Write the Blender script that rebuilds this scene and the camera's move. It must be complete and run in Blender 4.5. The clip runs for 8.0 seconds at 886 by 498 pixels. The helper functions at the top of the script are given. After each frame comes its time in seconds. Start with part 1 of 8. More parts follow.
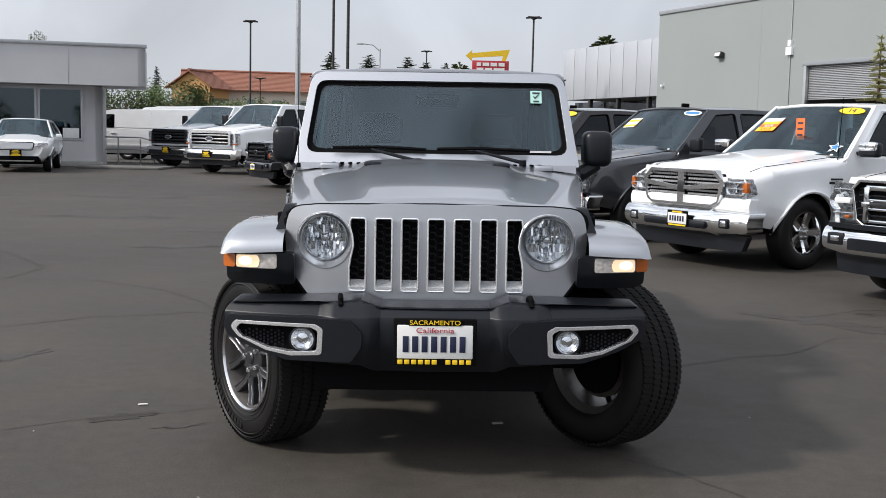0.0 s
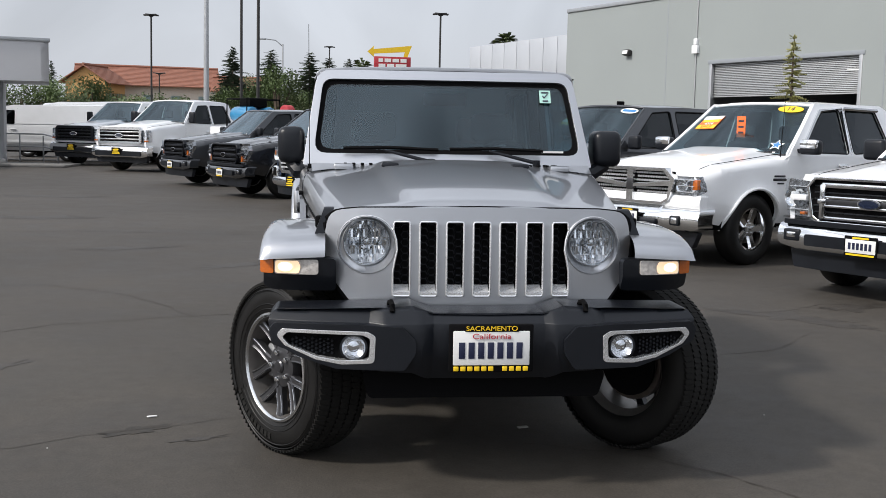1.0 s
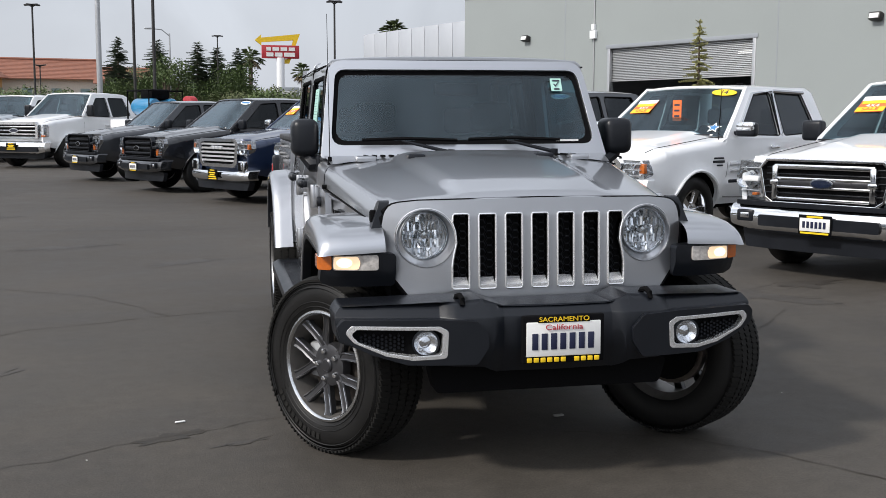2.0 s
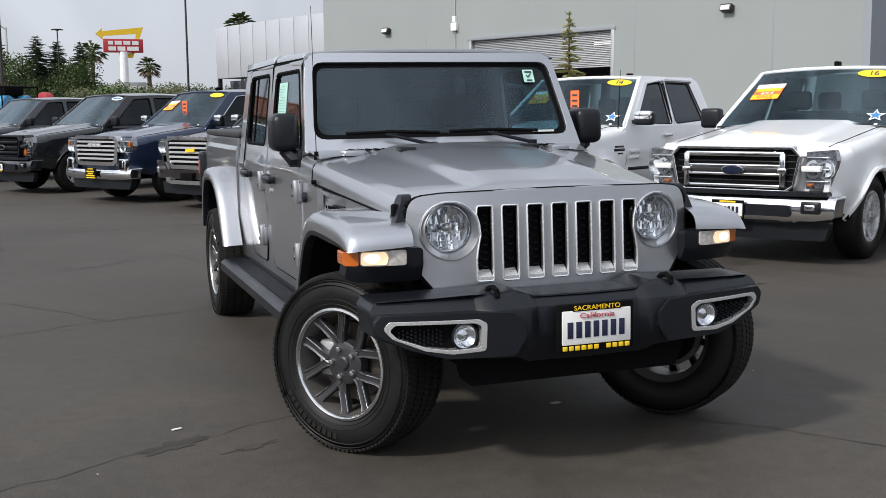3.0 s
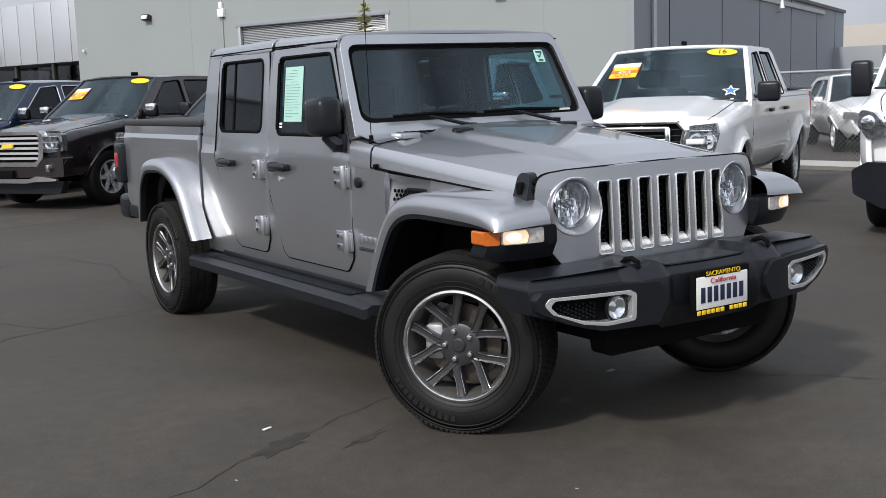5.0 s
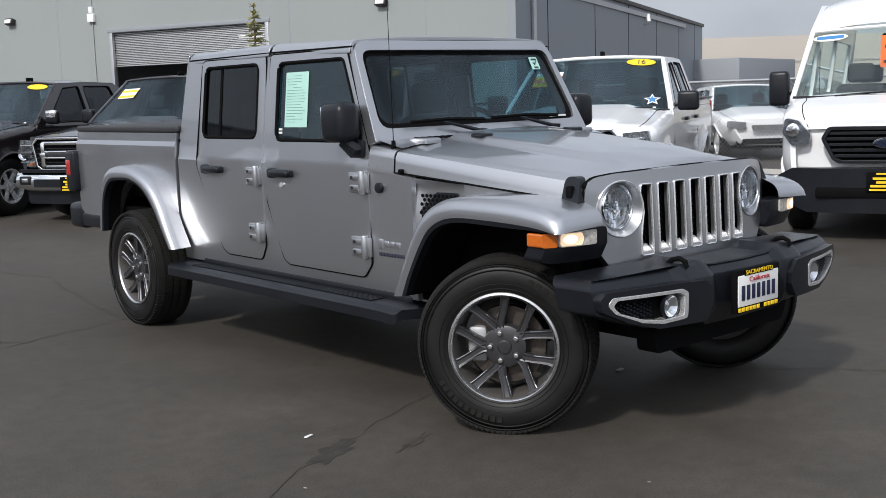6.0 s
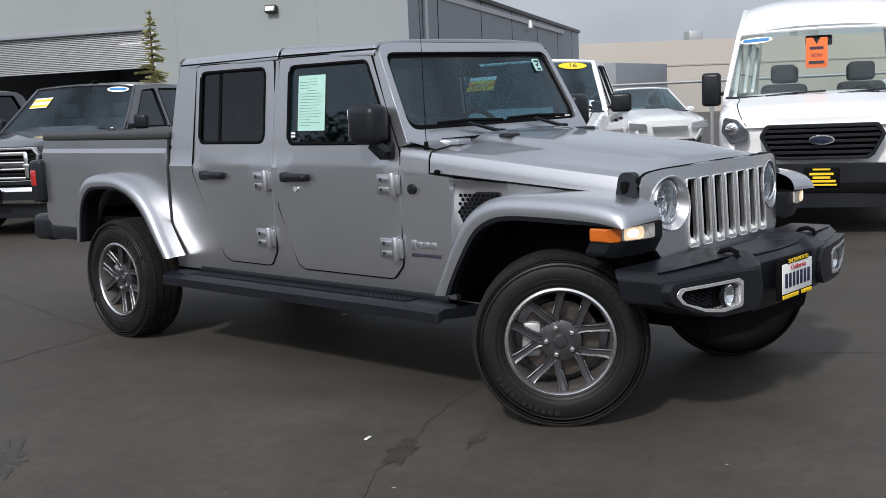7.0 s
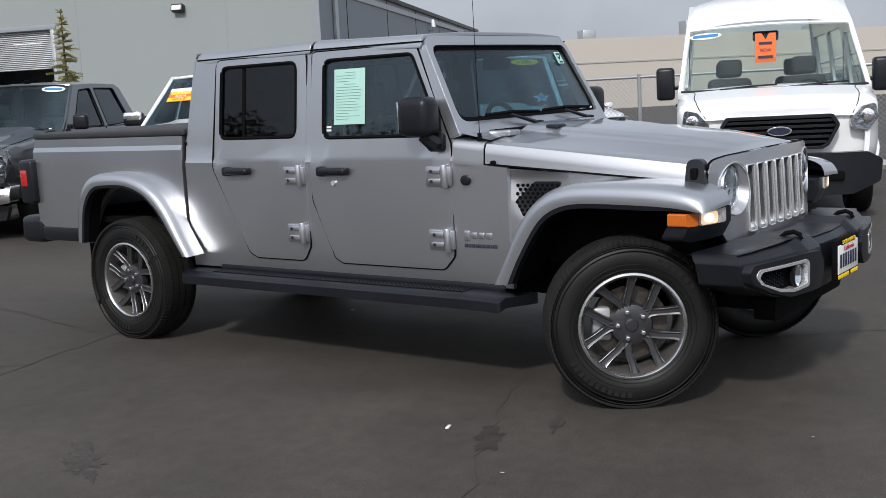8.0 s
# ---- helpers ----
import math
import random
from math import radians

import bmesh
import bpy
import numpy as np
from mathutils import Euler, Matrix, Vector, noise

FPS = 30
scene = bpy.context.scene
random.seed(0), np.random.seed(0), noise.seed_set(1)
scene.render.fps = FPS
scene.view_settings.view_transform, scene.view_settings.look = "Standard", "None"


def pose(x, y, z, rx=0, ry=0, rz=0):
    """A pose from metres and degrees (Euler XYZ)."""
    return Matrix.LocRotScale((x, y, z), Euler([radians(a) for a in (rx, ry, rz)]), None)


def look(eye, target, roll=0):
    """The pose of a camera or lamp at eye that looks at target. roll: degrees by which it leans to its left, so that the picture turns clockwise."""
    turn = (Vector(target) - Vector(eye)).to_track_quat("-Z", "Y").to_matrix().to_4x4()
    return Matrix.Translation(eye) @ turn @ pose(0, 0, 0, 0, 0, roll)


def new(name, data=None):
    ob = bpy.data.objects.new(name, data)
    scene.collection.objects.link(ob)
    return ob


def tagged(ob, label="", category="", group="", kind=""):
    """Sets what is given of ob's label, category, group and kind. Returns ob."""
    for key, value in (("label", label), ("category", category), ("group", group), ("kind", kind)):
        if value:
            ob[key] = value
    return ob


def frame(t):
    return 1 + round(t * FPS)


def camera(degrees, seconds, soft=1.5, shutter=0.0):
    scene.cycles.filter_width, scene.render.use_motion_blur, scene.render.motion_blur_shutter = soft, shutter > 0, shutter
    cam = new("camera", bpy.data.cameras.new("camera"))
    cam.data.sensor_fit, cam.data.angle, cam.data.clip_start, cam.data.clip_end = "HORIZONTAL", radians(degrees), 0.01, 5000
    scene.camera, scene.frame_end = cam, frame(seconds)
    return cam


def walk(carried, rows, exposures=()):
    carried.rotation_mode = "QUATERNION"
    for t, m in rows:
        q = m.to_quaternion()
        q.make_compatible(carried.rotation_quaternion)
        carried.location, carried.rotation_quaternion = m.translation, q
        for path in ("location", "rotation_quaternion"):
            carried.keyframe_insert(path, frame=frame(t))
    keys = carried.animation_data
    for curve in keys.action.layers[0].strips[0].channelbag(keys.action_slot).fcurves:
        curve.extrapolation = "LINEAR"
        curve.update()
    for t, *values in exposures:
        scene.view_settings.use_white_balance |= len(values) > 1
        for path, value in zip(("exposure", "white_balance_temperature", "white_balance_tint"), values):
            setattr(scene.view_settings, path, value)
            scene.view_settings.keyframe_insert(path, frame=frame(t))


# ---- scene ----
cam = camera(44.2, 8.0, soft=0.65)
PATH = [
    (0, (-0.008, -5.024, 1.427), (0.01, -3.035, 1.218), 1.3),
    (0.5, (-0.28, -4.931, 1.438), (-0.194, -2.943, 1.234), 1.3),
    (1, (-0.614, -4.892, 1.435), (-0.411, -2.914, 1.223), 1.3),
    (2.5, (-1.629, -4.637, 1.441), (-1.11, -2.721, 1.199), -0.3),
    (3, (-1.966, -4.53, 1.44), (-1.301, -2.66, 1.194), -0.6),
    (3.5, (-2.313, -4.381, 1.444), (-1.522, -2.563, 1.184), -1.1),
    (4, (-2.704, -4.252, 1.452), (-1.799, -2.489, 1.18), -1.5),
    (4.5, (-3.046, -4.057, 1.443), (-2.052, -2.345, 1.164), -1.9),
    (6, (-4.035, -3.415, 1.453), (-2.748, -1.908, 1.181), -1.7),
    (6.5, (-4.351, -3.161, 1.444), (-2.961, -1.749, 1.176), -1.9),
    (7, (-4.64, -2.902, 1.45), (-3.186, -1.555, 1.183), -2.4),
    (7.5, (-4.91, -2.606, 1.449), (-3.39, -1.335, 1.182), -2.6),
    (8, (-5.201, -2.309, 1.447), (-3.62, -1.116, 1.171), -2.9),
]
walk(cam, [(t, look(eye, target, roll)) for t, eye, target, roll in PATH], [(0, .0, 6600, 10), (3.0, -.03, 6540, 10), (4.5, -.07, 6500, 10), (6.5, -.19, 6420, 10), (8.0, -.26, 6370, 10)])

# ---- world and light ----
SUN_DIR = Vector((-0.714, -0.26, 0.65)).normalized()
world = bpy.data.worlds.new("world")
scene.world = world
world.use_nodes = True
wn = world.node_tree.nodes
sky = wn.new("ShaderNodeTexSky")
sky.sky_type = 'NISHITA'
sky.sun_disc = False
sky.sun_elevation = math.asin(SUN_DIR.z)
sky.sun_rotation = math.atan2(SUN_DIR.x, SUN_DIR.y)
sky.dust_density = 4.0
sky.air_density = 1.0
haze = wn.new("ShaderNodeMixRGB")
haze.inputs[0].default_value = 0.80
haze.inputs[2].default_value = (7.2, 7.65, 8.5, 1)
wl = world.node_tree.links
wl.new(sky.outputs[0], haze.inputs[1])
# slow banks of thin cloud over the haze
wtc = wn.new("ShaderNodeTexCoord")
wno = wn.new("ShaderNodeTexNoise")
wno.inputs["Scale"].default_value = 5.0
wno.inputs["Detail"].default_value = 6.0
wno.inputs["Distortion"].default_value = 0.5
wmap = wn.new("ShaderNodeMapRange")
wmap.inputs[1].default_value, wmap.inputs[2].default_value = 0.3, 0.7
wmap.inputs[3].default_value, wmap.inputs[4].default_value = 0.66, 1.24
wmul = wn.new("ShaderNodeVectorMath")
wmul.operation = 'SCALE'
wl.new(wtc.outputs["Generated"], wno.inputs["Vector"])
wl.new(wno.outputs[0], wmap.inputs[0])
wl.new(haze.outputs[0], wmul.inputs[0])
# the broad glow of the veiled sun
wdot = wn.new("ShaderNodeVectorMath")
wdot.operation = 'DOT_PRODUCT'
wdot.inputs[1].default_value = SUN_DIR
wl.new(wtc.outputs["Generated"], wdot.inputs[0])
wglow = wn.new("ShaderNodeMapRange")
wglow.interpolation_type = 'SMOOTHSTEP'
wglow.inputs[1].default_value, wglow.inputs[2].default_value = -0.2, 1.0
wglow.inputs[3].default_value, wglow.inputs[4].default_value = 1.0, 1.7
wl.new(wdot.outputs["Value"], wglow.inputs[0])
wboth = wn.new("ShaderNodeMath")
wboth.operation = 'MULTIPLY'
wsep = wn.new("ShaderNodeSeparateXYZ")
wl.new(wtc.outputs["Generated"], wsep.inputs[0])
whigh = wn.new("ShaderNodeMapRange")
whigh.interpolation_type = 'SMOOTHSTEP'
whigh.inputs[1].default_value, whigh.inputs[2].default_value = 0.12, 0.60
whigh.inputs[3].default_value, whigh.inputs[4].default_value = 0.45, 1.75
wl.new(wsep.outputs[2], whigh.inputs[0])
wdev = wn.new("ShaderNodeMath")
wdev.operation = 'SUBTRACT'
wdev.inputs[1].default_value = 0.97
wl.new(wmap.outputs[0], wdev.inputs[0])
wcon = wn.new("ShaderNodeMath")
wcon.operation = 'MULTIPLY_ADD'
wcon.inputs[2].default_value = 0.97
wl.new(wdev.outputs[0], wcon.inputs[0])
wl.new(whigh.outputs[0], wcon.inputs[1])
wl.new(wcon.outputs[0], wboth.inputs[0])
wl.new(wglow.outputs[0], wboth.inputs[1])
wl.new(wboth.outputs[0], wmul.inputs["Scale"])
wl.new(wmul.outputs[0], wn["Background"].inputs[0])
wn["Background"].inputs[1].default_value = 0.102
sun_data = bpy.data.lights.new("sun", 'SUN')
sun_data.energy, sun_data.angle, sun_data.color = 2.9, radians(4.5), (1.0, 0.965, 0.92)
sun = new("sun", sun_data)
sun.matrix_world = look(SUN_DIR * 50, (0, 0, 0))


# ---- mesh tools ----
def merge(bm, tmp, m=None):
    me = bpy.data.meshes.new("tmp")
    if m is not None:
        tmp.transform(m)
    tmp.to_mesh(me)
    tmp.free()
    bm.from_mesh(me)
    bpy.data.meshes.remove(me)
    return bm


def box(bm, lo, hi, bev=0.0, m=None, seg=2):
    t = bmesh.new()
    c = [(a + b) / 2 for a, b in zip(lo, hi)]
    s = [abs(b - a) for a, b in zip(lo, hi)]
    bmesh.ops.create_cube(t, size=1, matrix=Matrix.Translation(c) @ Matrix.Diagonal((*s, 1)))
    if bev:
        bmesh.ops.bevel(t, geom=t.edges[:], offset=min(bev, 0.49 * min(s)), segments=seg, profile=0.5, affect='EDGES')
    return merge(bm, t, m)


def cyl(bm, a, b, r, r2=None, n=16, bev=0.0):
    a, b = Vector(a), Vector(b)
    t = bmesh.new()
    h = (b - a).length
    bmesh.ops.create_cone(t, cap_ends=True, segments=n, radius1=r, radius2=r if r2 is None else r2, depth=h)
    if bev:
        rim = [e for e in t.edges if abs(e.verts[0].co.z - e.verts[1].co.z) < 1e-5]
        bmesh.ops.bevel(t, geom=rim, offset=bev, segments=2, profile=0.5, affect='EDGES')
    q = (b - a).to_track_quat('Z', 'Y').to_matrix().to_4x4()
    return merge(bm, t, Matrix.Translation((a + b) / 2) @ q)


def tube(bm, pts, r, n=6, closed=False):
    pts = [Vector(p) for p in pts]
    rings = []
    for i, p in enumerate(pts):
        a = pts[i - 1] if i or closed else p
        b = pts[(i + 1) % len(pts)] if i < len(pts) - 1 or closed else p
        d = (b - a).normalized()
        up = Vector((0, 0, 1)) if abs(d.z) < 0.9 else Vector((1, 0, 0))
        s = d.cross(up).normalized()
        w = s.cross(d)
        rr = r[i] if isinstance(r, (list, tuple)) else r
        rings.append([bm.verts.new(p + rr * (math.cos(k * math.tau / n) * s + math.sin(k * math.tau / n) * w)) for k in range(n)])
    for i in range(len(rings) - (0 if closed else 1)):
        a, b = rings[i], rings[(i + 1) % len(rings)]
        for k in range(n):
            bm.faces.new((a[k], a[(k + 1) % n], b[(k + 1) % n], b[k]))
    if not closed:
        bm.faces.new(rings[0])
        bm.faces.new(rings[-1][::-1])
    return bm


def lathe(bm, prof, n=48, closed=False):
    """Turns (radius, offset) rows round the x axis."""
    rings = []
    for r, h in prof:
        rings.append([bm.verts.new((h, r * math.cos(k * math.tau / n), r * math.sin(k * math.tau / n))) for k in range(n)])
    for i in range(len(rings) - (0 if closed else 1)):
        a, b = rings[i], rings[(i + 1) % len(rings)]
        for k in range(n):
            bm.faces.new((a[k], a[(k + 1) % n], b[(k + 1) % n], b[k]))
    bmesh.ops.recalc_face_normals(bm, faces=bm.faces[:])
    return bm


def surf(bm, fn, nu, nv):
    """A grid of (nu+1) x (nv+1) points fn(u, v), u and v from 0 to 1."""
    g = [[bm.verts.new(fn(i / nu, j / nv)) for j in range(nv + 1)] for i in range(nu + 1)]
    for i in range(nu):
        for j in range(nv):
            bm.faces.new((g[i][j], g[i + 1][j], g[i + 1][j + 1], g[i][j + 1]))
    return bm


def shell(bm, fn, nu, nv, depth):
    """A grid surface with thickness: depth is a vector to its back."""
    d = Vector(depth)
    g = [[bm.verts.new(fn(i / nu, j / nv)) for j in range(nv + 1)] for i in range(nu + 1)]
    h = [[bm.verts.new(v.co + d) for v in row] for row in g]
    for i in range(nu):
        for j in range(nv):
            bm.faces.new((g[i][j], g[i + 1][j], g[i + 1][j + 1], g[i][j + 1]))
            bm.faces.new((h[i][j], h[i][j + 1], h[i + 1][j + 1], h[i + 1][j]))
    for i in range(nu):
        bm.faces.new((g[i][0], h[i][0], h[i + 1][0], g[i + 1][0]))
        bm.faces.new((g[i][nv], g[i + 1][nv], h[i + 1][nv], h[i][nv]))
    for j in range(nv):
        bm.faces.new((g[0][j], g[0][j + 1], h[0][j + 1], h[0][j]))
        bm.faces.new((g[nu][j], h[nu][j], h[nu][j + 1], g[nu][j + 1]))
    bmesh.ops.recalc_face_normals(bm, faces=bm.faces[:])
    return bm


def rounded(pts, r, n=4):
    """A polygon with its corners rounded; r is one radius or one a corner."""
    out = []
    k = len(pts)
    for i, p in enumerate(pts):
        p = Vector(p)
        a, b = Vector(pts[i - 1]) - p, Vector(pts[(i + 1) % k]) - p
        rr = r[i] if isinstance(r, (list, tuple)) else r
        if rr <= 0:
            out.append(p)
            continue
        ang = a.angle(b)
        d = min(rr / max(math.tan(ang / 2), 0.05), 0.48 * a.length, 0.48 * b.length)
        s, e = p + a.normalized() * d, p + b.normalized() * d
        for j in range(n + 1):
            t = j / n
            out.append((1 - t) ** 2 * s + 2 * t * (1 - t) * p + t * t * e)
    return [(q[0], q[1]) for q in out]


def ring(cx, cy, r, n=24, sy=1.0):
    return [(cx + r * math.cos(i * math.tau / n), cy + sy * r * math.sin(i * math.tau / n)) for i in range(n)]


def plate(bm, loops, to3, cu=(), cv=(), thick=0.03):
    """A sheet with holes: loops in (u, v), the first one its outline; to3(u, v, w) lays it into space, w from 0 (face) to thick (back)."""
    t = bmesh.new()
    for lp in loops:
        vs = [t.verts.new((u, v, 0)) for u, v in lp]
        for i in range(len(vs)):
            t.edges.new((vs[i - 1], vs[i]))
    bmesh.ops.triangle_fill(t, use_beauty=True, edges=t.edges[:])
    for c in cu:
        bmesh.ops.bisect_plane(t, geom=t.verts[:] + t.edges[:] + t.faces[:], plane_co=(c, 0, 0), plane_no=(1, 0, 0))
    for c in cv:
        bmesh.ops.bisect_plane(t, geom=t.verts[:] + t.edges[:] + t.faces[:], plane_co=(0, c, 0), plane_no=(0, 1, 0))
    bmesh.ops.remove_doubles(t, verts=t.verts[:], dist=0.0012)
    bmesh.ops.dissolve_degenerate(t, dist=0.0006, edges=t.edges[:])
    front = {v: bm.verts.new(to3(v.co.x, v.co.y, 0)) for v in t.verts}
    back = {v: bm.verts.new(to3(v.co.x, v.co.y, thick)) for v in t.verts}
    for f in t.faces:
        vs = list(f.verts)
        if f.normal.z < 0:
            vs.reverse()
        bm.faces.new([front[v] for v in vs])
        bm.faces.new([back[v] for v in reversed(vs)])
    for e in t.edges:
        if len(e.link_faces) == 1:
            a, b = e.verts
            bm.faces.new((front[a], front[b], back[b], back[a]))
    t.free()
    bmesh.ops.recalc_face_normals(bm, faces=bm.faces[:])
    return bm


def part(name, bm, mat, parent=None, label="", bevel=0.0, sharp=38, m=None):
    me = bpy.data.meshes.new(name)
    bm.to_mesh(me)
    bm.free()
    me.shade_smooth()
    me.set_sharp_from_angle(angle=radians(sharp))
    me.materials.append(mat)
    ob = new(name, me)
    if parent is not None:
        ob.parent = parent
    if m is not None:
        ob.matrix_basis = m
    if bevel:
        mod = ob.modifiers.new("edge", 'BEVEL')
        mod.width, mod.segments, mod.limit_method, mod.angle_limit = bevel, 2, 'ANGLE', radians(50)
        wn_mod = ob.modifiers.new("normals", 'WEIGHTED_NORMAL')
        wn_mod.weight, wn_mod.keep_sharp = 80, False
    if label:
        tagged(ob, label=label)
    return ob


def thing(name, label, category, group="", m=None, kind=""):
    ob = new(name)
    ob.empty_display_size = 0.2
    if m is not None:
        ob.matrix_basis = m
    return tagged(ob, label=label, category=category, group=group, kind=kind)


def lettering(name, text, size, mat, parent, m, depth=0.002, wide=None):
    cu = bpy.data.curves.new(name, 'FONT')
    cu.body, cu.size, cu.extrude, cu.align_x, cu.align_y = text, size, depth, 'CENTER', 'CENTER'
    ob = bpy.data.objects.new("tmp_text", cu)
    me = bpy.data.meshes.new_from_object(ob)
    bpy.data.objects.remove(ob)
    if wide:
        xs = [v.co.x for v in me.vertices]
        k = wide / (max(xs) - min(xs))
        for v in me.vertices:
            v.co.x *= k
    me.materials.clear()
    me.materials.append(mat)
    o = new(name, me)
    o.parent = parent
    o.matrix_basis = m
    return o


# ---- materials ----
def material(name, color, rough=0.5, metal=0.0, coat=0.0, vary=0.12, scale=6.0, bump=0.0, bscale=200.0, fine=0.0, rvary=0.1, spec=0.5, detail=6.0):
    """Principled with two scales of colour variation, roughness variation and a fine bump, in metres."""
    mt = bpy.data.materials.new(name)
    mt.use_nodes = True
    nt = mt.node_tree
    N, L = nt.nodes, nt.links
    p = N["Principled BSDF"]
    p.inputs["Roughness"].default_value, p.inputs["Metallic"].default_value = rough, metal
    p.inputs["Coat Weight"].default_value, p.inputs["Coat Roughness"].default_value = coat, 0.04
    p.inputs["Specular IOR Level"].default_value = spec
    tc = N.new("ShaderNodeTexCoord")
    n1 = N.new("ShaderNodeTexNoise")
    n1.inputs["Scale"].default_value, n1.inputs["Detail"].default_value = scale, detail
    L.new(tc.outputs["Object"], n1.inputs["Vector"])
    n2 = N.new("ShaderNodeTexNoise")
    n2.inputs["Scale"].default_value, n2.inputs["Detail"].default_value = bscale, 3.0
    L.new(tc.outputs["Object"], n2.inputs["Vector"])
    mr = N.new("ShaderNodeMapRange")
    mr.inputs[1].default_value, mr.inputs[2].default_value = 0.3, 0.7
    mr.inputs[3].default_value, mr.inputs[4].default_value = 1 - vary, 1 + vary
    L.new(n1.outputs[0], mr.inputs[0])
    mf = N.new("ShaderNodeMapRange")
    mf.inputs[1].default_value, mf.inputs[2].default_value = 0.3, 0.7
    mf.inputs[3].default_value, mf.inputs[4].default_value = 1 - fine, 1 + fine
    L.new(n2.outputs[0], mf.inputs[0])
    mu = N.new("ShaderNodeMath")
    mu.operation = 'MULTIPLY'
    L.new(mr.outputs[0], mu.inputs[0])
    L.new(mf.outputs[0], mu.inputs[1])
    sc = N.new("ShaderNodeVectorMath")
    sc.operation = 'SCALE'
    sc.inputs[0].default_value = color[:3]
    L.new(mu.outputs[0], sc.inputs["Scale"])
    L.new(sc.outputs[0], p.inputs["Base Color"])
    rr = N.new("ShaderNodeMapRange")
    rr.inputs[1].default_value, rr.inputs[2].default_value = 0.3, 0.7
    rr.inputs[3].default_value, rr.inputs[4].default_value = max(rough - rvary * rough, 0.0), min(rough + rvary * rough, 1)
    L.new(n1.outputs[0], rr.inputs[0])
    L.new(rr.outputs[0], p.inputs["Roughness"])
    if bump:
        b = N.new("ShaderNodeBump")
        b.inputs["Strength"].default_value, b.inputs["Distance"].default_value = bump, 0.01
        L.new(n2.outputs[0], b.inputs["Height"])
        L.new(b.outputs[0], p.inputs["Normal"])
    return mt


def glassy(name, color, rough=0.02, transmit=0.6, ior=1.45):
    """Thin tinted window glass: a see-through tint under a mirror-like surface."""
    mt = bpy.data.materials.new(name)
    mt.use_nodes = True
    N, L = mt.node_tree.nodes, mt.node_tree.links
    N.remove(N["Principled BSDF"])
    tr = N.new("ShaderNodeBsdfTransparent")
    tr.inputs[0].default_value = (*color, 1)
    gl = N.new("ShaderNodeBsdfGlossy")
    gl.inputs["Roughness"].default_value = rough
    gl.inputs["Color"].default_value = (0.88, 0.95, 1.0, 1)
    lw = N.new("ShaderNodeLayerWeight")
    lw.inputs[0].default_value = 0.5
    pw = N.new("ShaderNodeMath")
    pw.operation = 'POWER'
    pw.inputs[1].default_value = 5.0
    f0 = ((ior - 1) / (ior + 1)) ** 2
    mrg = N.new("ShaderNodeMapRange")
    mrg.inputs[3].default_value, mrg.inputs[4].default_value = f0, 1.0
    mx = N.new("ShaderNodeMixShader")
    L.new(lw.outputs["Facing"], pw.inputs[0])
    L.new(pw.outputs[0], mrg.inputs[0])
    L.new(mrg.outputs[0], mx.inputs[0])
    L.new(tr.outputs[0], mx.inputs[1])
    L.new(gl.outputs[0], mx.inputs[2])
    L.new(mx.outputs[0], N["Material Output"].inputs[0])
    return mt


def glow(name, color, strength):
    mt = bpy.data.materials.new(name)
    mt.use_nodes = True
    p = mt.node_tree.nodes["Principled BSDF"]
    p.inputs["Base Color"].default_value = (*color, 1)
    p.inputs["Emission Color"].default_value = (*color, 1)
    p.inputs["Emission Strength"].default_value = strength
    return mt


SILVER = material("silver_paint", (0.495, 0.505, 0.528), 0.38, 0.94, coat=1.0, vary=0.015, scale=1.5, fine=0.0, bscale=1500, detail=1.0, rvary=.05)
WHITE = material("white_paint", (0.86, 0.87, 0.88), 0.35, 0.0, coat=0.9, vary=0.03, scale=2)
NAVY = material("navy_paint", (0.012, 0.025, 0.065), 0.3, 0.3, coat=1.0, vary=0.1, scale=2)
BLACKP = material("black_paint", (0.012, 0.013, 0.016), 0.25, 0.1, coat=1.0, vary=0.1, scale=2)
GREYP = material("dark_grey_paint", (0.055, 0.058, 0.065), 0.3, 0.55, coat=1.0, vary=0.06, scale=2)
BROWNP = material("dark_brown_paint", (0.013, 0.009, 0.010), 0.25, 0.2, coat=1.0, vary=0.08, scale=2)
PLASTIC = material("black_textured_plastic", (0.009, 0.0105, 0.014), 0.33, vary=0.12, scale=5, bump=0.08, bscale=900, fine=0.1, spec=0.32)
DARK = material("flat_black", (0.004, 0.004, 0.0045), 0.8, vary=0.2, spec=0.08)
RUBBER = material("tyre_rubber", (0.0075, 0.0072, 0.007), 0.50, vary=0.2, scale=8, bump=0.06, bscale=400, fine=0.12, spec=0.3)
RUBBER2 = material("worn_tread_rubber", (0.015, 0.0145, 0.0135), 0.85, vary=0.25, scale=14, bump=0.2, bscale=300, fine=0.15, spec=0.2)
CHROME = material("chrome", (0.82, 0.83, 0.84), 0.10, 1.0, vary=0.02)
BRIGHT = material("bright_silver_trim", (0.88, 0.89, 0.90), 0.22, 0.75, vary=0.03)
SATIN = material("satin_silver_trim", (0.80, 0.81, 0.83), 0.20, 0.6, vary=0.03)
ALLOY = material("machined_alloy", (0.62, 0.63, 0.64), 0.25, 1.0, vary=0.05, scale=20)
GUNMETAL = material("dark_grey_alloy", (0.062, 0.062, 0.067), 0.30, 0.6, vary=0.06, scale=20)
BARREL = material("dull_grey_barrel", (0.16, 0.15, 0.14), 0.45, 0.6, vary=0.15, scale=20)
RIMSILVER = material("silver_painted_rim", (0.60, 0.61, 0.62), 0.28, 0.35, vary=0.05, scale=20)
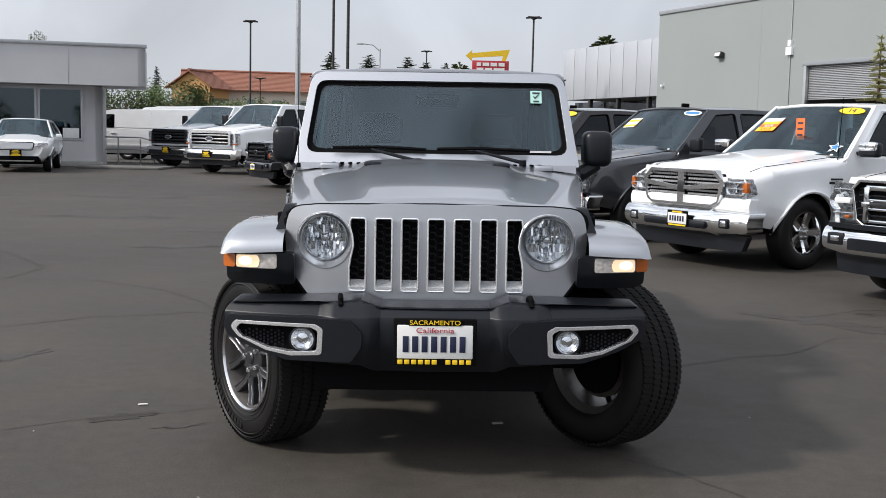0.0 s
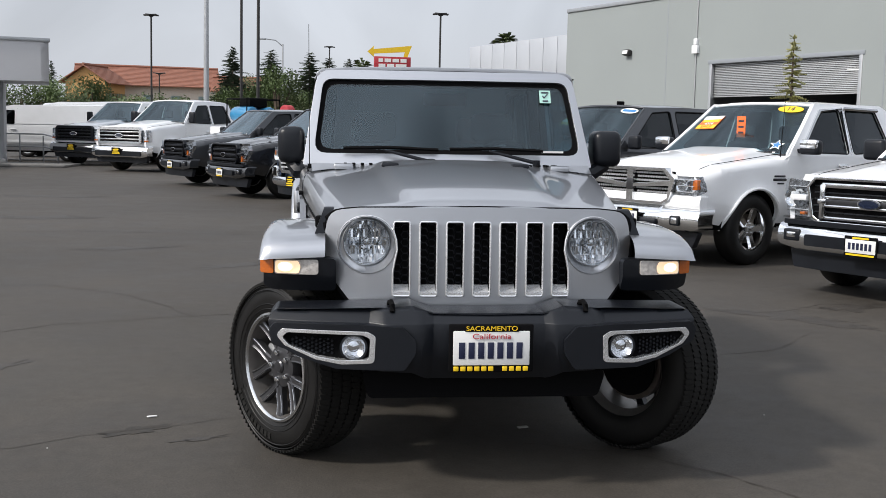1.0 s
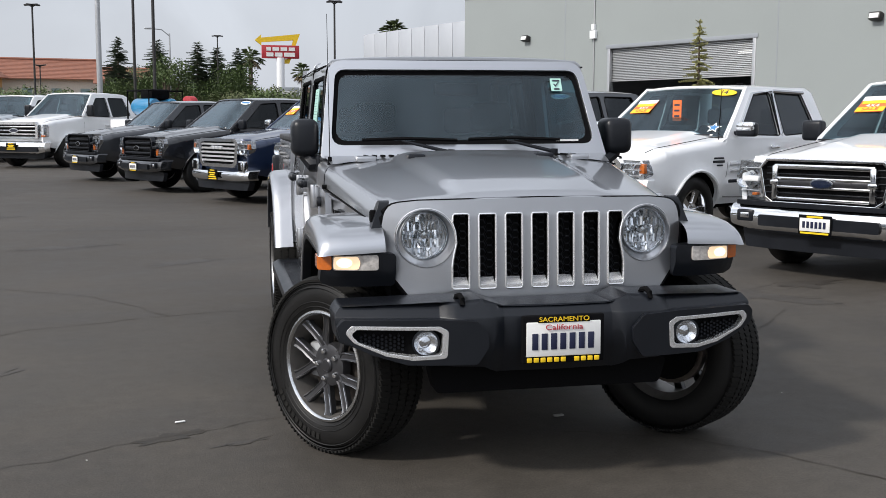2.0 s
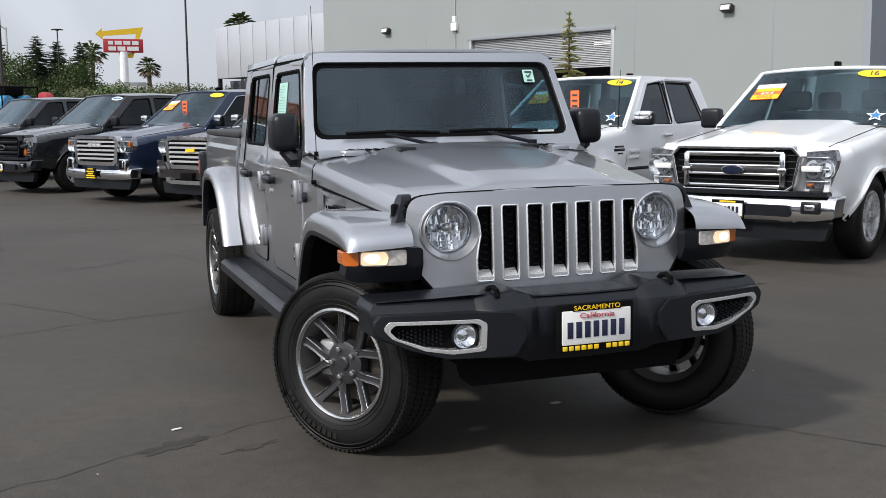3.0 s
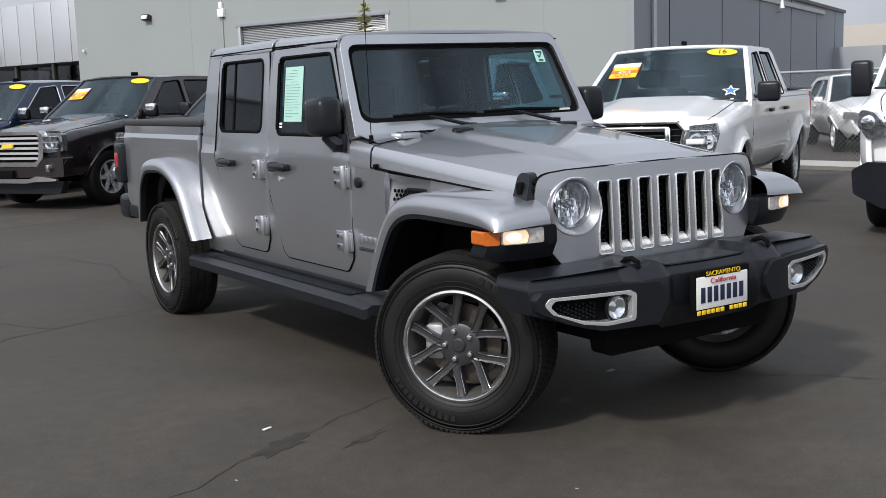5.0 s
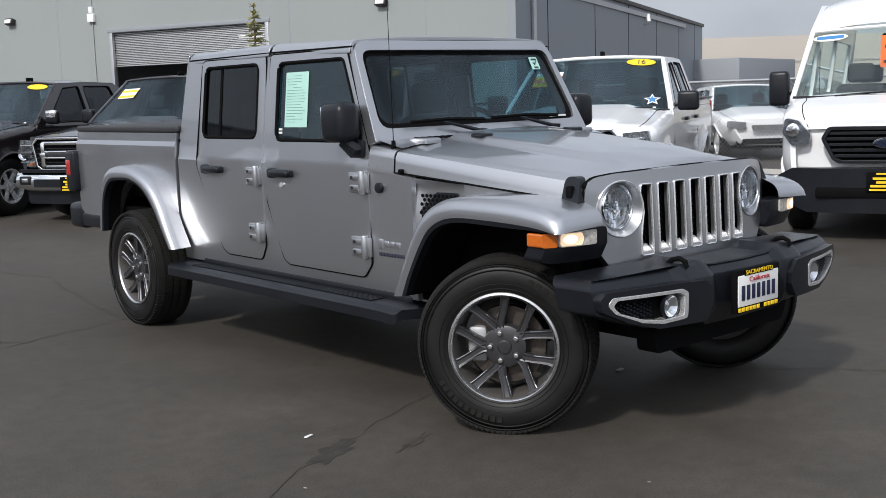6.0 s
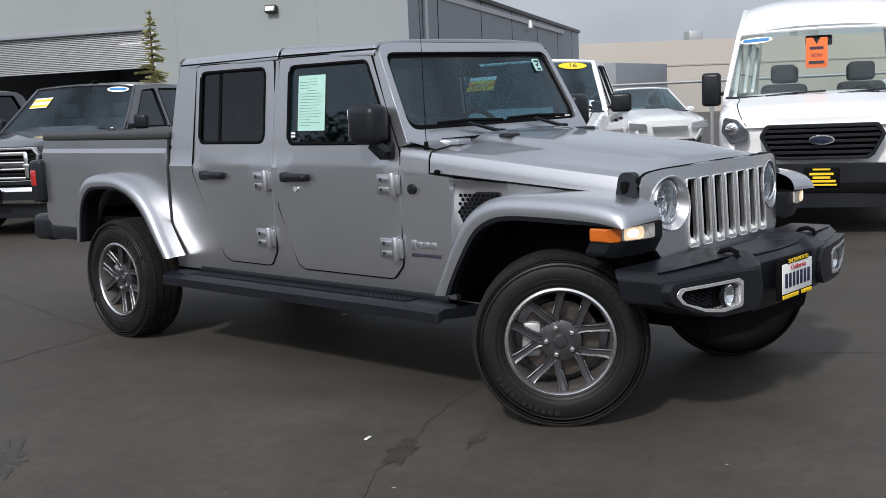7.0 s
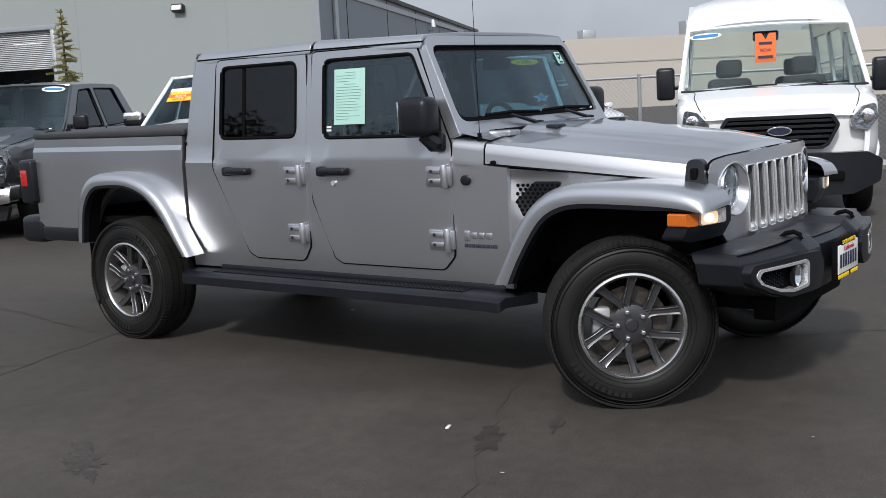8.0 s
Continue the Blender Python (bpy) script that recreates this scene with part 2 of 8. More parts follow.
SPOKE = material("satin_grey_alloy", (0.07, 0.07, 0.075), 0.36, 0.65, vary=0.06, scale=20)
STEEL = material("rusty_brake_steel", (0.10, 0.085, 0.075), 0.5, 0.7, vary=0.3, scale=25)
GLASS = glassy("tinted_window_glass", (0.52, 0.66, 0.70), ior=1.60)
GLASS_CLEAR = glassy("clear_window_glass", (0.90, 0.94, 0.92), ior=1.45)
GLASS_DARK = glassy("privacy_glass", (0.30, 0.30, 0.31), ior=1.45)
LAMPBACK = material("lamp_housing", (0.42, 0.43, 0.45), 0.16, 0.85, vary=0.35, scale=26, bump=0.5, bscale=22)
LENS = glassy("clear_lens", (0.93, 0.94, 0.95), 0.02, ior=1.35)
REFLECTOR = material("lamp_reflector", (0.80, 0.81, 0.83), 0.14, 1.0, vary=0.10, scale=40, bump=0.5, bscale=24)
AMBER = material("amber_lens", (0.55, 0.125, 0.010), 0.15, coat=1.0, vary=0.1, scale=60)
RED = material("red_lens", (0.45, 0.015, 0.012), 0.15, coat=1.0, vary=0.2, scale=60)
INTERIOR = material("black_interior_trim", (0.014, 0.014, 0.015), 0.6, vary=0.15, spec=0.2)
SEAT = material("dark_grey_seat_cloth", (0.035, 0.035, 0.038), 0.85, vary=0.15, scale=20)
YELLOW = material("yellow_sticker", (0.90, 0.60, 0.02), 0.4, vary=0.05)
ORANGE = material("orange_sticker", (0.92, 0.17, 0.04), 0.5, vary=0.05)
ORANGE2 = material("orange_band", (0.85, 0.30, 0.02), 0.5, vary=0.05)
PAPER = material("white_paper", (0.78, 0.78, 0.76), 0.6, vary=0.04)
MINT = material("mint_paper", (0.42, 0.68, 0.60), 0.6, vary=0.04)
BLUEST = material("blue_sticker", (0.05, 0.22, 0.50), 0.4, vary=0.05)
NOTICEINK = material("grey_green_print", (0.17, 0.29, 0.26), 0.6, vary=0.05)
INK = material("dark_ink", (0.03, 0.03, 0.05), 0.6, vary=0.05)
NAVYINK = material("navy_plate_ink", (0.012, 0.016, 0.05), 0.5, vary=0.05)
REDINK = material("red_ink", (0.45, 0.03, 0.05), 0.5, vary=0.05)
LAMP_ON = glow("lit_lamp_bowl", (0.85, 0.62, 0.40), 0.85)
BULB = glow("lit_bulb", (1.0, 0.88, 0.68), 1.6)
MARKER = material("ribbed_marker_lens", (0.50, 0.47, 0.44), 0.12, coat=1.0, vary=0.22, scale=45, bump=0.4, bscale=60)
EMBLEM = material("navy_emblem", (0.008, 0.014, 0.035), 0.25, coat=1.0, vary=.05)


# ---- vehicles ----
def wheel(parent, at, R, W, rim, outer, spokes=6, rim_mat=RIMSILVER, spoke_mat=RIMSILVER, turn=0.0, name="wheel", double=False, n=48, spoke_w=0.0, shield=0.0):
    """A wheel as a part with tyre, rim, spokes and hub; outer is -1 or 1, the side that faces out."""
    w = new(name)
    w.empty_display_size = 0.1
    w.parent = parent
    w.matrix_basis = pose(*at, 0, 0, turn)
    h, s = W / 2, outer
    b = bmesh.new()
    lathe(b, [(rim, -h * .82), (rim + .02, -h * .96), ((R + rim) / 2, -h), (R - .035, -h * .93), (R - .012, -h * .80), (R, -h * .6), (R + .001, 0), (R, h * .6), (R - .012, h * .80), (R - .035, h * .93), ((R + rim) / 2, h), (rim + .02, h * .96), (rim, h * .82), (rim - .01, 0)], n, True)
    part("tyre", b, RUBBER, w)
    b = bmesh.new()
    lathe(b, [(rim + .006, s * h * .84), (rim + .008, s * h * .90), (rim - .012, s * h * .88), (rim - .022, s * h * .6), (rim - .03, -s * h * .5), (rim + .004, -s * h * .8)], n)
    part("rim", b, rim_mat, w)
    k = spokes
    b = bmesh.new()
    for i in range(k):
        for off in ((-.27, .27) if double else (0,)):
            a = i * math.tau / k + off
            a2 = i * math.tau / k + off * .86
            x0, x1 = s * h * .62, s * h * .80
            wd = spoke_w or (.0165 if double else .028)
            r0, r1 = .045, rim - .012
            p0 = Vector((x0, r0 * math.cos(a), r0 * math.sin(a)))
            p1 = Vector((x1, r1 * math.cos(a2), r1 * math.sin(a2)))
            d = (p1 - p0).normalized()
            side = Vector((s, 0, 0)).cross(d).normalized()
            q = []
            for p, ww in ((p0, wd), (p1, wd * 1.25)):
                for dx, m in ((0, .7), (-s * .03, 1.0)):
                    for sg in (-1, 1):
                        q.append(b.verts.new(p + side * sg * ww * m + Vector((dx, 0, 0))))
            for f in ((0, 1, 5, 4), (0, 2, 6, 4), (1, 3, 7, 5), (2, 3, 7, 6), (4, 5, 7, 6)):
                b.faces.new([q[j] for j in f])
    if k:
        bmesh.ops.recalc_face_normals(b, faces=b.faces[:])
        part("spokes", b, spoke_mat, w)
        b = bmesh.new()
        cyl(b, (s * h * .35, 0, 0), (s * h * .68, 0, 0), .092, .084, 24)
        cyl(b, (s * h * .70, 0, 0), (s * h * .80, 0, 0), .032, n=16, bev=.004)
        part("hub", b, spoke_mat, w)
        for i in range(5):
            b = bmesh.new()
            a = i * math.tau / 5 + .3
            cyl(b, (s * h * .66, .056 * math.cos(a), .056 * math.sin(a)), (s * h * .80, .056 * math.cos(a), .056 * math.sin(a)), .012, n=6)
            part("lug_nut", b, CHROME, w)
    b = bmesh.new()
    cyl(b, (-s * .02, 0, 0), (s * .02, 0, 0), rim * .72, n=28)
    part("brake_disc", b, STEEL, w)
    b = bmesh.new()
    cyl(b, (-s * h * (.35 if shield else .7), 0, 0), (-s * h * (.25 if shield else .5), 0, 0), shield or rim - .02, n=24)
    part("backing", b, DARK, w)
    return w


def sticker(parent, name, at, m3, loops, mat, thick=0.003, label=""):
    """A flat shape lying on a pane: at is its place, m3 a frame whose z points out of the pane."""
    b = bmesh.new()
    m = Matrix.Translation(at) @ m3
    plate(b, loops, lambda u, v, w: m @ Vector((u, v, thick - w)), thick=thick)
    return part(name, b, mat, parent, label)


def vehicle(name, label, category, paint, m, s, group="cars for sale on the lot"):
    """A road vehicle facing -y with its front axle at the origin; s holds its numbers."""
    root = thing(name, label, category, group, m)
    hw, belt, lean = s["hw"], s["belt"], s["lean"]
    nose = s["nose"]

    line = sorted((y, z) for y, z in s["outline"] if y < s["screen"][0][0] + .06)

    def ztop(y):
        """Height of the wing's top edge."""
        for (y0, z0), (y1, z1) in zip(line, line[1:]):
            if y <= y1:
                return z0 + (z1 - z0) * max(0, (y - y0) / max(y1 - y0, .01))
        return line[-1][1]

    def half(y, z):
        x = hw
        if z > belt:
            x -= lean * (z - belt) + .012
        elif z > belt - .04:
            x -= .3 * (z - belt + .04)
        if z < .75:
            x -= .10 * ((.75 - z) / .3) ** 2
        x -= .016 * max(0, 1 - abs(z - .80) / .10) * (s["arch"] + .12 < y < s["wb"] - s["arch"] - .12)
        if y < nose + .62:
            x -= s.get("taper", .11) * ((nose + .62 - y) / .62) ** 2.4
        if y > s["tail"] - .3:
            x -= .04 * ((y - s["tail"] + .3) / .3) ** 2
        for ya in (0.0, s["wb"]):
            d = math.hypot(y - ya, z - s["R"]) - s["arch"]
            if z > s["R"] - .2:
                x += s.get("swell", .034) * max(0, 1 - max(0, d) / .15) ** 2
        if y < s["screen"][0][0]:
            rr = s.get("shoulder", .10)
            t = max(0, min(1, (z - ztop(y) + rr) / rr))
            x -= rr * .85 * (1 - math.sqrt(1 - .985 * t * t))
        return x - .02 * ((z - .95) / .4) ** 2 * (z < belt)
    # flanks with wheel arches and window openings
    out = list(s["outline"])
    bottom = [(nose + .02, s["sill"] + .08)]
    for ya in (0.0, s["wb"]):
        ra, zc = s["arch"], s["R"]
        k = math.acos(min(1, max(-1, (s["sill"] - zc) / ra)))
        z0 = s["sill"]
        half_w = math.sqrt(max(ra ** 2 - (z0 - zc) ** 2, .01))
        a0 = math.atan2(z0 - zc, -half_w)
        a1 = math.atan2(z0 - zc, half_w)
        if a0 < 0:
            a0 += math.tau
        bottom += [(ya + ra * math.cos(a0 + (a1 - a0) * i / 14), zc + ra * math.sin(a0 + (a1 - a0) * i / 14)) for i in range(15)]
    bottom += [(s["tail"] - .02, s["sill"] + .12)]
    loop = bottom + out
    ys = [nose + .11 * i for i in range(1, 15)] + [s["wb"] + .12 * i for i in range(-5, 6)] + [s["tail"] - .15]
    zs = [.6, .70, .75, .80, .85, .92] + [.97 + .035 * i for i in range(int((belt - .97) / .035))] + [belt - .04, belt, belt + .012, belt + .2, belt + .4]
    for sg in (-1, 1):
        b = bmesh.new()
        plate(b, [loop] + [rounded(wd, .05) for wd in s["windows"]], lambda u, v, w: Vector((sg * (half(u, v) - w), u, v)), ys, zs, .05)
        part("side_panel", b, paint, root, bevel=.012)
        for i, wd in enumerate(s["windows"]):
            b = bmesh.new()
            plate(b, [rounded(wd, .05)], lambda u, v, w: Vector((sg * (half(u, v) - .022 - w), u, v)), (), zs, .006)
            g = part("side_window", b, s.get("side_glass", GLASS_DARK), root, "dark side glass")
            g.visible_shadow = False
            b = bmesh.new()
            tube(b, [(sg * (half(u, v) - .004), u, v) for u, v in rounded(wd, .05)], .009, 5, True)
            part("window_seal", b, s.get("seal", DARK), root)
        for ya in (0.0, s["wb"]):
            b = bmesh.new()
            pts = [(ya + (s["arch"] + .005) * math.cos(a), s["R"] + (s["arch"] + .005) * math.sin(a)) for a in [math.pi * (1.0 - i / 14) for i in range(15)]]
            tube(b, [(sg * (half(y, z) + .004), y, z) for y, z in pts], s.get("lip", .018), 6)
            part("arch_lip", b, s.get("lip_mat", paint), root)
        # door shut lines and handles
        for dl in s.get("seams", ()):
            b = bmesh.new()
            tube(b, [(sg * (half(y, z) - .001), y, z) for y, z in dl], .006, 4)
            part("door_seam", b, DARK, root)
        for y, z in s.get("handles", ()):
            b = bmesh.new()
            box(b, (sg * (half(y, z) + .002), y - .10, z - .022), (sg * (half(y, z) + .045), y + .10, z + .022), .015)
            part("door_handle", b, s.get("handle_mat", paint), root)
        # mirror
        my, mz = s["mirror"]
        b = bmesh.new()
        mw = s.get("mirror_size", (.20, .12, .20))
        mx = half(my, mz)
        box(b, (sg * (mx + .05), my - mw[1] / 2, mz - mw[2] / 2), (sg * (mx + .05 + mw[0]), my + mw[1] / 2, mz + mw[2] / 2), .04, seg=3)
        box(b, (sg * (mx - .03), my - .03, mz - .07), (sg * (mx + .10), my + .04, mz - .02), .015)
        part("wing_mirror", b, s.get("mirror_mat", PLASTIC), root)
        if s.get("mirror_cap"):
            b = bmesh.new()
            box(b, (sg * (mx + .06), my - mw[1] / 2 - .012, mz - .02), (sg * (mx + .05 + mw[0] * .97), my, mz + mw[2] / 2 + .006), .03)
            part("mirror_cap", b, s["mirror_cap"], root)
    # bonnet
    hy0, hz0, hy1, _ = s["hood"]
    hz0 = max(hz0, ztop(nose + .05))
    cr = s.get("crown", .06)

    def hood(u, v):
        y = hy0 - .012 + (hy1 - hy0 + .012) * v
        z = ztop(max(y, nose + .03))
        x = 2 * u - 1
        e = abs(x)
        edge = half(max(y, nose + .03), z) - .006
        bul = s.get("bulge", .025) * (1 if e < .50 else max(0, 1 - (e - .50) / .14)) * min(1, v * 3)
        return Vector((x * edge, y + .05 * e ** 4 * (1 - v) ** 3, z - .004 + cr * (1 - e ** 2.6) * (.45 + .55 * v) + bul - .05 * max(0, 1 - v / .09) ** 2 * (1 - .5 * e)))
    b = bmesh.new()
    surf(b, hood, 40, 24)
    part("bonnet", b, paint, root, sharp=60)
    for sg in (-1, 1):
        b = bmesh.new()
        tube(b, [hood(.5 + sg * .5 * .90, .03 + .95 * i / 14) + Vector((0, 0, .001)) for i in range(15)], .005, 4)
        part("bonnet_seam", b, DARK, root)
    # front face
    zb, zt = s["sill"] + .02, hz0 + .02

    def face(u, v):
        x = 2 * u - 1
        z = zb + (zt - zb) * v
        return Vector((x * half(nose + .03, min(z, ztop(nose + .03))), nose + .03 + .10 * abs(x) ** 4 + .03 * (1 - v), z))
    b = bmesh.new()
    surf(b, face, 20, 6)
    part("front_panel", b, s.get("face_mat", paint), root)
    # windscreen, roof, back
    (wy0, wz0), (wy1, wz1) = s["screen"]
    ry, rz = s["roof_end"]

    def screen(u, v, off=0.0):
        y, z = wy0 + (wy1 - wy0) * v, wz0 + (wz1 - wz0) * v
        x = 2 * u - 1
        return Vector((x * (half(y, z) - .035), y - .10 * (1 - x * x) * (1 - .35 * v) + off, z + .03 * (1 - x * x) * v))
    b = bmesh.new()
    shell(b, screen, 14, 6, (0, .012, -.004))
    g = part("windscreen", b, s.get("screen_glass", GLASS), root, "raked windscreen glass")
    g.visible_shadow = False
    b = bmesh.new()
    tube(b, [screen(0, i / 6, -.002) for i in range(7)] + [screen(i / 12, 1, -.002) for i in range(1, 13)] + [screen(1, 1 - i / 6, -.002) for i in range(1, 7)], .020, 6)
    part("windscreen_frame", b, s.get("frame_mat", paint), root)
    b = bmesh.new()
    tube(b, [screen(i / 12, .01, -.004) for i in range(13)], .022, 6)
    part("cowl", b, PLASTIC, root)
    for x0 in (.22, .60):
        b = bmesh.new()
        tube(b, [screen(x0, .0, -.03), screen(x0 + .16, .06, -.03)], .011, 5)
        tube(b, [screen(x0 + .02, .035, -.018), screen(x0 + .16, .06, -.022), screen(x0 + .30, .07, -.018)], .009, 5)
        part("wiper", b, PLASTIC, root)

    def roof(u, v):
        y = wy1 + (ry - wy1) * v
        z = wz1 + (rz - wz1) * (1 - (1 - v) ** s.get("forehead", 1))
        x = 2 * u - 1
        return Vector((x * (half(y, z) - .01), y - .06 * (1 - x * x) * (1 - v), z + .02 * math.sin(math.pi * v) + s.get("roof_crown", .05) * (1 - abs(x) ** 3)))
    b = bmesh.new()
    shell(b, roof, 16, 16, (0, 0, -.03))
    part("roof", b, paint, root)
    cy, cz = s["cab_back"]
    b = bmesh.new()
    surf(b, lambda u, v: Vector(((2 * u - 1) * (half(0.5, cz + (rz - cz) * v) - .03), cy + (ry - cy) * v, cz + (rz - cz) * v)), 4, 4)
    g = part("rear_window", b, s.get("rear_glass", s.get("side_glass", GLASS_DARK)), root, "dark rear glass")
    g.visible_shadow = False
    # load bed or rear body
    bz = s.get("bed")
    if bz:
        b = bmesh.new()
        box(b, (-hw + .06, cy, .75), (hw - .06, s["tail"] - .06, .80))
        box(b, (-hw + .10, cy, .78), (hw - .10, cy + .06, bz))
        part("bed_floor", b, DARK, root)
        b = bmesh.new()
        box(b, (-hw + .07, s["tail"] - .09, .62), (hw - .07, s["tail"] - .01, bz), .02)
        part("tailgate", b, paint, root)
        for sg in (-1, 1):
            b = bmesh.new()
            box(b, (sg * (hw - .10), s["tail"] - .10, .95), (sg * (hw - .015), s["tail"] + .004, bz - .04), .015)
            part("tail_lamp", b, RED, root)
            b = bmesh.new()
            box(b, (sg * (hw - .09), cy + .02, bz - .012), (sg * (hw - .005), s["tail"] - .05, bz + .025), .012)
            part("bed_rail", b, PLASTIC, root)
    else:
        b = bmesh.new()
        surf(b, lambda u, v: Vector(((2 * u - 1) * (half(s["tail"], s["sill"] + .1 + (cz - s["sill"] - .1) * v) - .02), s["tail"] - .02, s["sill"] + .1 + (cz - s["sill"] - .1) * v)), 4, 4)
        part("tail_panel", b, paint, root)
    b = bmesh.new()
    box(b, (-hw + .08, s["tail"] - .10, s["sill"] + .05), (hw - .08, s["tail"] + .12, s["sill"] + .25), .03)
    part("rear_bumper", b, s.get("bumper_mat", CHROME), root)
    # underbody, wheel wells and cabin
    b = bmesh.new()
    box(b, (-hw + .28, nose + .14, s["sill"] - .06), (hw - .28, s["tail"] - .15, s["sill"] + .30))
    part("chassis", b, DARK, root)
    for sg in (-1, 1):
        for ya in (0.0, s["wb"]):
            b = bmesh.new()
            rr = s["arch"] + .03
            arc = [(ya + rr * math.cos(math.pi * i / 12), s["R"] + rr * math.sin(math.pi * i / 12)) for i in range(13)]
            for i in range(12):
                (y0, z0), (y1, z1) = arc[i], arc[i + 1]
                f = [b.verts.new((sg * xx, yy, zz)) for xx, yy, zz in ((hw - .07, y0, z0), (hw - .07, y1, z1), (hw - .50, y1, z1), (hw - .50, y0, z0))]
                b.faces.new(f)
            part("wheel_well", b, DARK, root)
    if "seats" in s:
        b = bmesh.new()
        box(b, (-hw + .12, wy0 + .05, belt - .35), (hw - .12, wy0 + .40, belt - .06), .08)
        box(b, (-hw + .08, wy0 + .05, belt - .45), (hw - .08, cy - .02, belt - .38))
        part("dashboard", b, INTERIOR, root)
        b = bmesh.new()
        tube(b, [(.42 + .18 * math.cos(i * math.tau / 20), wy0 + .48 + .07 * math.sin(i * math.tau / 20), belt - .06 + .17 * math.sin(i * math.tau / 20)) for i in range(20)], .017, 6, True)
        box(b, (.30, wy0 + .42, belt - .09), (.54, wy0 + .50, belt - .03), .02)
        part("steering_wheel", b, INTERIOR, root)
        for sy in s["seats"]:
            for sx in (-.42, .42):
                b = bmesh.new()
                box(b, (sx - .25, sy, belt - .45), (sx + .25, sy + .16, belt + .16), .07, pose(0, 0, 0), 3)
                box(b, (sx - .14, sy + .06, belt + .17), (sx + .14, sy + .16, belt + .38), .05, seg=3)
                part("seat", b, s.get("seat_mat", SEAT), root)
    for sg in (-1, 1):
        for ya in (0.0, s["wb"]):
            wheel(root, (sg * (hw - .15), ya, s["R"]), s["R"], s.get("W", .26), s["rim"], sg, s.get("spokes", 6), s.get("rim_mat", RIMSILVER), s.get("spoke_mat", RIMSILVER), double=s.get("double", False), n=36, spoke_w=s.get("spoke_w", 0.0))
    for f in s.get("extras", ()):
        f(root, half, screen)
    return root


def bar(root, name, lo, hi, mat, bev=.01, label="", sym=False):
    """A rounded block, or with sym a pair mirrored in x, each a part."""
    for sg in ((1, -1) if sym else (1,)):
        b = bmesh.new()
        box(b, (sg * lo[0], lo[1], lo[2]), (sg * hi[0], hi[1], hi[2]), bev)
        o = part(name, b, mat, root, label)
    return o


def oval(root, name, at, rx, rz, mat, depth=.012, label=""):
    b = bmesh.new()
    plate(b, [ring(0, 0, rx, 24, rz / rx)], lambda u, v, w: Vector((at[0] + u, at[1] + w, at[2] + v)), thick=depth)
    return part(name, b, mat, root, label, bevel=.002)


def front_shape(root, name, pts, y, mat, thick=.05, r=.02, label="", holes=(), bevel=.006, slope=0.0, sweep=0.0, bulge=0.0):
    """A flat shape in the plane of the face: (x, z) points, y its front; swept back towards the sides."""
    b = bmesh.new()
    us = [-.9 + .1 * i for i in range(19)] if sweep else ()
    z0, z1 = min(p[1] for p in pts), max(p[1] for p in pts)
    zm, zh = (z0 + z1) / 2, (z1 - z0) / 2
    vs = [z0 + (z1 - z0) * i / 7 for i in range(1, 7)] if bulge else ()
    plate(b, [rounded(pts, r)] + [rounded(h, .01) for h in holes], lambda u, v, w: Vector((u, y + w + slope * (v - pts[0][1]) + sweep * abs(u) ** 3 + bulge * abs((v - zm) / zh) ** 2.2, v)), us, vs, thick)
    return part(name, b, mat, root, label, bevel=bevel)


def lamp_unit(root, pts, y, sg, sweep, amber=None, label="clear headlight", bowls=2):
    """A headlight: pale housing, round reflector bowls, amber corner and a clear cover."""
    pts = pts if sg > 0 else mirror_pts(pts)
    h = front_shape(root, "headlight", pts, y + .045, LAMPBACK, .09, .015, label, sweep=sweep)
    xs, zs = [abs(p[0]) for p in pts], [p[1] for p in pts]
    x0, x1, zm, hh = min(xs), max(xs), (min(zs) + max(zs)) / 2, (max(zs) - min(zs)) / 2
    r = min(hh * .78, (x1 - x0) * .40 / (1 if bowls == 1 else 1.25))
    for k in range(bowls):
        cx = x0 + (x1 - x0) * ((.30, .68)[k] if bowls == 2 else .42)
        b = bmesh.new()
        lathe(b, [(r, .0), (r * .96, .004), (r * .8, .022), (r * .35, .036), (r * .30, .020), (.0, .018)], 22)
        part("reflector", b, CHROME, h, m=pose(sg * cx, y + .018 + sweep * cx ** 3, zm, 0, 0, 90))
    b = bmesh.new()
    for k in range(3):
        box(b, (sg * (x0 + .01), y + .030 + sweep * x0 ** 3, zm - hh * .6 + k * hh * .6 - .004), (sg * (x0 + (x1 - x0) * .8), y + .05 + sweep * x1 ** 3, zm - hh * .6 + k * hh * .6 + .004), .002)
    part("lamp_ribs", b, SATIN, h)
    if amber:
        xa0, xa1, za0, za1 = amber
        b = bmesh.new()
        box(b, (sg * xa0, y + .012 + sweep * xa0 ** 3, za0), (sg * xa1, y + .06 + sweep * xa1 ** 3, za1), .008)
        part("turn_lamp", b, AMBER, h)
    front_shape(h, "headlight_lens", pts, y + .002, LENS, .006, .015, sweep=sweep)
    return h


def mirror_pts(pts):
    return [(-x, z) for x, z in pts][::-1]


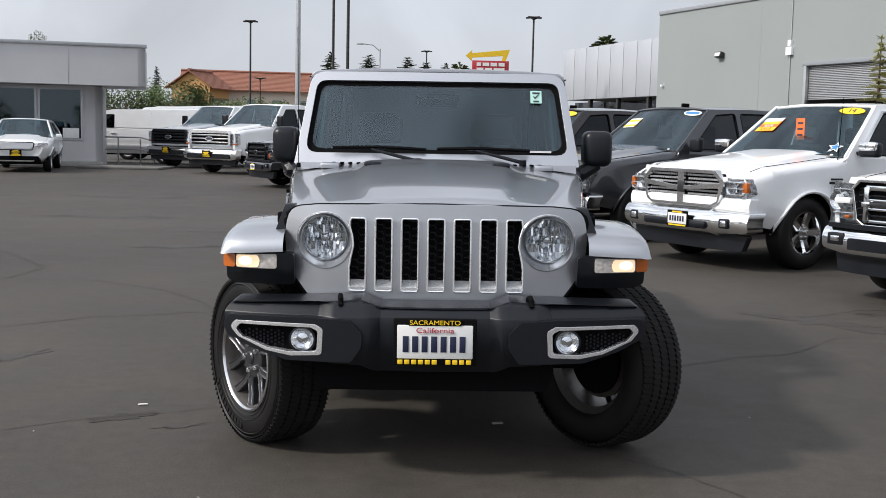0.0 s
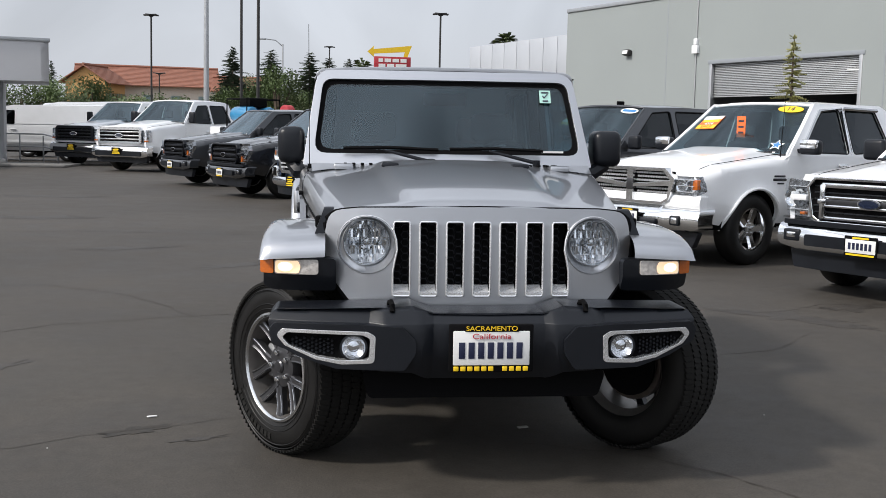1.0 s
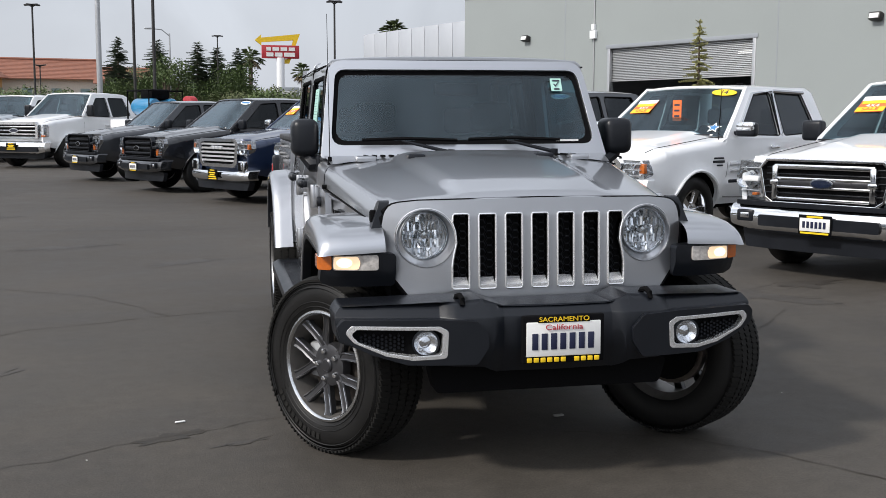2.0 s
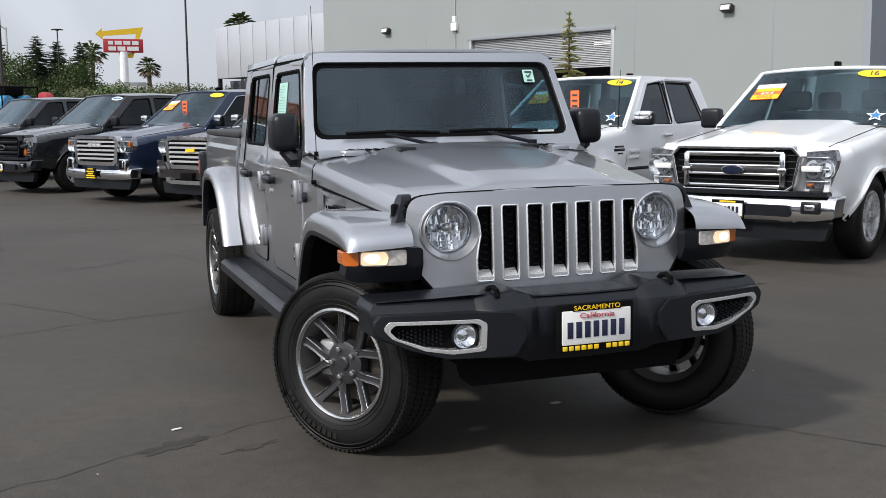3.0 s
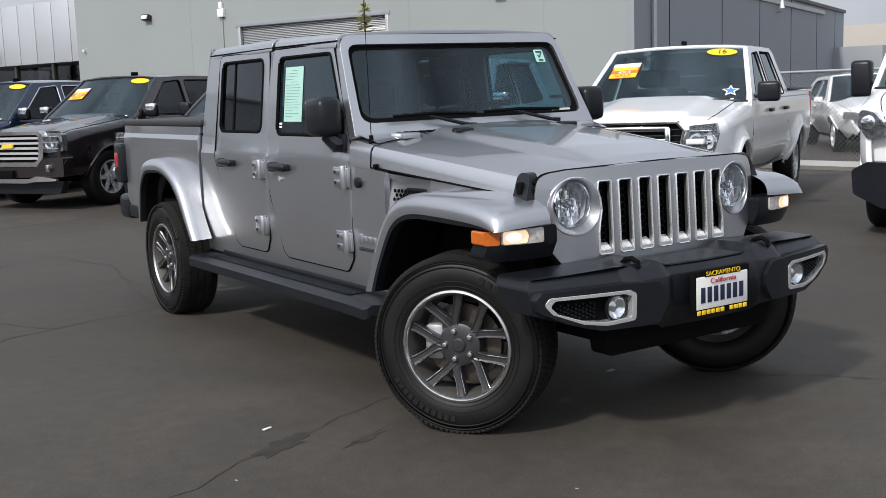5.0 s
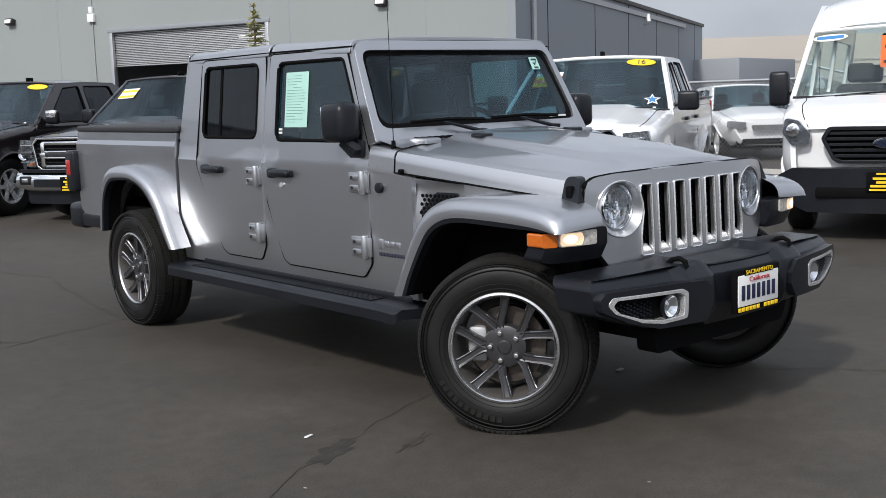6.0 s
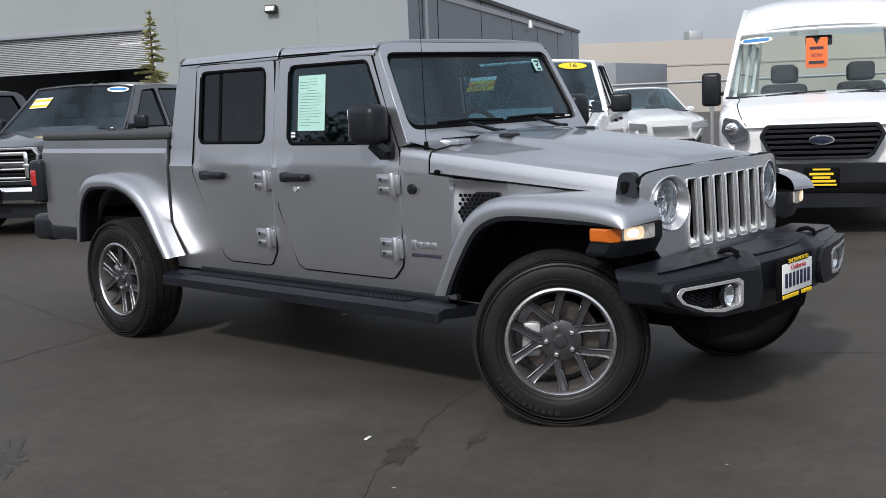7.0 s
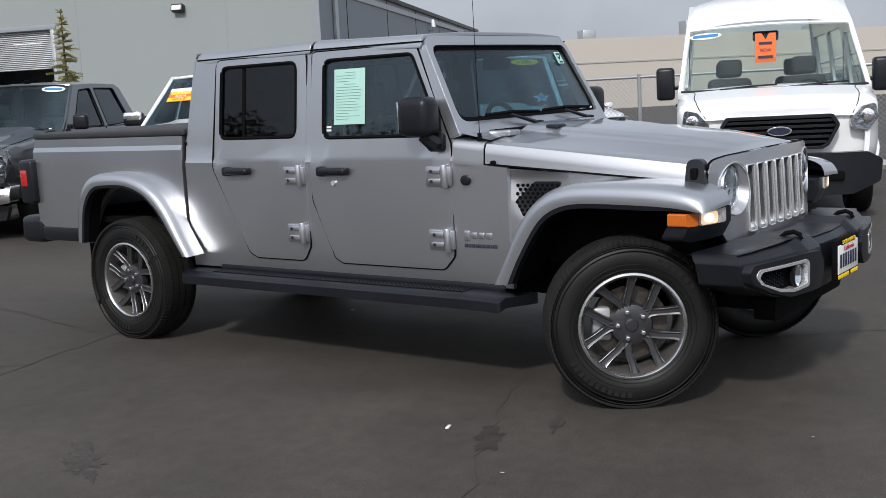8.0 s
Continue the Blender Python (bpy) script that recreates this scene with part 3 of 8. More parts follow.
def plate_dealer(root, y, z, x=0.0, white=False):
    """A number plate in a dealer's black and yellow surround; the writing is bars."""
    b = bmesh.new()
    box(b, (x - .165, y, z - .09), (x + .165, y + .015, z + .09), .006)
    p = part("number_plate", b, DARK, root, "number plate in a black dealer surround")
    b = bmesh.new()
    box(b, (x - .15, y - .003, z - .06), (x + .15, y + .005, z + .06), .002)
    part("plate_face", b, PAPER if white else DARK, p)
    b = bmesh.new()
    if white:
        for i in range(6):
            box(b, (x - .12 + i * .041, y - .006, z - .03), (x - .12 + i * .041 + .026, y, z + .03))
    else:
        for r, wdt in ((.03, .11), (-.005, .08), (-.04, .13)):
            box(b, (x - wdt, y - .006, z + r - .011), (x + wdt, y, z + r + .011))
    part("plate_bars", b, NAVYINK if white else YELLOW, p)
    for zz, wdt in ((.074, .08), (-.075, .14)):
        b = bmesh.new()
        box(b, (x - wdt, y - .004, z + zz - .008), (x + wdt, y + .004, z + zz + .008))
        part("dealer_bar", b, YELLOW, p)


def on_screen(screen, u, v):
    """Place and frame on a windscreen at (u, v)."""
    p = screen(u, v)
    du, dv = (screen(u + .02, v) - screen(u - .02, v)).normalized(), (screen(u, v + .02) - screen(u, v - .02)).normalized()
    n = du.cross(dv).normalized()
    dv = n.cross(du)
    m = Matrix((du, dv, n)).transposed().to_4x4()
    return p + n * .004, m


def rect(w, h, r=0.0):
    q = [(-w / 2, -h / 2), (w / 2, -h / 2), (w / 2, h / 2), (-w / 2, h / 2)]
    return rounded(q, r) if r else q


def star(r):
    return [((r if i % 2 == 0 else r * .45) * math.sin(i * math.pi / 5), (r if i % 2 == 0 else r * .45) * math.cos(i * math.pi / 5)) for i in range(10)][::-1]


def sale_stickers(kind, year=""):
    def add(root, half, screen):
        if "year" in kind:
            at, m = on_screen(screen, .84, .90)
            p = sticker(root, "year_sticker", at, m, [ring(0, 0, .17, 24, .36)], YELLOW, label="yellow oval year sticker")
            if year:
                lettering("year_number", year, .11, INK, p, Matrix.Translation(at) @ m @ pose(0, 0, .005), .001)
        if "oval" in kind:
            at, m = on_screen(screen, .86, .90)
            p = sticker(root, "oval_sticker", at, m, [ring(0, 0, .16, 24, .38)], PAPER, label="white and blue oval sticker")
            sticker(p, "oval_band", at, m @ pose(0, 0, .004), [rect(.24, .05, .01)], BLUEST)
        if "price" in kind:
            at, m = on_screen(screen, .56, .34)
            at, m = at + Vector((0, .06, .12)), pose(0, 0, 0, 90, 0, 0)
            p = sticker(root, "price_tag", at, m, [rect(.13, .26)], ORANGE, label="orange price tag")
            for i in range(3):
                sticker(p, "tag_bar", at, m @ pose(0, .07 - .07 * i, .004), [rect(.08, .025)], INK)
        if "sale" in kind:
            at, m = on_screen(screen, .17, .62)
            p = sticker(root, "sale_sticker", at, m, [rect(.34, .26)], ORANGE, label="orange, white and yellow sale sticker")
            sticker(p, "white_band", at, m @ pose(0, .095, .004), [rect(.34, .07)], PAPER)
            sticker(p, "yellow_band", at, m @ pose(0, -.09, .004), [rect(.34, .07)], YELLOW)
            sticker(p, "yellow_band", at, m @ pose(0, .03, .004), [rect(.30, .05)], YELLOW)
            lettering("sale_words", "4X4", .07, PAPER, p, Matrix.Translation(at) @ m @ pose(0, -.028, .006), .001, .16)
            lettering("sale_words", "SALE", .065, REDINK, p, Matrix.Translation(at) @ m @ pose(0, -.09, .008), .001, .2)
        if "bands" in kind:
            at, m = on_screen(screen, .17, .66)
            p = sticker(root, "price_bands", at, m, [rect(.30, .22)], PAPER, label="white and yellow banded sticker")
            for i in range(2):
                sticker(p, "yellow_band", at, m @ pose(0, .05 - .12 * i, .004), [rect(.30, .045)], YELLOW)
        if "star" in kind:
            at, m = on_screen(screen, .90, .20)
            p = sticker(root, "star_sticker", at, m, [star(.10)], PAPER, label="white star sticker with a blue middle")
            sticker(p, "star_middle", at, m @ pose(0, 0, .004), [star(.065)], BLUEST)
        at, m = on_screen(screen, .88, .06)
        sticker(root, "vin_slip", at, m, [rect(.14, .022)], PAPER)
    return add


TRUCK = dict(hw=1.0, belt=1.27, lean=.33, nose=-.93, tail=4.95, wb=3.68, sill=.46, arch=.465, R=.415, rim=.24,
             hood=(-.90, 1.10, .62, 1.22), screen=((.58, 1.25), (1.32, 1.86)), roof_end=(2.72, 1.87), cab_back=(2.98, 1.32), bed=1.36,
             outline=[(4.95, 1.33), (3.02, 1.36), (2.98, 1.40), (2.80, 1.82), (2.66, 1.88), (1.32, 1.87), (.60, 1.26), (-.60, 1.12), (-.90, 1.04)],
             windows=[[(.86, 1.30), (1.42, 1.79), (1.80, 1.82), (1.80, 1.28)], [(1.90, 1.28), (1.90, 1.82), (2.56, 1.82), (2.74, 1.32)]],
             seams=[[(.62, 1.24), (.60, .9), (.62, .55), (1.75, .50)], [(1.85, 1.28), (1.85, .50)], [(1.85, .50), (2.6, .52), (2.86, .95), (2.90, 1.34)], [(3.04, 1.35), (3.04, .5)]],
             handles=[(1.62, 1.14), (2.62, 1.14)], mirror=(.80, 1.36), seats=(1.45, 2.35))


def spec(**kw):
    d = dict(TRUCK)
    d.update(kw)
    return d


def face_f150(style, paint):
    """Nose of a light pickup: hexagonal grille, clamp-shaped lamps, bumper and plate."""
    def add(root, half, screen):
        y = -1.0
        frame_mat = CHROME if style == "bright" else PLASTIC
        o = [(-.66, 1.02), (-.58, 1.11), (.58, 1.11), (.66, 1.02), (.60, .74), (.52, .68), (-.52, .68), (-.60, .74)]
        i = [(-.63, 1.015), (-.565, 1.082), (.565, 1.082), (.63, 1.015), (.575, .75), (.505, .705), (-.505, .705), (-.575, .75)]
        g = front_shape(root, "grille", o, y, frame_mat, .10, .02, "grille surround", [i])
        front_shape(g, "grille_mesh", i, y + .05, DARK, .03, .01)
        if style == "bright":
            for z, hgt, wd, dy in ((1.035, .050, .50, .000), (.925, .030, .50, .004), (.845, .030, .50, .004), (.735, .034, .46, .004)):
                b = bmesh.new()
                box(b, (-wd, y + dy, z - hgt / 2), (wd, y + .06, z + hgt / 2), .012)
                part("grille_bar", b, CHROME, g)
            bar(g, "bar_recess", (-.46, y + .012, .86), (.46, y + .05, .91), GUNMETAL, .006)
            for sg in (-1, 1):
                b = bmesh.new()
                box(b, (sg * .455, y - .008, .73), (sg * .515, y + .06, 1.045), .014)
                box(b, (sg * .44, y - .016, .86), (sg * .53, y + .04, .91), .012)
                part("grille_upright", b, CHROME, g)
        else:
            for z, hgt in ((.985, .045), (.885, .05), (.79, .045)):
                b = bmesh.new()
                box(b, (-.56, y + .004, z - hgt / 2), (.56, y + .06, z + hgt / 2), .012)
                part("grille_bar", b, PLASTIC, g)
        for k in range(6):
            b = bmesh.new()
            z = .725 + .06 * k
            box(b, (-.60 + .03 * (k < 1), y + .042, z - .006), (.60 - .03 * (k < 1), y + .056, z + .006), .003)
            part("mesh_wire", b, PLASTIC, g)
        e = oval(g, "emblem", (0, y - .018, .885), .115, .048, CHROME)
        oval(e, "emblem_field", (0, y - .021, .885), .10, .037, EMBLEM if style == "bright" else DARK, .01)
        for sg in (-1, 1):
            pts = [(.68, .72), (.68, 1.06), (.93, 1.08), (.95, .98), (.90, .74)]
            h = lamp_unit(root, pts, y + .01, sg, .07, (.70, .755, .745, .775) if style == "bright" else (.72, .80, .75, .90))
            b = bmesh.new()
            box(b, (sg * .66, y - .002, .88), (sg * .84, y + .08, .935), .015)
            part("lamp_clamp", b, paint if style == "bright" else PLASTIC, h)
        cm = CHROME if style == "bright" else paint
        front_shape(root, "front_bumper", [(-.97, .46), (-.98, .66), (-.55, .67), (.55, .67), (.98, .66), (.97, .46), (.60, .40), (-.60, .40)], y - .07, cm, .22, .03, "front bumper", bevel=.015, sweep=.10, bulge=.07)
        front_shape(root, "bumper_insert", [(-.60, .47), (-.60, .575), (.60, .575), (.60, .47)], y - .082, PLASTIC, .04, .02)
        front_shape(root, "bumper_pad", [(-.90, .655), (-.90, .70), (.90, .70), (.90, .655)], y - .055, PLASTIC, .14, .012, sweep=.10)
        for sg in (-1, 1):
            f = bar(root, "fog_lamp_bezel", (sg * .68, y - .045, .50), (sg * .86, y + .06, .61), PLASTIC, .015)
            b = bmesh.new()
            box(b, (sg * .72, y - .052, .53), (sg * .82, y, .585), .01)
            part("fog_lamp", b, REFLECTOR, f)
        front_shape(root, "air_dam", [(-.85, .24), (-.90, .42), (.90, .42), (.85, .24)], y + .05, PLASTIC, .08, .03, sweep=.12)
        plate_dealer(root, y - .10, .515, 0.0, style == "dark" or paint is WHITE)
    return add


def face_ram(root, half, screen):
    y = -1.0
    o = [(-.66, .98), (-.52, 1.10), (.52, 1.10), (.66, .98), (.58, .74), (.48, .69), (-.48, .69), (-.58, .74)]
    holes = [[(-.60, .96), (-.50, 1.06), (-.05, 1.06), (-.05, .91)], [(.05, .91), (.05, 1.06), (.50, 1.06), (.60, .96)],
             [(-.56, .76), (-.58, .90), (-.05, .87), (-.05, .72), (-.48, .72)], [(.05, .72), (.05, .87), (.58, .90), (.56, .76), (.48, .72)]]
    g = front_shape(root, "grille", o, y - .012, CHROME, .10, .03, "chrome cross-hair grille", holes, sweep=.08, bevel=.012)
    front_shape(g, "grille_mesh", [(-.6, .72), (-.6, 1.06), (.6, 1.06), (.6, .72)], y + .05, DARK, .03, .02, sweep=.08)
    b = bmesh.new()
    for r in range(8):
        for c in range(30):
            x = -.57 + .039 * c + (.0195 if r % 2 else 0)
            z = .735 + .043 * r
            if abs(x) > .06 and abs(x) < .585:
                cyl(b, (x, y + .03 + .08 * abs(x) ** 3, z), (x, y + .05 + .08 * abs(x) ** 3, z), .0125, n=6)
    tagged(part("grille_mesh_face", b, SATIN, g), kind="stuff")
    bar(g, "emblem", (-.055, y - .02, .83), (.055, y + .02, .97), GUNMETAL, .03)
    for sg in (-1, 1):
        pts = [(.64, .80), (.66, 1.0), (.92, 1.02), (.96, .86), (.90, .80)]
        h = lamp_unit(root, pts, y - .01, sg, .10, (.87, .935, .87, .98), "clear headlight with an amber corner")
    front_shape(root, "front_bumper", [(-1.0, .44), (-1.0, .66), (-.5, .68), (.5, .68), (1.0, .66), (1.0, .44), (.62, .38), (-.62, .38)], y - .09, CHROME, .24, .05, "chrome front bumper", bevel=.03, sweep=.12, bulge=.10)
    bar(root, "bumper_step", (-.50, y - .112, .45), (.50, y + .0, .54), PLASTIC, .03)
    front_shape(root, "bumper_cover", [(-.965, .63), (-.965, .805), (.965, .805), (.965, .63)], y + .012, WHITE, .12, .02, "white painted panel over the bumper", sweep=.085, bulge=.03)
    for sg in (-1, 1):
        f = bar(root, "fog_lamp_bezel", (sg * .66, y - .06, .47), (sg * .80, y + .05, .58), PLASTIC, .02)
        bar(f, "fog_lamp", (sg * .68, y - .066, .485), (sg * .78, y, .565), REFLECTOR, .02)
    front_shape(root, "air_dam", [(-.85, .22), (-.92, .40), (.92, .40), (.85, .22)], y + .05, PLASTIC, .08, .03, sweep=.12)
    plate_dealer(root, y - .135, .54, .10, True)
    # side badges and window visors
    for sg in (-1, 1):
        for i, (yy, zz, ln, hh) in enumerate(((.42, 1.02, .20, .022), (.42, .98, .24, .03), (.44, .935, .12, .02), (.78, .95, .26, .05), (.78, .875, .22, .05))):
            b = bmesh.new()
            box(b, (sg * (half(yy, zz) - .005), yy - ln / 2, zz - hh / 2), (sg * (half(yy, zz) + .012), yy + ln / 2, zz + hh / 2), .008)
            part("side_badge", b, PLASTIC if i < 3 else SATIN, root)
        b = bmesh.new()
        tube(b, [(sg * (half(u, v) + .012), u, v) for u, v in ((.80, 1.28), (1.36, 1.80), (1.82, 1.845), (1.82, 1.30))], .022, 5)
        tube(b, [(sg * (half(u, v) + .012), u, v) for u, v in ((1.86, 1.845), (2.60, 1.835))], .022, 5)
        part("window_visor", b, CHROME, root)
        b = bmesh.new()
        box(b, (sg * (half(1.5, .75) - .004), .65, .72), (sg * (half(1.5, .75) + .014), 2.85, .76), .008)
        part("side_moulding", b, PLASTIC, root)
        b = bmesh.new()
        tube(b, [(sg * 1.03, .60, .40), (sg * 1.03, 2.9, .40)], .045, 8)
        part("running_board", b, CHROME, root)


def face_gm(bars, root_mat, plate_on=True, bow=False):
    def add(root, half, screen):
        y = -1.0
        o = [(-.64, .70), (-.68, 1.06), (-.60, 1.13), (.60, 1.13), (.68, 1.06), (.64, .70), (.54, .63), (-.54, .63)]
        i = [(-.56, .74), (-.60, 1.04), (-.55, 1.075), (.55, 1.075), (.60, 1.04), (.56, .74), (.50, .69), (-.50, .69)]
        g = front_shape(root, "grille", o, y, CHROME, .12, .04, "chrome grille surround", [i], bevel=.012, sweep=.06)
        front_shape(g, "grille_mesh", i, y + .06, DARK, .03, .02, sweep=.06)
        for k in range(bars):
            z = .745 + (1.03 - .745) * k / (bars - 1)
            front_shape(g, "grille_bar", [(-.58, z - .016), (-.58, z + .016), (.58, z + .016), (.58, z - .016)], y + .01, SATIN, .05, .008, sweep=.06)
        if bow:
            front_shape(g, "emblem", [(-.12, .89), (-.10, .945), (.12, .95), (.10, .895)], y - .02, YELLOW, .02, .005)
        else:
            for k in range(3):
                bar(g, "emblem", (-.18 + .13 * k, y - .02, .94), (-.08 + .13 * k, y + .02, 1.0), SATIN, .008)
        for sg in (-1, 1):
            pts = [(.66, .90), (.68, 1.09), (.95, 1.10), (.975, .96), (.86, .80), (.76, .86)] if not bow else [(.66, .82), (.66, 1.10), (.94, 1.08), (.94, .84)]
            h = lamp_unit(root, pts, y + .01, sg, .07, (.90, .955, .95, 1.04) if not bow else None)
            if not bow:
                f = bar(root, "fog_lamp_bezel", (sg * .70, y - .01, .55), (sg * .90, y + .10, .76), CHROME, .04)
                bar(f, "fog_lamp_hollow", (sg * .725, y - .018, .575), (sg * .875, y + .03, .735), DARK, .03)
                bar(f, "fog_lamp", (sg * .83, y - .024, .60), (sg * .865, y + .03, .72), REFLECTOR, .01)
            else:
                bar(root, "fog_lamp", (sg * .76, y - .06, .56), (sg * .82, y + .04, .66), REFLECTOR, .012)
        if not bow:
            front_shape(root, "front_bumper", [(-.98, .42), (-.98, .60), (-.62, .56), (.62, .56), (.98, .60), (.98, .42), (.6, .38), (-.6, .38)], y - .06, CHROME, .2, .03, "chrome front bumper", bevel=.015, sweep=.10, bulge=.06)
        else:
            front_shape(root, "front_bumper", [(-.98, .48), (-.98, .76), (-.66, .74), (-.55, .62), (.55, .62), (.66, .74), (.98, .76), (.98, .48)], y - .05, root_mat, .2, .03, "body-coloured front bumper", bevel=.015, sweep=.12)
            front_shape(root, "bumper_blade", [(-.55, .42), (-.58, .50), (-.45, .46), (.45, .46), (.58, .50), (.9, .46), (.9, .43), (.55, .42), (.4, .40), (-.4, .40)], y - .09, CHROME, .05, .01, sweep=.10)
        front_shape(root, "air_dam", [(-.85, .24), (-.92, .42), (.92, .42), (.85, .24)], y + .02, PLASTIC, .12, .03, sweep=.12)
        if plate_on:
            plate_dealer(root, y - .10, .50)
        else:
            bar(root, "plate_holder", (-.15, y - .10, .46), (.15, y - .05, .58), DARK, .01)
    return add


def face_heavy(root, half, screen, trim=CHROME):
    y = -1.02
    o = [(-.78, .78), (-.78, 1.16), (-.70, 1.24), (.70, 1.24), (.78, 1.16), (.78, .78)]
    i = [(-.70, .84), (-.70, 1.16), (.70, 1.16), (.70, .84)]
    g = front_shape(root, "grille", o, y, trim, .10, .03, "broad grille", [i])
    front_shape(g, "grille_mesh", i, y + .05, DARK, .03, .01)
    for z in (.90, 1.0, 1.10):
        bar(g, "grille_bar", (-.70, y, z - .022), (.70, y + .05, z + .022), trim, .01)
    e = oval(g, "emblem", (0, y - .02, 1.0), .15, .06, CHROME)
    oval(e, "emblem_field", (0, y - .024, 1.0), .13, .045, EMBLEM, .01)
    for sg in (-1, 1):
        lamp_unit(root, [(.80, .82), (.80, 1.16), (.97, 1.16), (.99, 1.10), (.99, .84)], y + .01, sg, .05, (.84, .97, .84, .88), bowls=1)
    front_shape(root, "front_bumper", [(-1.0, .44), (-1.0, .72), (1.0, .72), (1.0, .44), (.7, .38), (-.7, .38)], y - .10, CHROME, .22, .04, "chrome front bumper", bevel=.02, sweep=.08, bulge=.08)
    front_shape(root, "bumper_insert", [(-.82, .44), (-.82, .575), (.82, .575), (.82, .44)], y - .112, PLASTIC, .06, .03, sweep=.06)
    front_shape(root, "air_dam", [(-.88, .26), (-.94, .42), (.94, .42), (.88, .26)], y + .02, PLASTIC, .10, .03, sweep=.10)
    plate_dealer(root, y - .14, .58)


ROW = -60.5


def parked(x, y, turn=ROW, size=1.0):
    return pose(x, y, 0, 0, 0, turn) @ Matrix.Scale(size, 4)


def antenna(x, y, z, h):
    def add(root, half, screen):
        b = bmesh.new()
        tube(b, [(x, y, z), (x + .01, y + .03, z + h)], [.006, .003], 5)
        part("antenna", b, DARK, root)
    return add


def fin(y):
    def add(root, half, screen):
        b = bmesh.new()
        box(b, (-.02, y, 1.92), (.02, y + .14, 1.975), .012)
        part("roof_fin", b, DARK, root)
    return add


vehicle("pickup_truck", "white crew cab pickup with a chrome grille", "pickup truck", WHITE, parked(4.98, 4.82, -60),
        spec(screen_glass=GLASS, mirror_size=(.24, .13, .22), handle_mat=PLASTIC, spokes=6, lip=.03, extras=(face_f150("bright", WHITE), sale_stickers("year sale star", "16"), fin(1.5))))
vehicle("pickup_truck", "white crew cab pickup with chrome cross-hair grille", "pickup truck", WHITE, parked(3.68, 7.98, -59.5),
        spec(belt=1.25, handle_mat=CHROME, mirror_cap=CHROME, mirror_size=(.26, .13, .17), rim_mat=CHROME, spoke_mat=CHROME, spokes=5, spoke_w=.040, lip=.02, outline=[(4.95, 1.33), (3.02, 1.36), (2.98, 1.40), (2.84, 1.84), (2.70, 1.90), (1.32, 1.89), (.60, 1.26), (-.60, 1.14), (-.90, 1.04)],
             extras=(face_ram, sale_stickers("year sale price star", "14"), antenna(.93, .5, 1.2, .75), fin(2.3))))
vehicle("pickup_truck", "dark grey pickup with a chrome-barred grille", "pickup truck", GREYP, parked(2.40, 10.85),
        spec(handle_mat=PLASTIC, extras=(face_f150("bright", GREYP), sale_stickers("oval bands"), fin(1.5))))
vehicle("pickup_truck", "dark brown pickup with a wide chrome grille", "pickup truck", BROWNP, parked(.9, 13.1),
        spec(mirror_cap=CHROME, extras=(face_gm(5, BROWNP, False, True), sale_stickers("year sale"), fin(1.6))))
vehicle("pickup_truck", "navy blue pickup with a chrome barred grille", "pickup truck", NAVY, parked(-.42, 15.5),
        spec(mirror_cap=CHROME, seal=CHROME, double=True, spokes=6, extras=(face_gm(5, NAVY), sale_stickers("year sale price"), fin(1.6))))
vehicle("pickup_truck", "black pickup with a black grille", "pickup truck", BLACKP, parked(-2.0, 18.7),
        spec(extras=(face_f150("dark", BLACKP), sale_stickers("oval"))))
vehicle("pickup_truck", "dark grey pickup with a black grille", "pickup truck", GREYP, parked(-3.65, 23.1),
        spec(extras=(face_f150("dark", GREYP), sale_stickers(""))))
def dark_heavy(root, half, screen):
    face_heavy(root, half, screen, PLASTIC)


def orange_flash(root, half, screen):
    for sg in (-1, 1):
        b = bmesh.new()
        plate(b, [rounded([(.52, .56), (.58, .80), (2.2, .80), (2.2, .56)], .02)], lambda u, v, w: Vector((sg * (half(u, v) + .004 - w), u, v)), (1.0, 1.6), (.68,), .01)
        part("orange_panel", b, ORANGE2, root, "orange painted lower panel")


HEAVY = dict(nose=-.98, hood=(-.95, 1.24, .62, 1.36), screen=((.58, 1.38), (1.26, 2.01)), roof_end=(2.72, 2.02), cab_back=(2.98, 1.42), bed=1.46, belt=1.38, R=.42, rim=.24, arch=.50, sill=.52,
             outline=[(4.95, 1.43), (3.02, 1.46), (2.98, 1.50), (2.84, 1.97), (2.68, 2.03), (1.26, 2.02), (.60, 1.38), (-.60, 1.26), (-.95, 1.18)],
             windows=[[(.84, 1.40), (1.36, 1.90), (1.80, 1.92), (1.80, 1.38)], [(1.90, 1.38), (1.90, 1.92), (2.60, 1.92), (2.76, 1.42)]], mirror=(.80, 1.55), mirror_size=(.20, .12, .32))
vehicle("pickup_truck", "white heavy-duty pickup with a big chrome grille", "pickup truck", WHITE, parked(-6.63, 31.06, -32, 1.12), spec(**HEAVY, extras=(face_heavy, orange_flash)))
vehicle("pickup_truck", "white heavy-duty pickup with a dark grille", "pickup truck", WHITE, parked(-9.08, 35.76, -32, 1.12), spec(**HEAVY, extras=(dark_heavy,)))

# high-roofed passenger van
SHUTTER_GREY = material("grey_lamp_housing", (0.50, 0.51, 0.52), 0.3, .3)


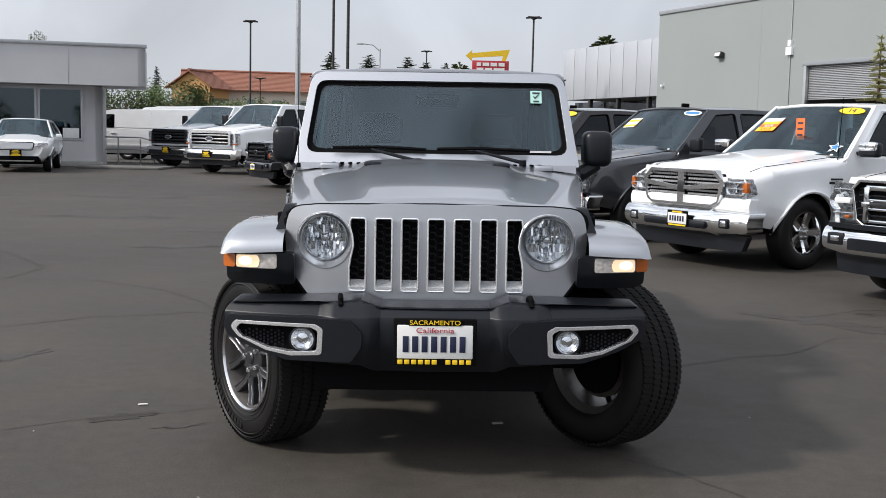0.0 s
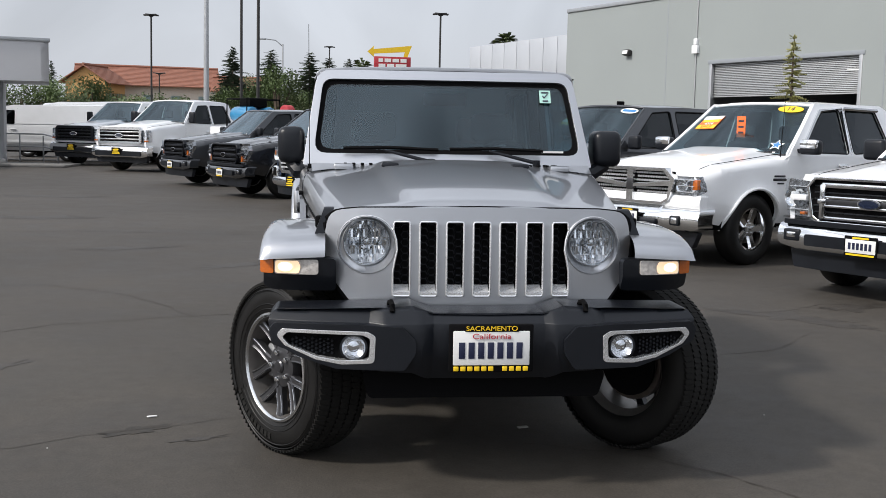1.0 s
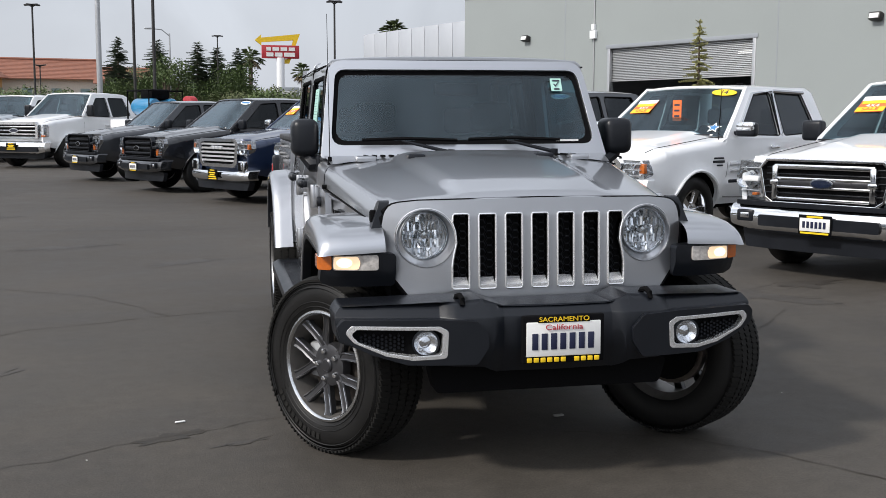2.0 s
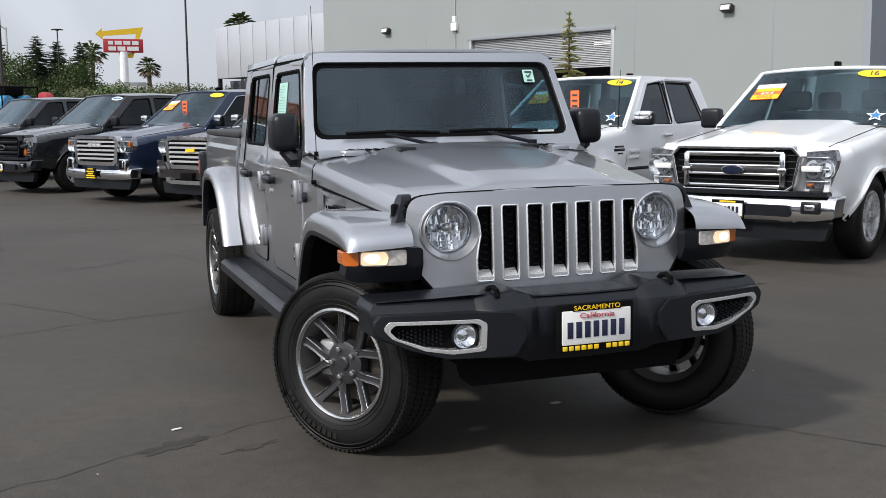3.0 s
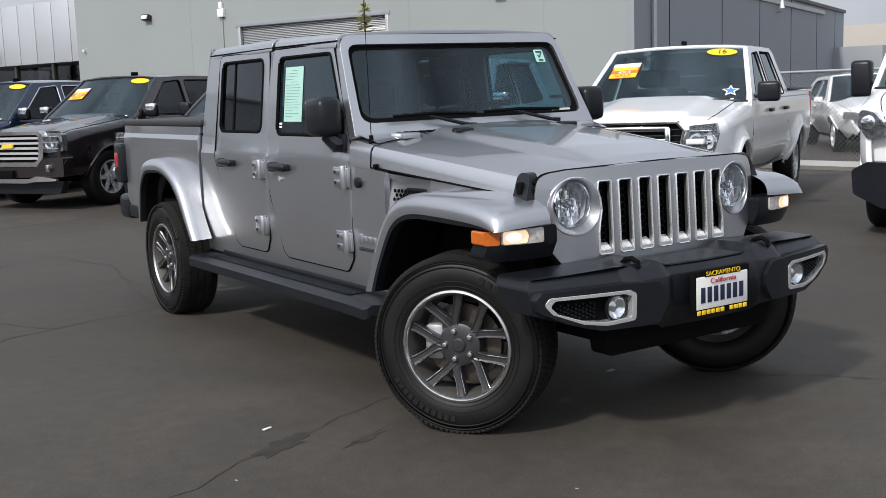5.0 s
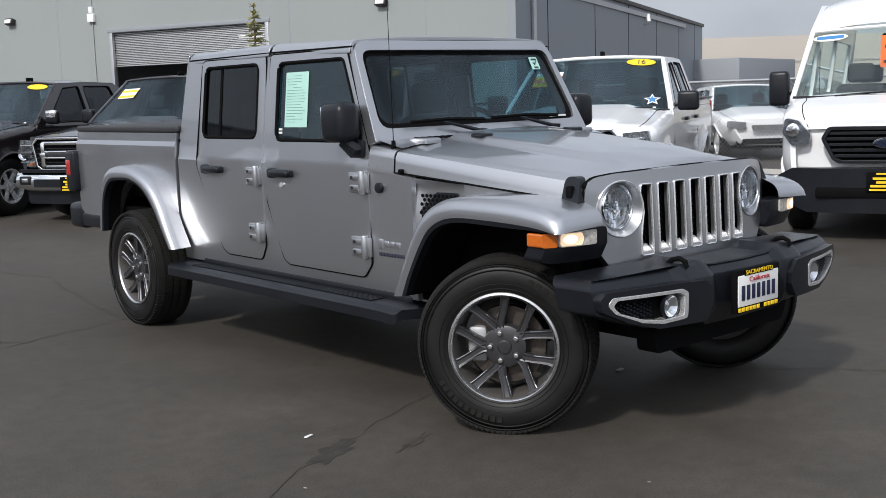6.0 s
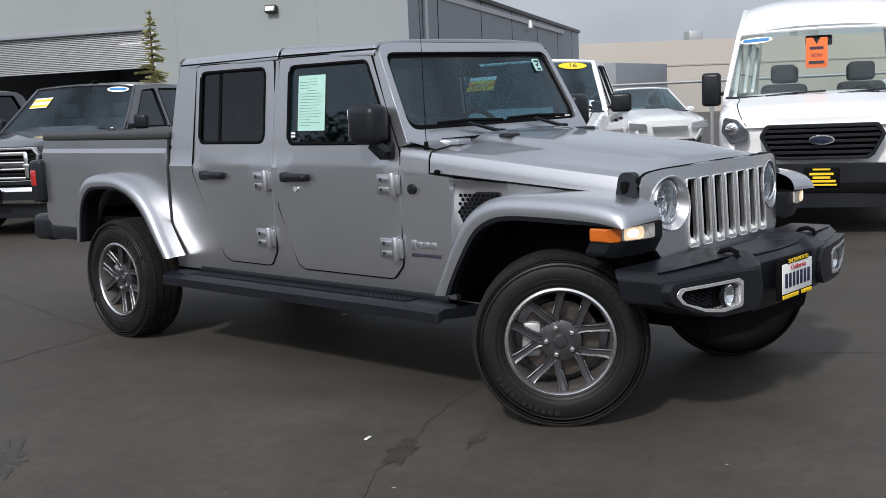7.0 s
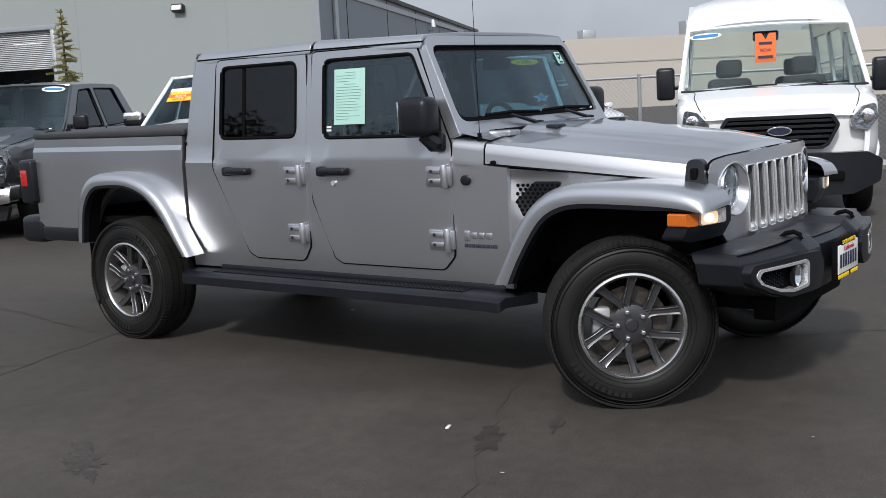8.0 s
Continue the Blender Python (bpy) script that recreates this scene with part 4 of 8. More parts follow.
def face_van(root, half, screen):
    y = -1.0
    o = [(-.48, .78), (-.585, .98), (-.52, 1.09), (.52, 1.09), (.585, .98), (.48, .78), (.42, .745), (-.42, .745)]
    i = [(-.455, .80), (-.545, .98), (-.49, 1.055), (.49, 1.055), (.545, .98), (.455, .80), (.40, .775), (-.40, .775)]
    g = front_shape(root, "grille", o, y - .03, PLASTIC, .10, .05, "black grille with broad bars", [i], sweep=.06, bevel=.012)
    front_shape(g, "grille_back", i, y + .05, DARK, .03, .03, sweep=.06)
    for k in range(5):
        z = .815 + .053 * k
        ge = min(.455 + .5 * (z - .80), .535)
        front_shape(g, "grille_bar", [(-ge, z - .014), (-ge, z + .014), (ge, z + .014), (ge, z - .014)], y - .012, PLASTIC, .05, .012, sweep=.06)
    e = oval(g, "emblem", (0, y - .055, .935), .12, .048, CHROME)
    oval(e, "emblem_field", (0, y - .06, .935), .105, .037, EMBLEM, .01)
    for sg in (-1, 1):
        pts = [(.70, .93), (.68, 1.02), (.80, 1.15), (.93, 1.18), (.955, 1.03), (.86, .91)]
        if sg < 0:
            pts = mirror_pts(pts)
        h = front_shape(root, "headlight", pts, y + .0, LAMPBACK, .12, .04, "swept-back headlight", sweep=.12)
        front_shape(h, "headlight_lens", pts, y - .012, LENS, .006, .04, sweep=.12)
        b = bmesh.new()
        cyl(b, (sg * .85, y + .05, 1.06), (sg * .85, y + .085, 1.06), .065, n=20, bev=.01)
        part("lamp_bowl", b, REFLECTOR, h)
        bar(root, "bonnet_slot", (sg * .16, -.20, 1.36), (sg * .56, -.10, 1.382), PLASTIC, .01)
    front_shape(root, "front_bumper", [(-.98, .40), (-1.0, .62), (-.85, .70), (.85, .70), (1.0, .62), (.98, .40), (.7, .28), (-.7, .28)], y - .06, PLASTIC, .2, .05, "black plastic front bumper", bevel=.02, sweep=.16)
    bar(root, "bumper_recess", (-.62, y - .075, .42), (.62, y - .02, .52), DARK, .02)
    plate_dealer(root, y - .10, .58)
    at, m = on_screen(screen, .11, .88)
    p = sticker(root, "oval_sticker", at, m, [ring(0, 0, .18, 24, .32)], PAPER, label="white and blue oval sticker")
    sticker(p, "oval_band", at, m @ pose(0, 0, .004), [rect(.28, .05, .01)], BLUEST)
    at, m = on_screen(screen, .47, .44)
    at, m = at + Vector((0, .05, .13)), pose(0, 0, 0, 90, 0, 0)
    p = sticker(root, "price_tag", at, m, [[(-.11, -.16), (.11, -.16), (.11, .16), (.04, .16), (0, .09), (-.04, .16), (-.11, .16)]], ORANGE, label="orange price tag hanging under the mirror")
    lettering("price_words", "NOW", .06, INK, p, Matrix.Translation(at) @ m @ pose(0, -.03, .006), .001, .12)
    for zz, ww in ((.05, .14), (-.10, .16)):
        sticker(p, "tag_bar", at, m @ pose(0, zz, .004), [rect(ww, .03)], INK)
    at, m = on_screen(screen, .48, .82)
    b = bmesh.new()
    box(b, (at.x - .14, at.y + .03, at.z - .06), (at.x + .14, at.y + .10, at.z + .05), .02)
    part("rear_view_mirror", b, DARK, root)


vehicle("passenger_van", "white high-roof passenger van with black grille", "van", WHITE, parked(6.58, 1.98, -66.5),
        dict(hw=1.02, belt=1.33, lean=.13, nose=-.93, tail=4.9, wb=3.3, sill=.36, arch=.42, R=.36, rim=.21, taper=.16, crown=.05, bulge=.0,
             hood=(-.92, 1.13, -.02, 1.34), screen=((-.10, 1.35), (.72, 2.05)), roof_end=(4.8, 2.40), cab_back=(4.88, 1.36), roof_crown=.10, forehead=9,
             outline=[(4.9, 1.36), (4.8, 2.34), (4.7, 2.40), (1.3, 2.37), (.72, 2.07), (-.08, 1.36), (-.60, 1.25), (-.90, 1.09)],
             windows=[[(.25, 1.38), (.28, 1.54), (.72, 1.93), (1.25, 1.97), (1.25, 1.34)], [(1.5, 1.40), (1.5, 2.03), (2.9, 2.03), (2.9, 1.40)], [(3.05, 1.40), (3.05, 2.03), (4.6, 2.03), (4.6, 1.40)]],
             seams=[[(.1, 1.45), (.05, .9), (.15, .45), (1.3, .45), (1.35, 2.25)]], handles=[(1.2, 1.2)], handle_mat=PLASTIC, mirror=(.12, 1.46), mirror_size=(.20, .16, .36),
             seats=(.95, 2.2), screen_glass=GLASS_CLEAR, side_glass=GLASS_CLEAR, bumper_mat=PLASTIC, face_mat=WHITE, spoke_mat=GUNMETAL, extras=(face_van,)))


# crossover by the sales office
def face_cross(root, half, screen):
    y = -.93
    pts = [(-.42, .70), (-.48, .86), (.48, .86), (.42, .70)]
    front_shape(root, "grille_panel", pts, y - .06, WHITE, .04, .06, "closed grille panel", bevel=.01)
    b = bmesh.new()
    tube(b, [(x, y - .066, z) for x, z in rounded([(-.46, .66), (-.52, .88), (.52, .88), (.46, .66)], .06)], .014, 5, True)
    part("grille_outline", b, DARK, root)
    front_shape(root, "lower_intake", [(-.70, .36), (-.60, .48), (.60, .48), (.70, .36)], y - .03, DARK, .05, .03, sweep=.1)
    for sg in (-1, 1):
        pts = [(.56, .78), (.60, .86), (.86, .88), (.88, .80)]
        front_shape(root, "headlight", pts if sg > 0 else mirror_pts(pts), y + .0, REFLECTOR, .08, .02, "slim headlight", sweep=.12)
    plate_dealer(root, y - .10, .57)


LOWCAR = dict(hw=.93, belt=1.00, lean=.42, nose=-.90, tail=3.85, wb=2.98, sill=.30, arch=.39, R=.35, rim=.24, taper=.22, hood=(-.86, .84, .55, 1.0), screen=((.50, 1.02), (1.35, 1.54)), roof_end=(2.9, 1.52), cab_back=(3.75, 1.10),
              outline=[(3.85, 1.05), (3.4, 1.30), (2.9, 1.52), (1.36, 1.54), (.52, 1.02), (-.5, .90), (-.86, .80)],
              windows=[[(.90, 1.05), (1.45, 1.46), (1.95, 1.48), (1.95, 1.03)], [(2.03, 1.03), (2.03, 1.48), (2.7, 1.44), (3.0, 1.10)]],
              seams=[[(1.99, 1.03), (1.99, .40)]], handles=[(1.8, .92), (2.75, .94)], mirror=(.85, 1.06), mirror_size=(.18, .10, .13), seats=(1.5,), W=.23, bumper_mat=PLASTIC)
vehicle("crossover_car", "white electric crossover with a closed grille", "car", WHITE, parked(-12.8, 28.8, 14, 1.03), dict(LOWCAR, mirror_mat=WHITE, side_glass=GLASS, extras=(face_cross,)))


def face_sedan(root, half, screen):
    y = -.93
    front_shape(root, "grille", [(-.36, .62), (-.40, .74), (.40, .74), (.36, .62)], y - .04, CHROME, .05, .02, "small chrome grille")
    front_shape(root, "lower_intake", [(-.60, .34), (-.55, .46), (.55, .46), (.60, .34)], y - .03, DARK, .05, .03, sweep=.1)
    for sg in (-1, 1):
        pts = [(.48, .66), (.50, .80), (.84, .84), (.86, .70)]
        front_shape(root, "headlight", pts if sg > 0 else mirror_pts(pts), y + .0, REFLECTOR, .08, .02, "clear headlight", sweep=.12)


vehicle("sedan", "white sedan behind the chain-link fence", "car", WHITE, parked(16.4, 10.0, -42), dict(LOWCAR, mirror_mat=WHITE, side_glass=GLASS, extras=(face_sedan,)), "cars behind the fence")
vehicle("sedan", "white car behind the chain-link fence", "car", WHITE, parked(22.0, 6.2, -60), dict(LOWCAR, side_glass=GLASS, extras=(face_sedan,)), "cars behind the fence")

# cargo vans in the back row
VAN = dict(hw=1.0, belt=1.4, lean=.12, nose=-.93, tail=4.7, wb=3.2, sill=.40, arch=.42, R=.36, rim=.21, taper=.16, hood=(-.92, 1.15, -.02, 1.44), screen=((-.10, 1.45), (.62, 2.0)), roof_end=(4.6, 2.15), cab_back=(4.68, 1.5), roof_crown=.08,
           outline=[(4.7, 1.5), (4.6, 2.10), (4.5, 2.15), (1.2, 2.12), (.62, 2.0), (-.08, 1.45), (-.60, 1.30), (-.90, 1.1)],
           windows=[[(.25, 1.42), (.28, 1.58), (.62, 1.90), (1.25, 1.92), (1.25, 1.40)]], seams=[[(1.35, 2.0), (1.35, .5)], [(2.7, 2.0), (2.7, .5)]], handles=[(1.2, 1.2)], mirror=(.12, 1.5), mirror_size=(.18, .14, .3), seats=(.95,), bumper_mat=PLASTIC)
for vx, vy, vt in ((-13.9, 39.2, -90), (-13.6, 44.5, -90)):
    vehicle("cargo_van", "white cargo van with plain panelled sides", "van", WHITE, parked(vx, vy, vt, 1.0 if vy < 40 else 1.12), VAN, "cargo vans in the back row")


# ---- the place ----
def asphalt_material():
    mt = bpy.data.materials.new("asphalt")
    mt.use_nodes = True
    N, L = mt.node_tree.nodes, mt.node_tree.links
    p = N["Principled BSDF"]
    tc = N.new("ShaderNodeTexCoord")

    def noise_at(scale, detail, rough=.5):
        n = N.new("ShaderNodeTexNoise")
        n.inputs["Scale"].default_value, n.inputs["Detail"].default_value, n.inputs["Roughness"].default_value = scale, detail, rough
        L.new(tc.outputs["Object"], n.inputs["Vector"])
        return n.outputs[0]

    def ramp(src, a, b, lo, hi):
        m = N.new("ShaderNodeMapRange")
        m.inputs[1].default_value, m.inputs[2].default_value, m.inputs[3].default_value, m.inputs[4].default_value = a, b, lo, hi
        L.new(src, m.inputs[0])
        return m.outputs[0]

    def mul(a, b):
        m = N.new("ShaderNodeMath")
        m.operation = 'MULTIPLY'
        L.new(a, m.inputs[0])
        L.new(b, m.inputs[1])
        return m.outputs[0]
    big, mid, spot, grain = noise_at(.22, 5), noise_at(1.6, 6, .6), noise_at(11, 5, .65), noise_at(105, 4, .75)
    f = mul(mul(mul(ramp(big, .3, .7, .78, 1.24), ramp(mid, .3, .7, .84, 1.16)), ramp(grain, .3, .7, .58, 1.48)), ramp(spot, .3, .7, .86, 1.15))
    sc = N.new("ShaderNodeVectorMath")
    sc.operation = 'SCALE'
    sc.inputs[0].default_value = (0.0522, 0.0455, 0.0378)
    L.new(f, sc.inputs["Scale"])
    L.new(sc.outputs[0], p.inputs["Base Color"])
    L.new(ramp(mid, .3, .7, .62, .80), p.inputs["Roughness"])
    p.inputs["Specular IOR Level"].default_value = 0.4
    b = N.new("ShaderNodeBump")
    b.inputs["Strength"].default_value, b.inputs["Distance"].default_value = 0.35, 0.006
    L.new(grain, b.inputs["Height"])
    L.new(b.outputs[0], p.inputs["Normal"])
    return mt


ASPHALT = asphalt_material()
CRACK = material("crack_filler", (0.046, 0.038, 0.030), 0.8, vary=0.2, scale=20)
STAIN2 = material("faint_stain", (0.043, 0.037, 0.031), 0.65, vary=0.3, scale=9, fine=.4, bscale=60)
STAIN = material("oil_stain", (0.031, 0.026, 0.020), 0.75, vary=0.3, scale=12, fine=.3, bscale=80)
GREYWALL = material("grey_stucco", (0.285, 0.31, 0.306), 0.85, vary=0.035, scale=.35, bump=.15, bscale=60, fine=.04)
DARKWALL = material("slate_metal_wall", (0.265, 0.285, 0.31), 0.7, vary=0.04, scale=.4)
PANELS = material("light_grey_panels", (0.46, 0.48, 0.51), 0.5, .2, vary=0.03, scale=.5)
STUCCO = material("pale_grey_stucco", (0.50, 0.50, 0.51), 0.85, vary=0.05, scale=.5, bump=.15, bscale=60)
BEIGE = material("beige_tilt_up_wall", (0.50, 0.46, 0.41), 0.9, vary=0.04, scale=.1)
SHUTTER = material("galvanised_shutter", (0.42, 0.43, 0.44), 0.45, .4, vary=0.05, scale=2)
CONCRETE = material("pale_concrete", (0.36, 0.35, 0.33), 0.9, vary=0.1, scale=2, bump=.1, bscale=80)
RAMPC = material("worn_grey_concrete", (0.16, 0.155, 0.145), 0.9, vary=0.15, scale=2, bump=.1, bscale=80)
METALGREY = material("galvanised_pole", (0.45, 0.46, 0.47), 0.4, .7, vary=0.05)
BROWNPOLE = material("dark_bronze_pole", (0.03, 0.028, 0.027), 0.5, .2)
SIGNRED = material("sign_red", (0.42, 0.03, 0.04), 0.5, vary=.05)
SIGNYEL = material("sign_yellow", (0.80, 0.53, 0.02), 0.5, vary=.05)
TILE = material("terracotta_tile", (0.27, 0.115, 0.075), 0.8, vary=.15, scale=2)
OCHRE = material("ochre_stucco", (0.52, 0.30, 0.12), 0.9, vary=.08)
LEAF = material("leaf_green", (0.085, 0.125, 0.042), 0.7, vary=.45, scale=.6)
LEAF2 = material("olive_leaf", (0.088, 0.102, 0.040), 0.7, vary=.4, scale=.6)
NEEDLE = material("dark_needles", (0.065, 0.085, 0.052), 0.75, vary=.4, scale=.8)
SAPLING = material("yellow_green_needles", (0.36, 0.35, 0.16), 0.8, vary=.35, scale=2)
PALMLEAF = material("palm_frond", (0.11, 0.14, 0.055), 0.6, vary=.35, scale=1)
BARK = material("bark", (0.10, 0.075, 0.055), 0.95, vary=.3, scale=4)
DRYFROND = material("dry_frond", (0.16, 0.12, 0.07), 0.9, vary=.3, scale=3)

b = bmesh.new()
bmesh.ops.create_grid(b, x_segments=8, y_segments=8, size=700)
ground = tagged(part("ground", b, ASPHALT), "worn dark asphalt of the sales lot", "ground", kind="structure")


def ribbon(name, pts, w, mat, label, z=.003, jitter=.02, cat="crack"):
    """A thin crack laid on the ground along a wandering line."""
    b = bmesh.new()
    fine = []
    for (x0, y0), (x1, y1) in zip(pts, pts[1:]):
        k = max(2, int(math.hypot(x1 - x0, y1 - y0) / .07))
        for i in range(k):
            t = i / k
            fine.append((x0 + (x1 - x0) * t + random.uniform(-jitter, jitter), y0 + (y1 - y0) * t + random.uniform(-jitter, jitter)))
    fine.append(pts[-1])
    prev = None
    for i, (x, y) in enumerate(fine):
        a, c = fine[max(i - 1, 0)], fine[min(i + 1, len(fine) - 1)]
        d = Vector((c[0] - a[0], c[1] - a[1])).normalized()
        ww = w * random.uniform(.35, 1.3)
        q = (b.verts.new((x - d.y * ww, y + d.x * ww, z)), b.verts.new((x + d.y * ww, y - d.x * ww, z)))
        if prev:
            b.faces.new((prev[0], prev[1], q[1], q[0]))
        prev = q
    o = part(name, b, mat)
    return tagged(o, label, cat, kind="structure")


def blot(x, y, rx, ry, turn, mat, label, n=72, rag=.75, z=.002):
    b = bmesh.new()
    vs = []
    for i in range(n):
        a = i * math.tau / n
        r = 1 + rag * noise.noise((3 * math.cos(a) + x * 7, 3 * math.sin(a) + y * 5, 1.7)) + rag * .5 * noise.noise((9 * math.cos(a), 9 * math.sin(a) + x, 5.1))
        vs.append(b.verts.new(Matrix.Rotation(radians(turn), 4, 'Z') @ Vector((rx * r * math.cos(a), ry * r * math.sin(a), 0)) + Vector((x, y, z))))
    b.faces.new(vs)
    return tagged(part("stain", b, mat), label, "stain", kind="structure")


# main service building: long grey wall with a roll-up door
CA, CB = Vector((10.1, 45.5, 0)), Vector((20.25, 21.25, 0))
WD = (CB - CA).normalized()
WN = Vector((WD.y, -WD.x, 0))
if WN.x > 0:
    WN = -WN


def on_wall(u, z, w=0.0):
    """u metres along the long wall from its far corner, w out of it."""
    return CA + WD * u + WN * w + Vector((0, 0, z))


WL = (CB - CA).length
DU0, DU1, DZ = (Vector((13.86, 36.55, 0)) - CA).length, (Vector((16.66, 29.85, 0)) - CA).length, 4.40
b = bmesh.new()
plate(b, [[(0, 0), (DU0, 0), (DU0, DZ), (DU1, DZ), (DU1, 0), (WL, 0), (WL, 7.05), (0, 7.05)]], lambda u, v, w: on_wall(u, v, -w), thick=.30)
wall_west = tagged(part("wall_west", b, GREYWALL), "long plain grey stucco wall of the service building", "wall", kind="structure")
b = bmesh.new()
box(b, (0, -.06, 0), (WL + .06, .10, .16), .01, Matrix.Translation(on_wall(0, 7.05, 0)) @ Matrix((WD, -WN, Vector((0, 0, 1)))).transposed().to_4x4())
tagged(part("roof_coping", b, METALGREY), "thin metal coping along the wall top", "trim", kind="structure")
FR = Matrix((WD, -WN, Vector((0, 0, 1)))).transposed().to_4x4()


def wall_frame(u, z=0.0):
    return Matrix.Translation(on_wall(u, z)) @ FR


# wall joints
for u in (DU0 - 2.6, DU1 + .9, DU1 + 6.2):
    b = bmesh.new()
    box(b, (-.02, -.006, 0), (.02, .02, 7.0), .002, wall_frame(u))
    tagged(part("wall_joint", b, DARKWALL), "narrow upright joint in the stucco", "trim", kind="structure")
# roll-up door, half raised
door = thing("roll_up_door", "galvanised roll-up shutter, raised part way, dark gap below", "door", kind="structure")
b = bmesh.new()
zbot = 3.02
n_sl = 22
for i in range(n_sl):
    z0 = zbot + (DZ - zbot) * i / n_sl
    dz = (DZ - zbot) / n_sl
    tb = bmesh.new()
    box(b, (DU0 + .06, .14, z0 + .006), (DU1 - .06, .19, z0 + dz - .006), .018, Matrix.Translation(CA) @ FR)
part("shutter_slats", b, SHUTTER, door)
b = bmesh.new()
box(b, (DU0 - .02, -.02, 0), (DU0 + .12, .12, DZ), .01, Matrix.Translation(CA) @ FR)
part("door_frame", b, METALGREY, door)
b = bmesh.new()
box(b, (DU1 - .12, -.02, 0), (DU1 + .02, .12, DZ), .01, Matrix.Translation(CA) @ FR)
part("door_frame", b, METALGREY, door)
b = bmesh.new()
box(b, (DU0 - .1, -.03, DZ - .10), (DU1 + .1, .12, DZ + .05), .01, Matrix.Translation(CA) @ FR)
part("door_frame", b, DARKWALL, door)
# the bay behind the door
b = bmesh.new()
mb = Matrix.Translation(CA) @ FR
box(b, (DU0 - 3, 12, 0), (DU1 + 3, 12.2, 6), 0, mb)
box(b, (DU0 - 3.2, .4, 0), (DU0 - 3, 12, 6), 0, mb)
box(b, (DU1 + 3, .4, 0), (DU1 + 3.2, 12, 6), 0, mb)
tagged(part("wall_bay", b, DARKWALL), "dim inner walls of the service bay", "wall", kind="structure")
b = bmesh.new()
box(b, (DU0 - 3.2, .4, 5.6), (DU1 + 3.2, 12, 5.8), 0, mb)
tagged(part("ceiling", b, DARKWALL), "dim ceiling of the service bay", "ceiling", kind="structure")
b = bmesh.new()
box(b, (DU0 + 2.2, 5, 4.2), (DU0 + 3.4, 5.12, 4.3), .02, mb)
tagged(part("bay_lamp", b, glow("lit_tube", (1, 1, .95), 2.0)), "lit strip lamp inside the service bay", "lamp")


def wall_light(u, z):
    w = thing("wall_light", "dark flood light on the grey wall", "wall light", "flood lights on the wall", wall_frame(u, z))
    b = bmesh.new()
    box(b, (-.20, -.24, -.12), (.20, -.02, .12), .03, pose(0, 0, 0, -18, 0, 0))
    part("housing", b, BROWNPOLE, w)
    b = bmesh.new()
    box(b, (-.16, -.262, -.10), (.16, -.23, .06), .01, pose(0, 0, 0, -18, 0, 0))
    part("lens", b, PAPER, w, "pale lens")
    b = bmesh.new()
    box(b, (-.08, -.06, -.08), (.08, .0, .08), .01)
    part("bracket", b, BROWNPOLE, w)
    return w


wall_light((Vector((11.927, 41.203, 0)) - CA).length, 4.95)
wall_light((Vector((18.44, 25.577, 0)) - CA).length, 4.62)
PU = (Vector((13.6, 37.3, 0)) - CA).length
box_t = thing("junction_box", "white electrical boxes with a conduit on the wall", "junction box", m=wall_frame(PU, 4.9))
b = bmesh.new()
box(b, (-.16, -.14, -.16), (.16, 0, .16), .015)
part("box", b, WHITE, box_t)
b = bmesh.new()
box(b, (-.09, -.12, .18), (.09, 0, .42), .015)
part("box", b, WHITE, box_t)
b = bmesh.new()
tube(b, [(0, -.03, -4.7), (0, -.03, 2.1)], .025, 6)
part("conduit", b, METALGREY, box_t)
b = bmesh.new()
box(b, (-.05, -.14, -.05), (.05, 0, .05), .01, wall_frame(.5, 3.85))
tagged(part("security_camera", b, WHITE), "small white security camera by the wall corner", "camera")

# slate metal side wall running off behind
DD = Vector((.89, .45, 0)).normalized()
b = bmesh.new()
SN = Vector((DD.y, -DD.x, 0))
plate(b, [[(0, 0), (35.2, 0), (35.2, 5.35), (0, 5.35)]], lambda u, v, w: CB + DD * u - SN * (w - .02) + Vector((0, 0, v)), thick=.25)
tagged(part("wall_south", b, DARKWALL), "slate grey metal side wall", "wall", kind="structure")
SF = Matrix((DD, -SN, Vector((0, 0, 1)))).transposed().to_4x4()
for u in (3.4, 9.7, 15.5, 21.5, 27.5, 32.5):
    b = bmesh.new()
    box(b, (-.03, -.03, 0), (.03, 0, 5.3), .005, Matrix.Translation(CB + DD * u) @ SF)
    tagged(part("wall_joint", b, DARK), "dark upright panel joint", "trim", kind="structure")
b = bmesh.new()
box(b, (0, -.12, 5.30), (35.3, .2, 5.48), .02, Matrix.Translation(CB) @ SF)
tagged(part("roof_gutter", b, BROWNPOLE), "dark gutter along the side wall", "gutter", kind="structure")
b = bmesh.new()
tube(b, [CB + DD * 1.6 + SN * .1 + Vector((0, 0, .1)), CB + DD * 1.6 + SN * .1 + Vector((0, 0, 5.3))], .10, 8)
tagged(part("downpipe", b, METALGREY), "pale round downpipe on the slate wall", "downpipe", kind="structure")
wl_t = thing("wall_lamp", "small white lamp on a bracket", "wall lamp", m=Matrix.Translation(CB + DD * 18.6) @ SF)
b = bmesh.new()
cyl(b, (0, -.25, 4.75), (0, -.25, 5.1), .12, .06, 12)
part("head", b, WHITE, wl_t)
b = bmesh.new()
tube(b, [(0, 0, 4.6), (0, -.25, 4.6), (0, -.25, 4.8)], .03, 6)
part("bracket", b, METALGREY, wl_t)
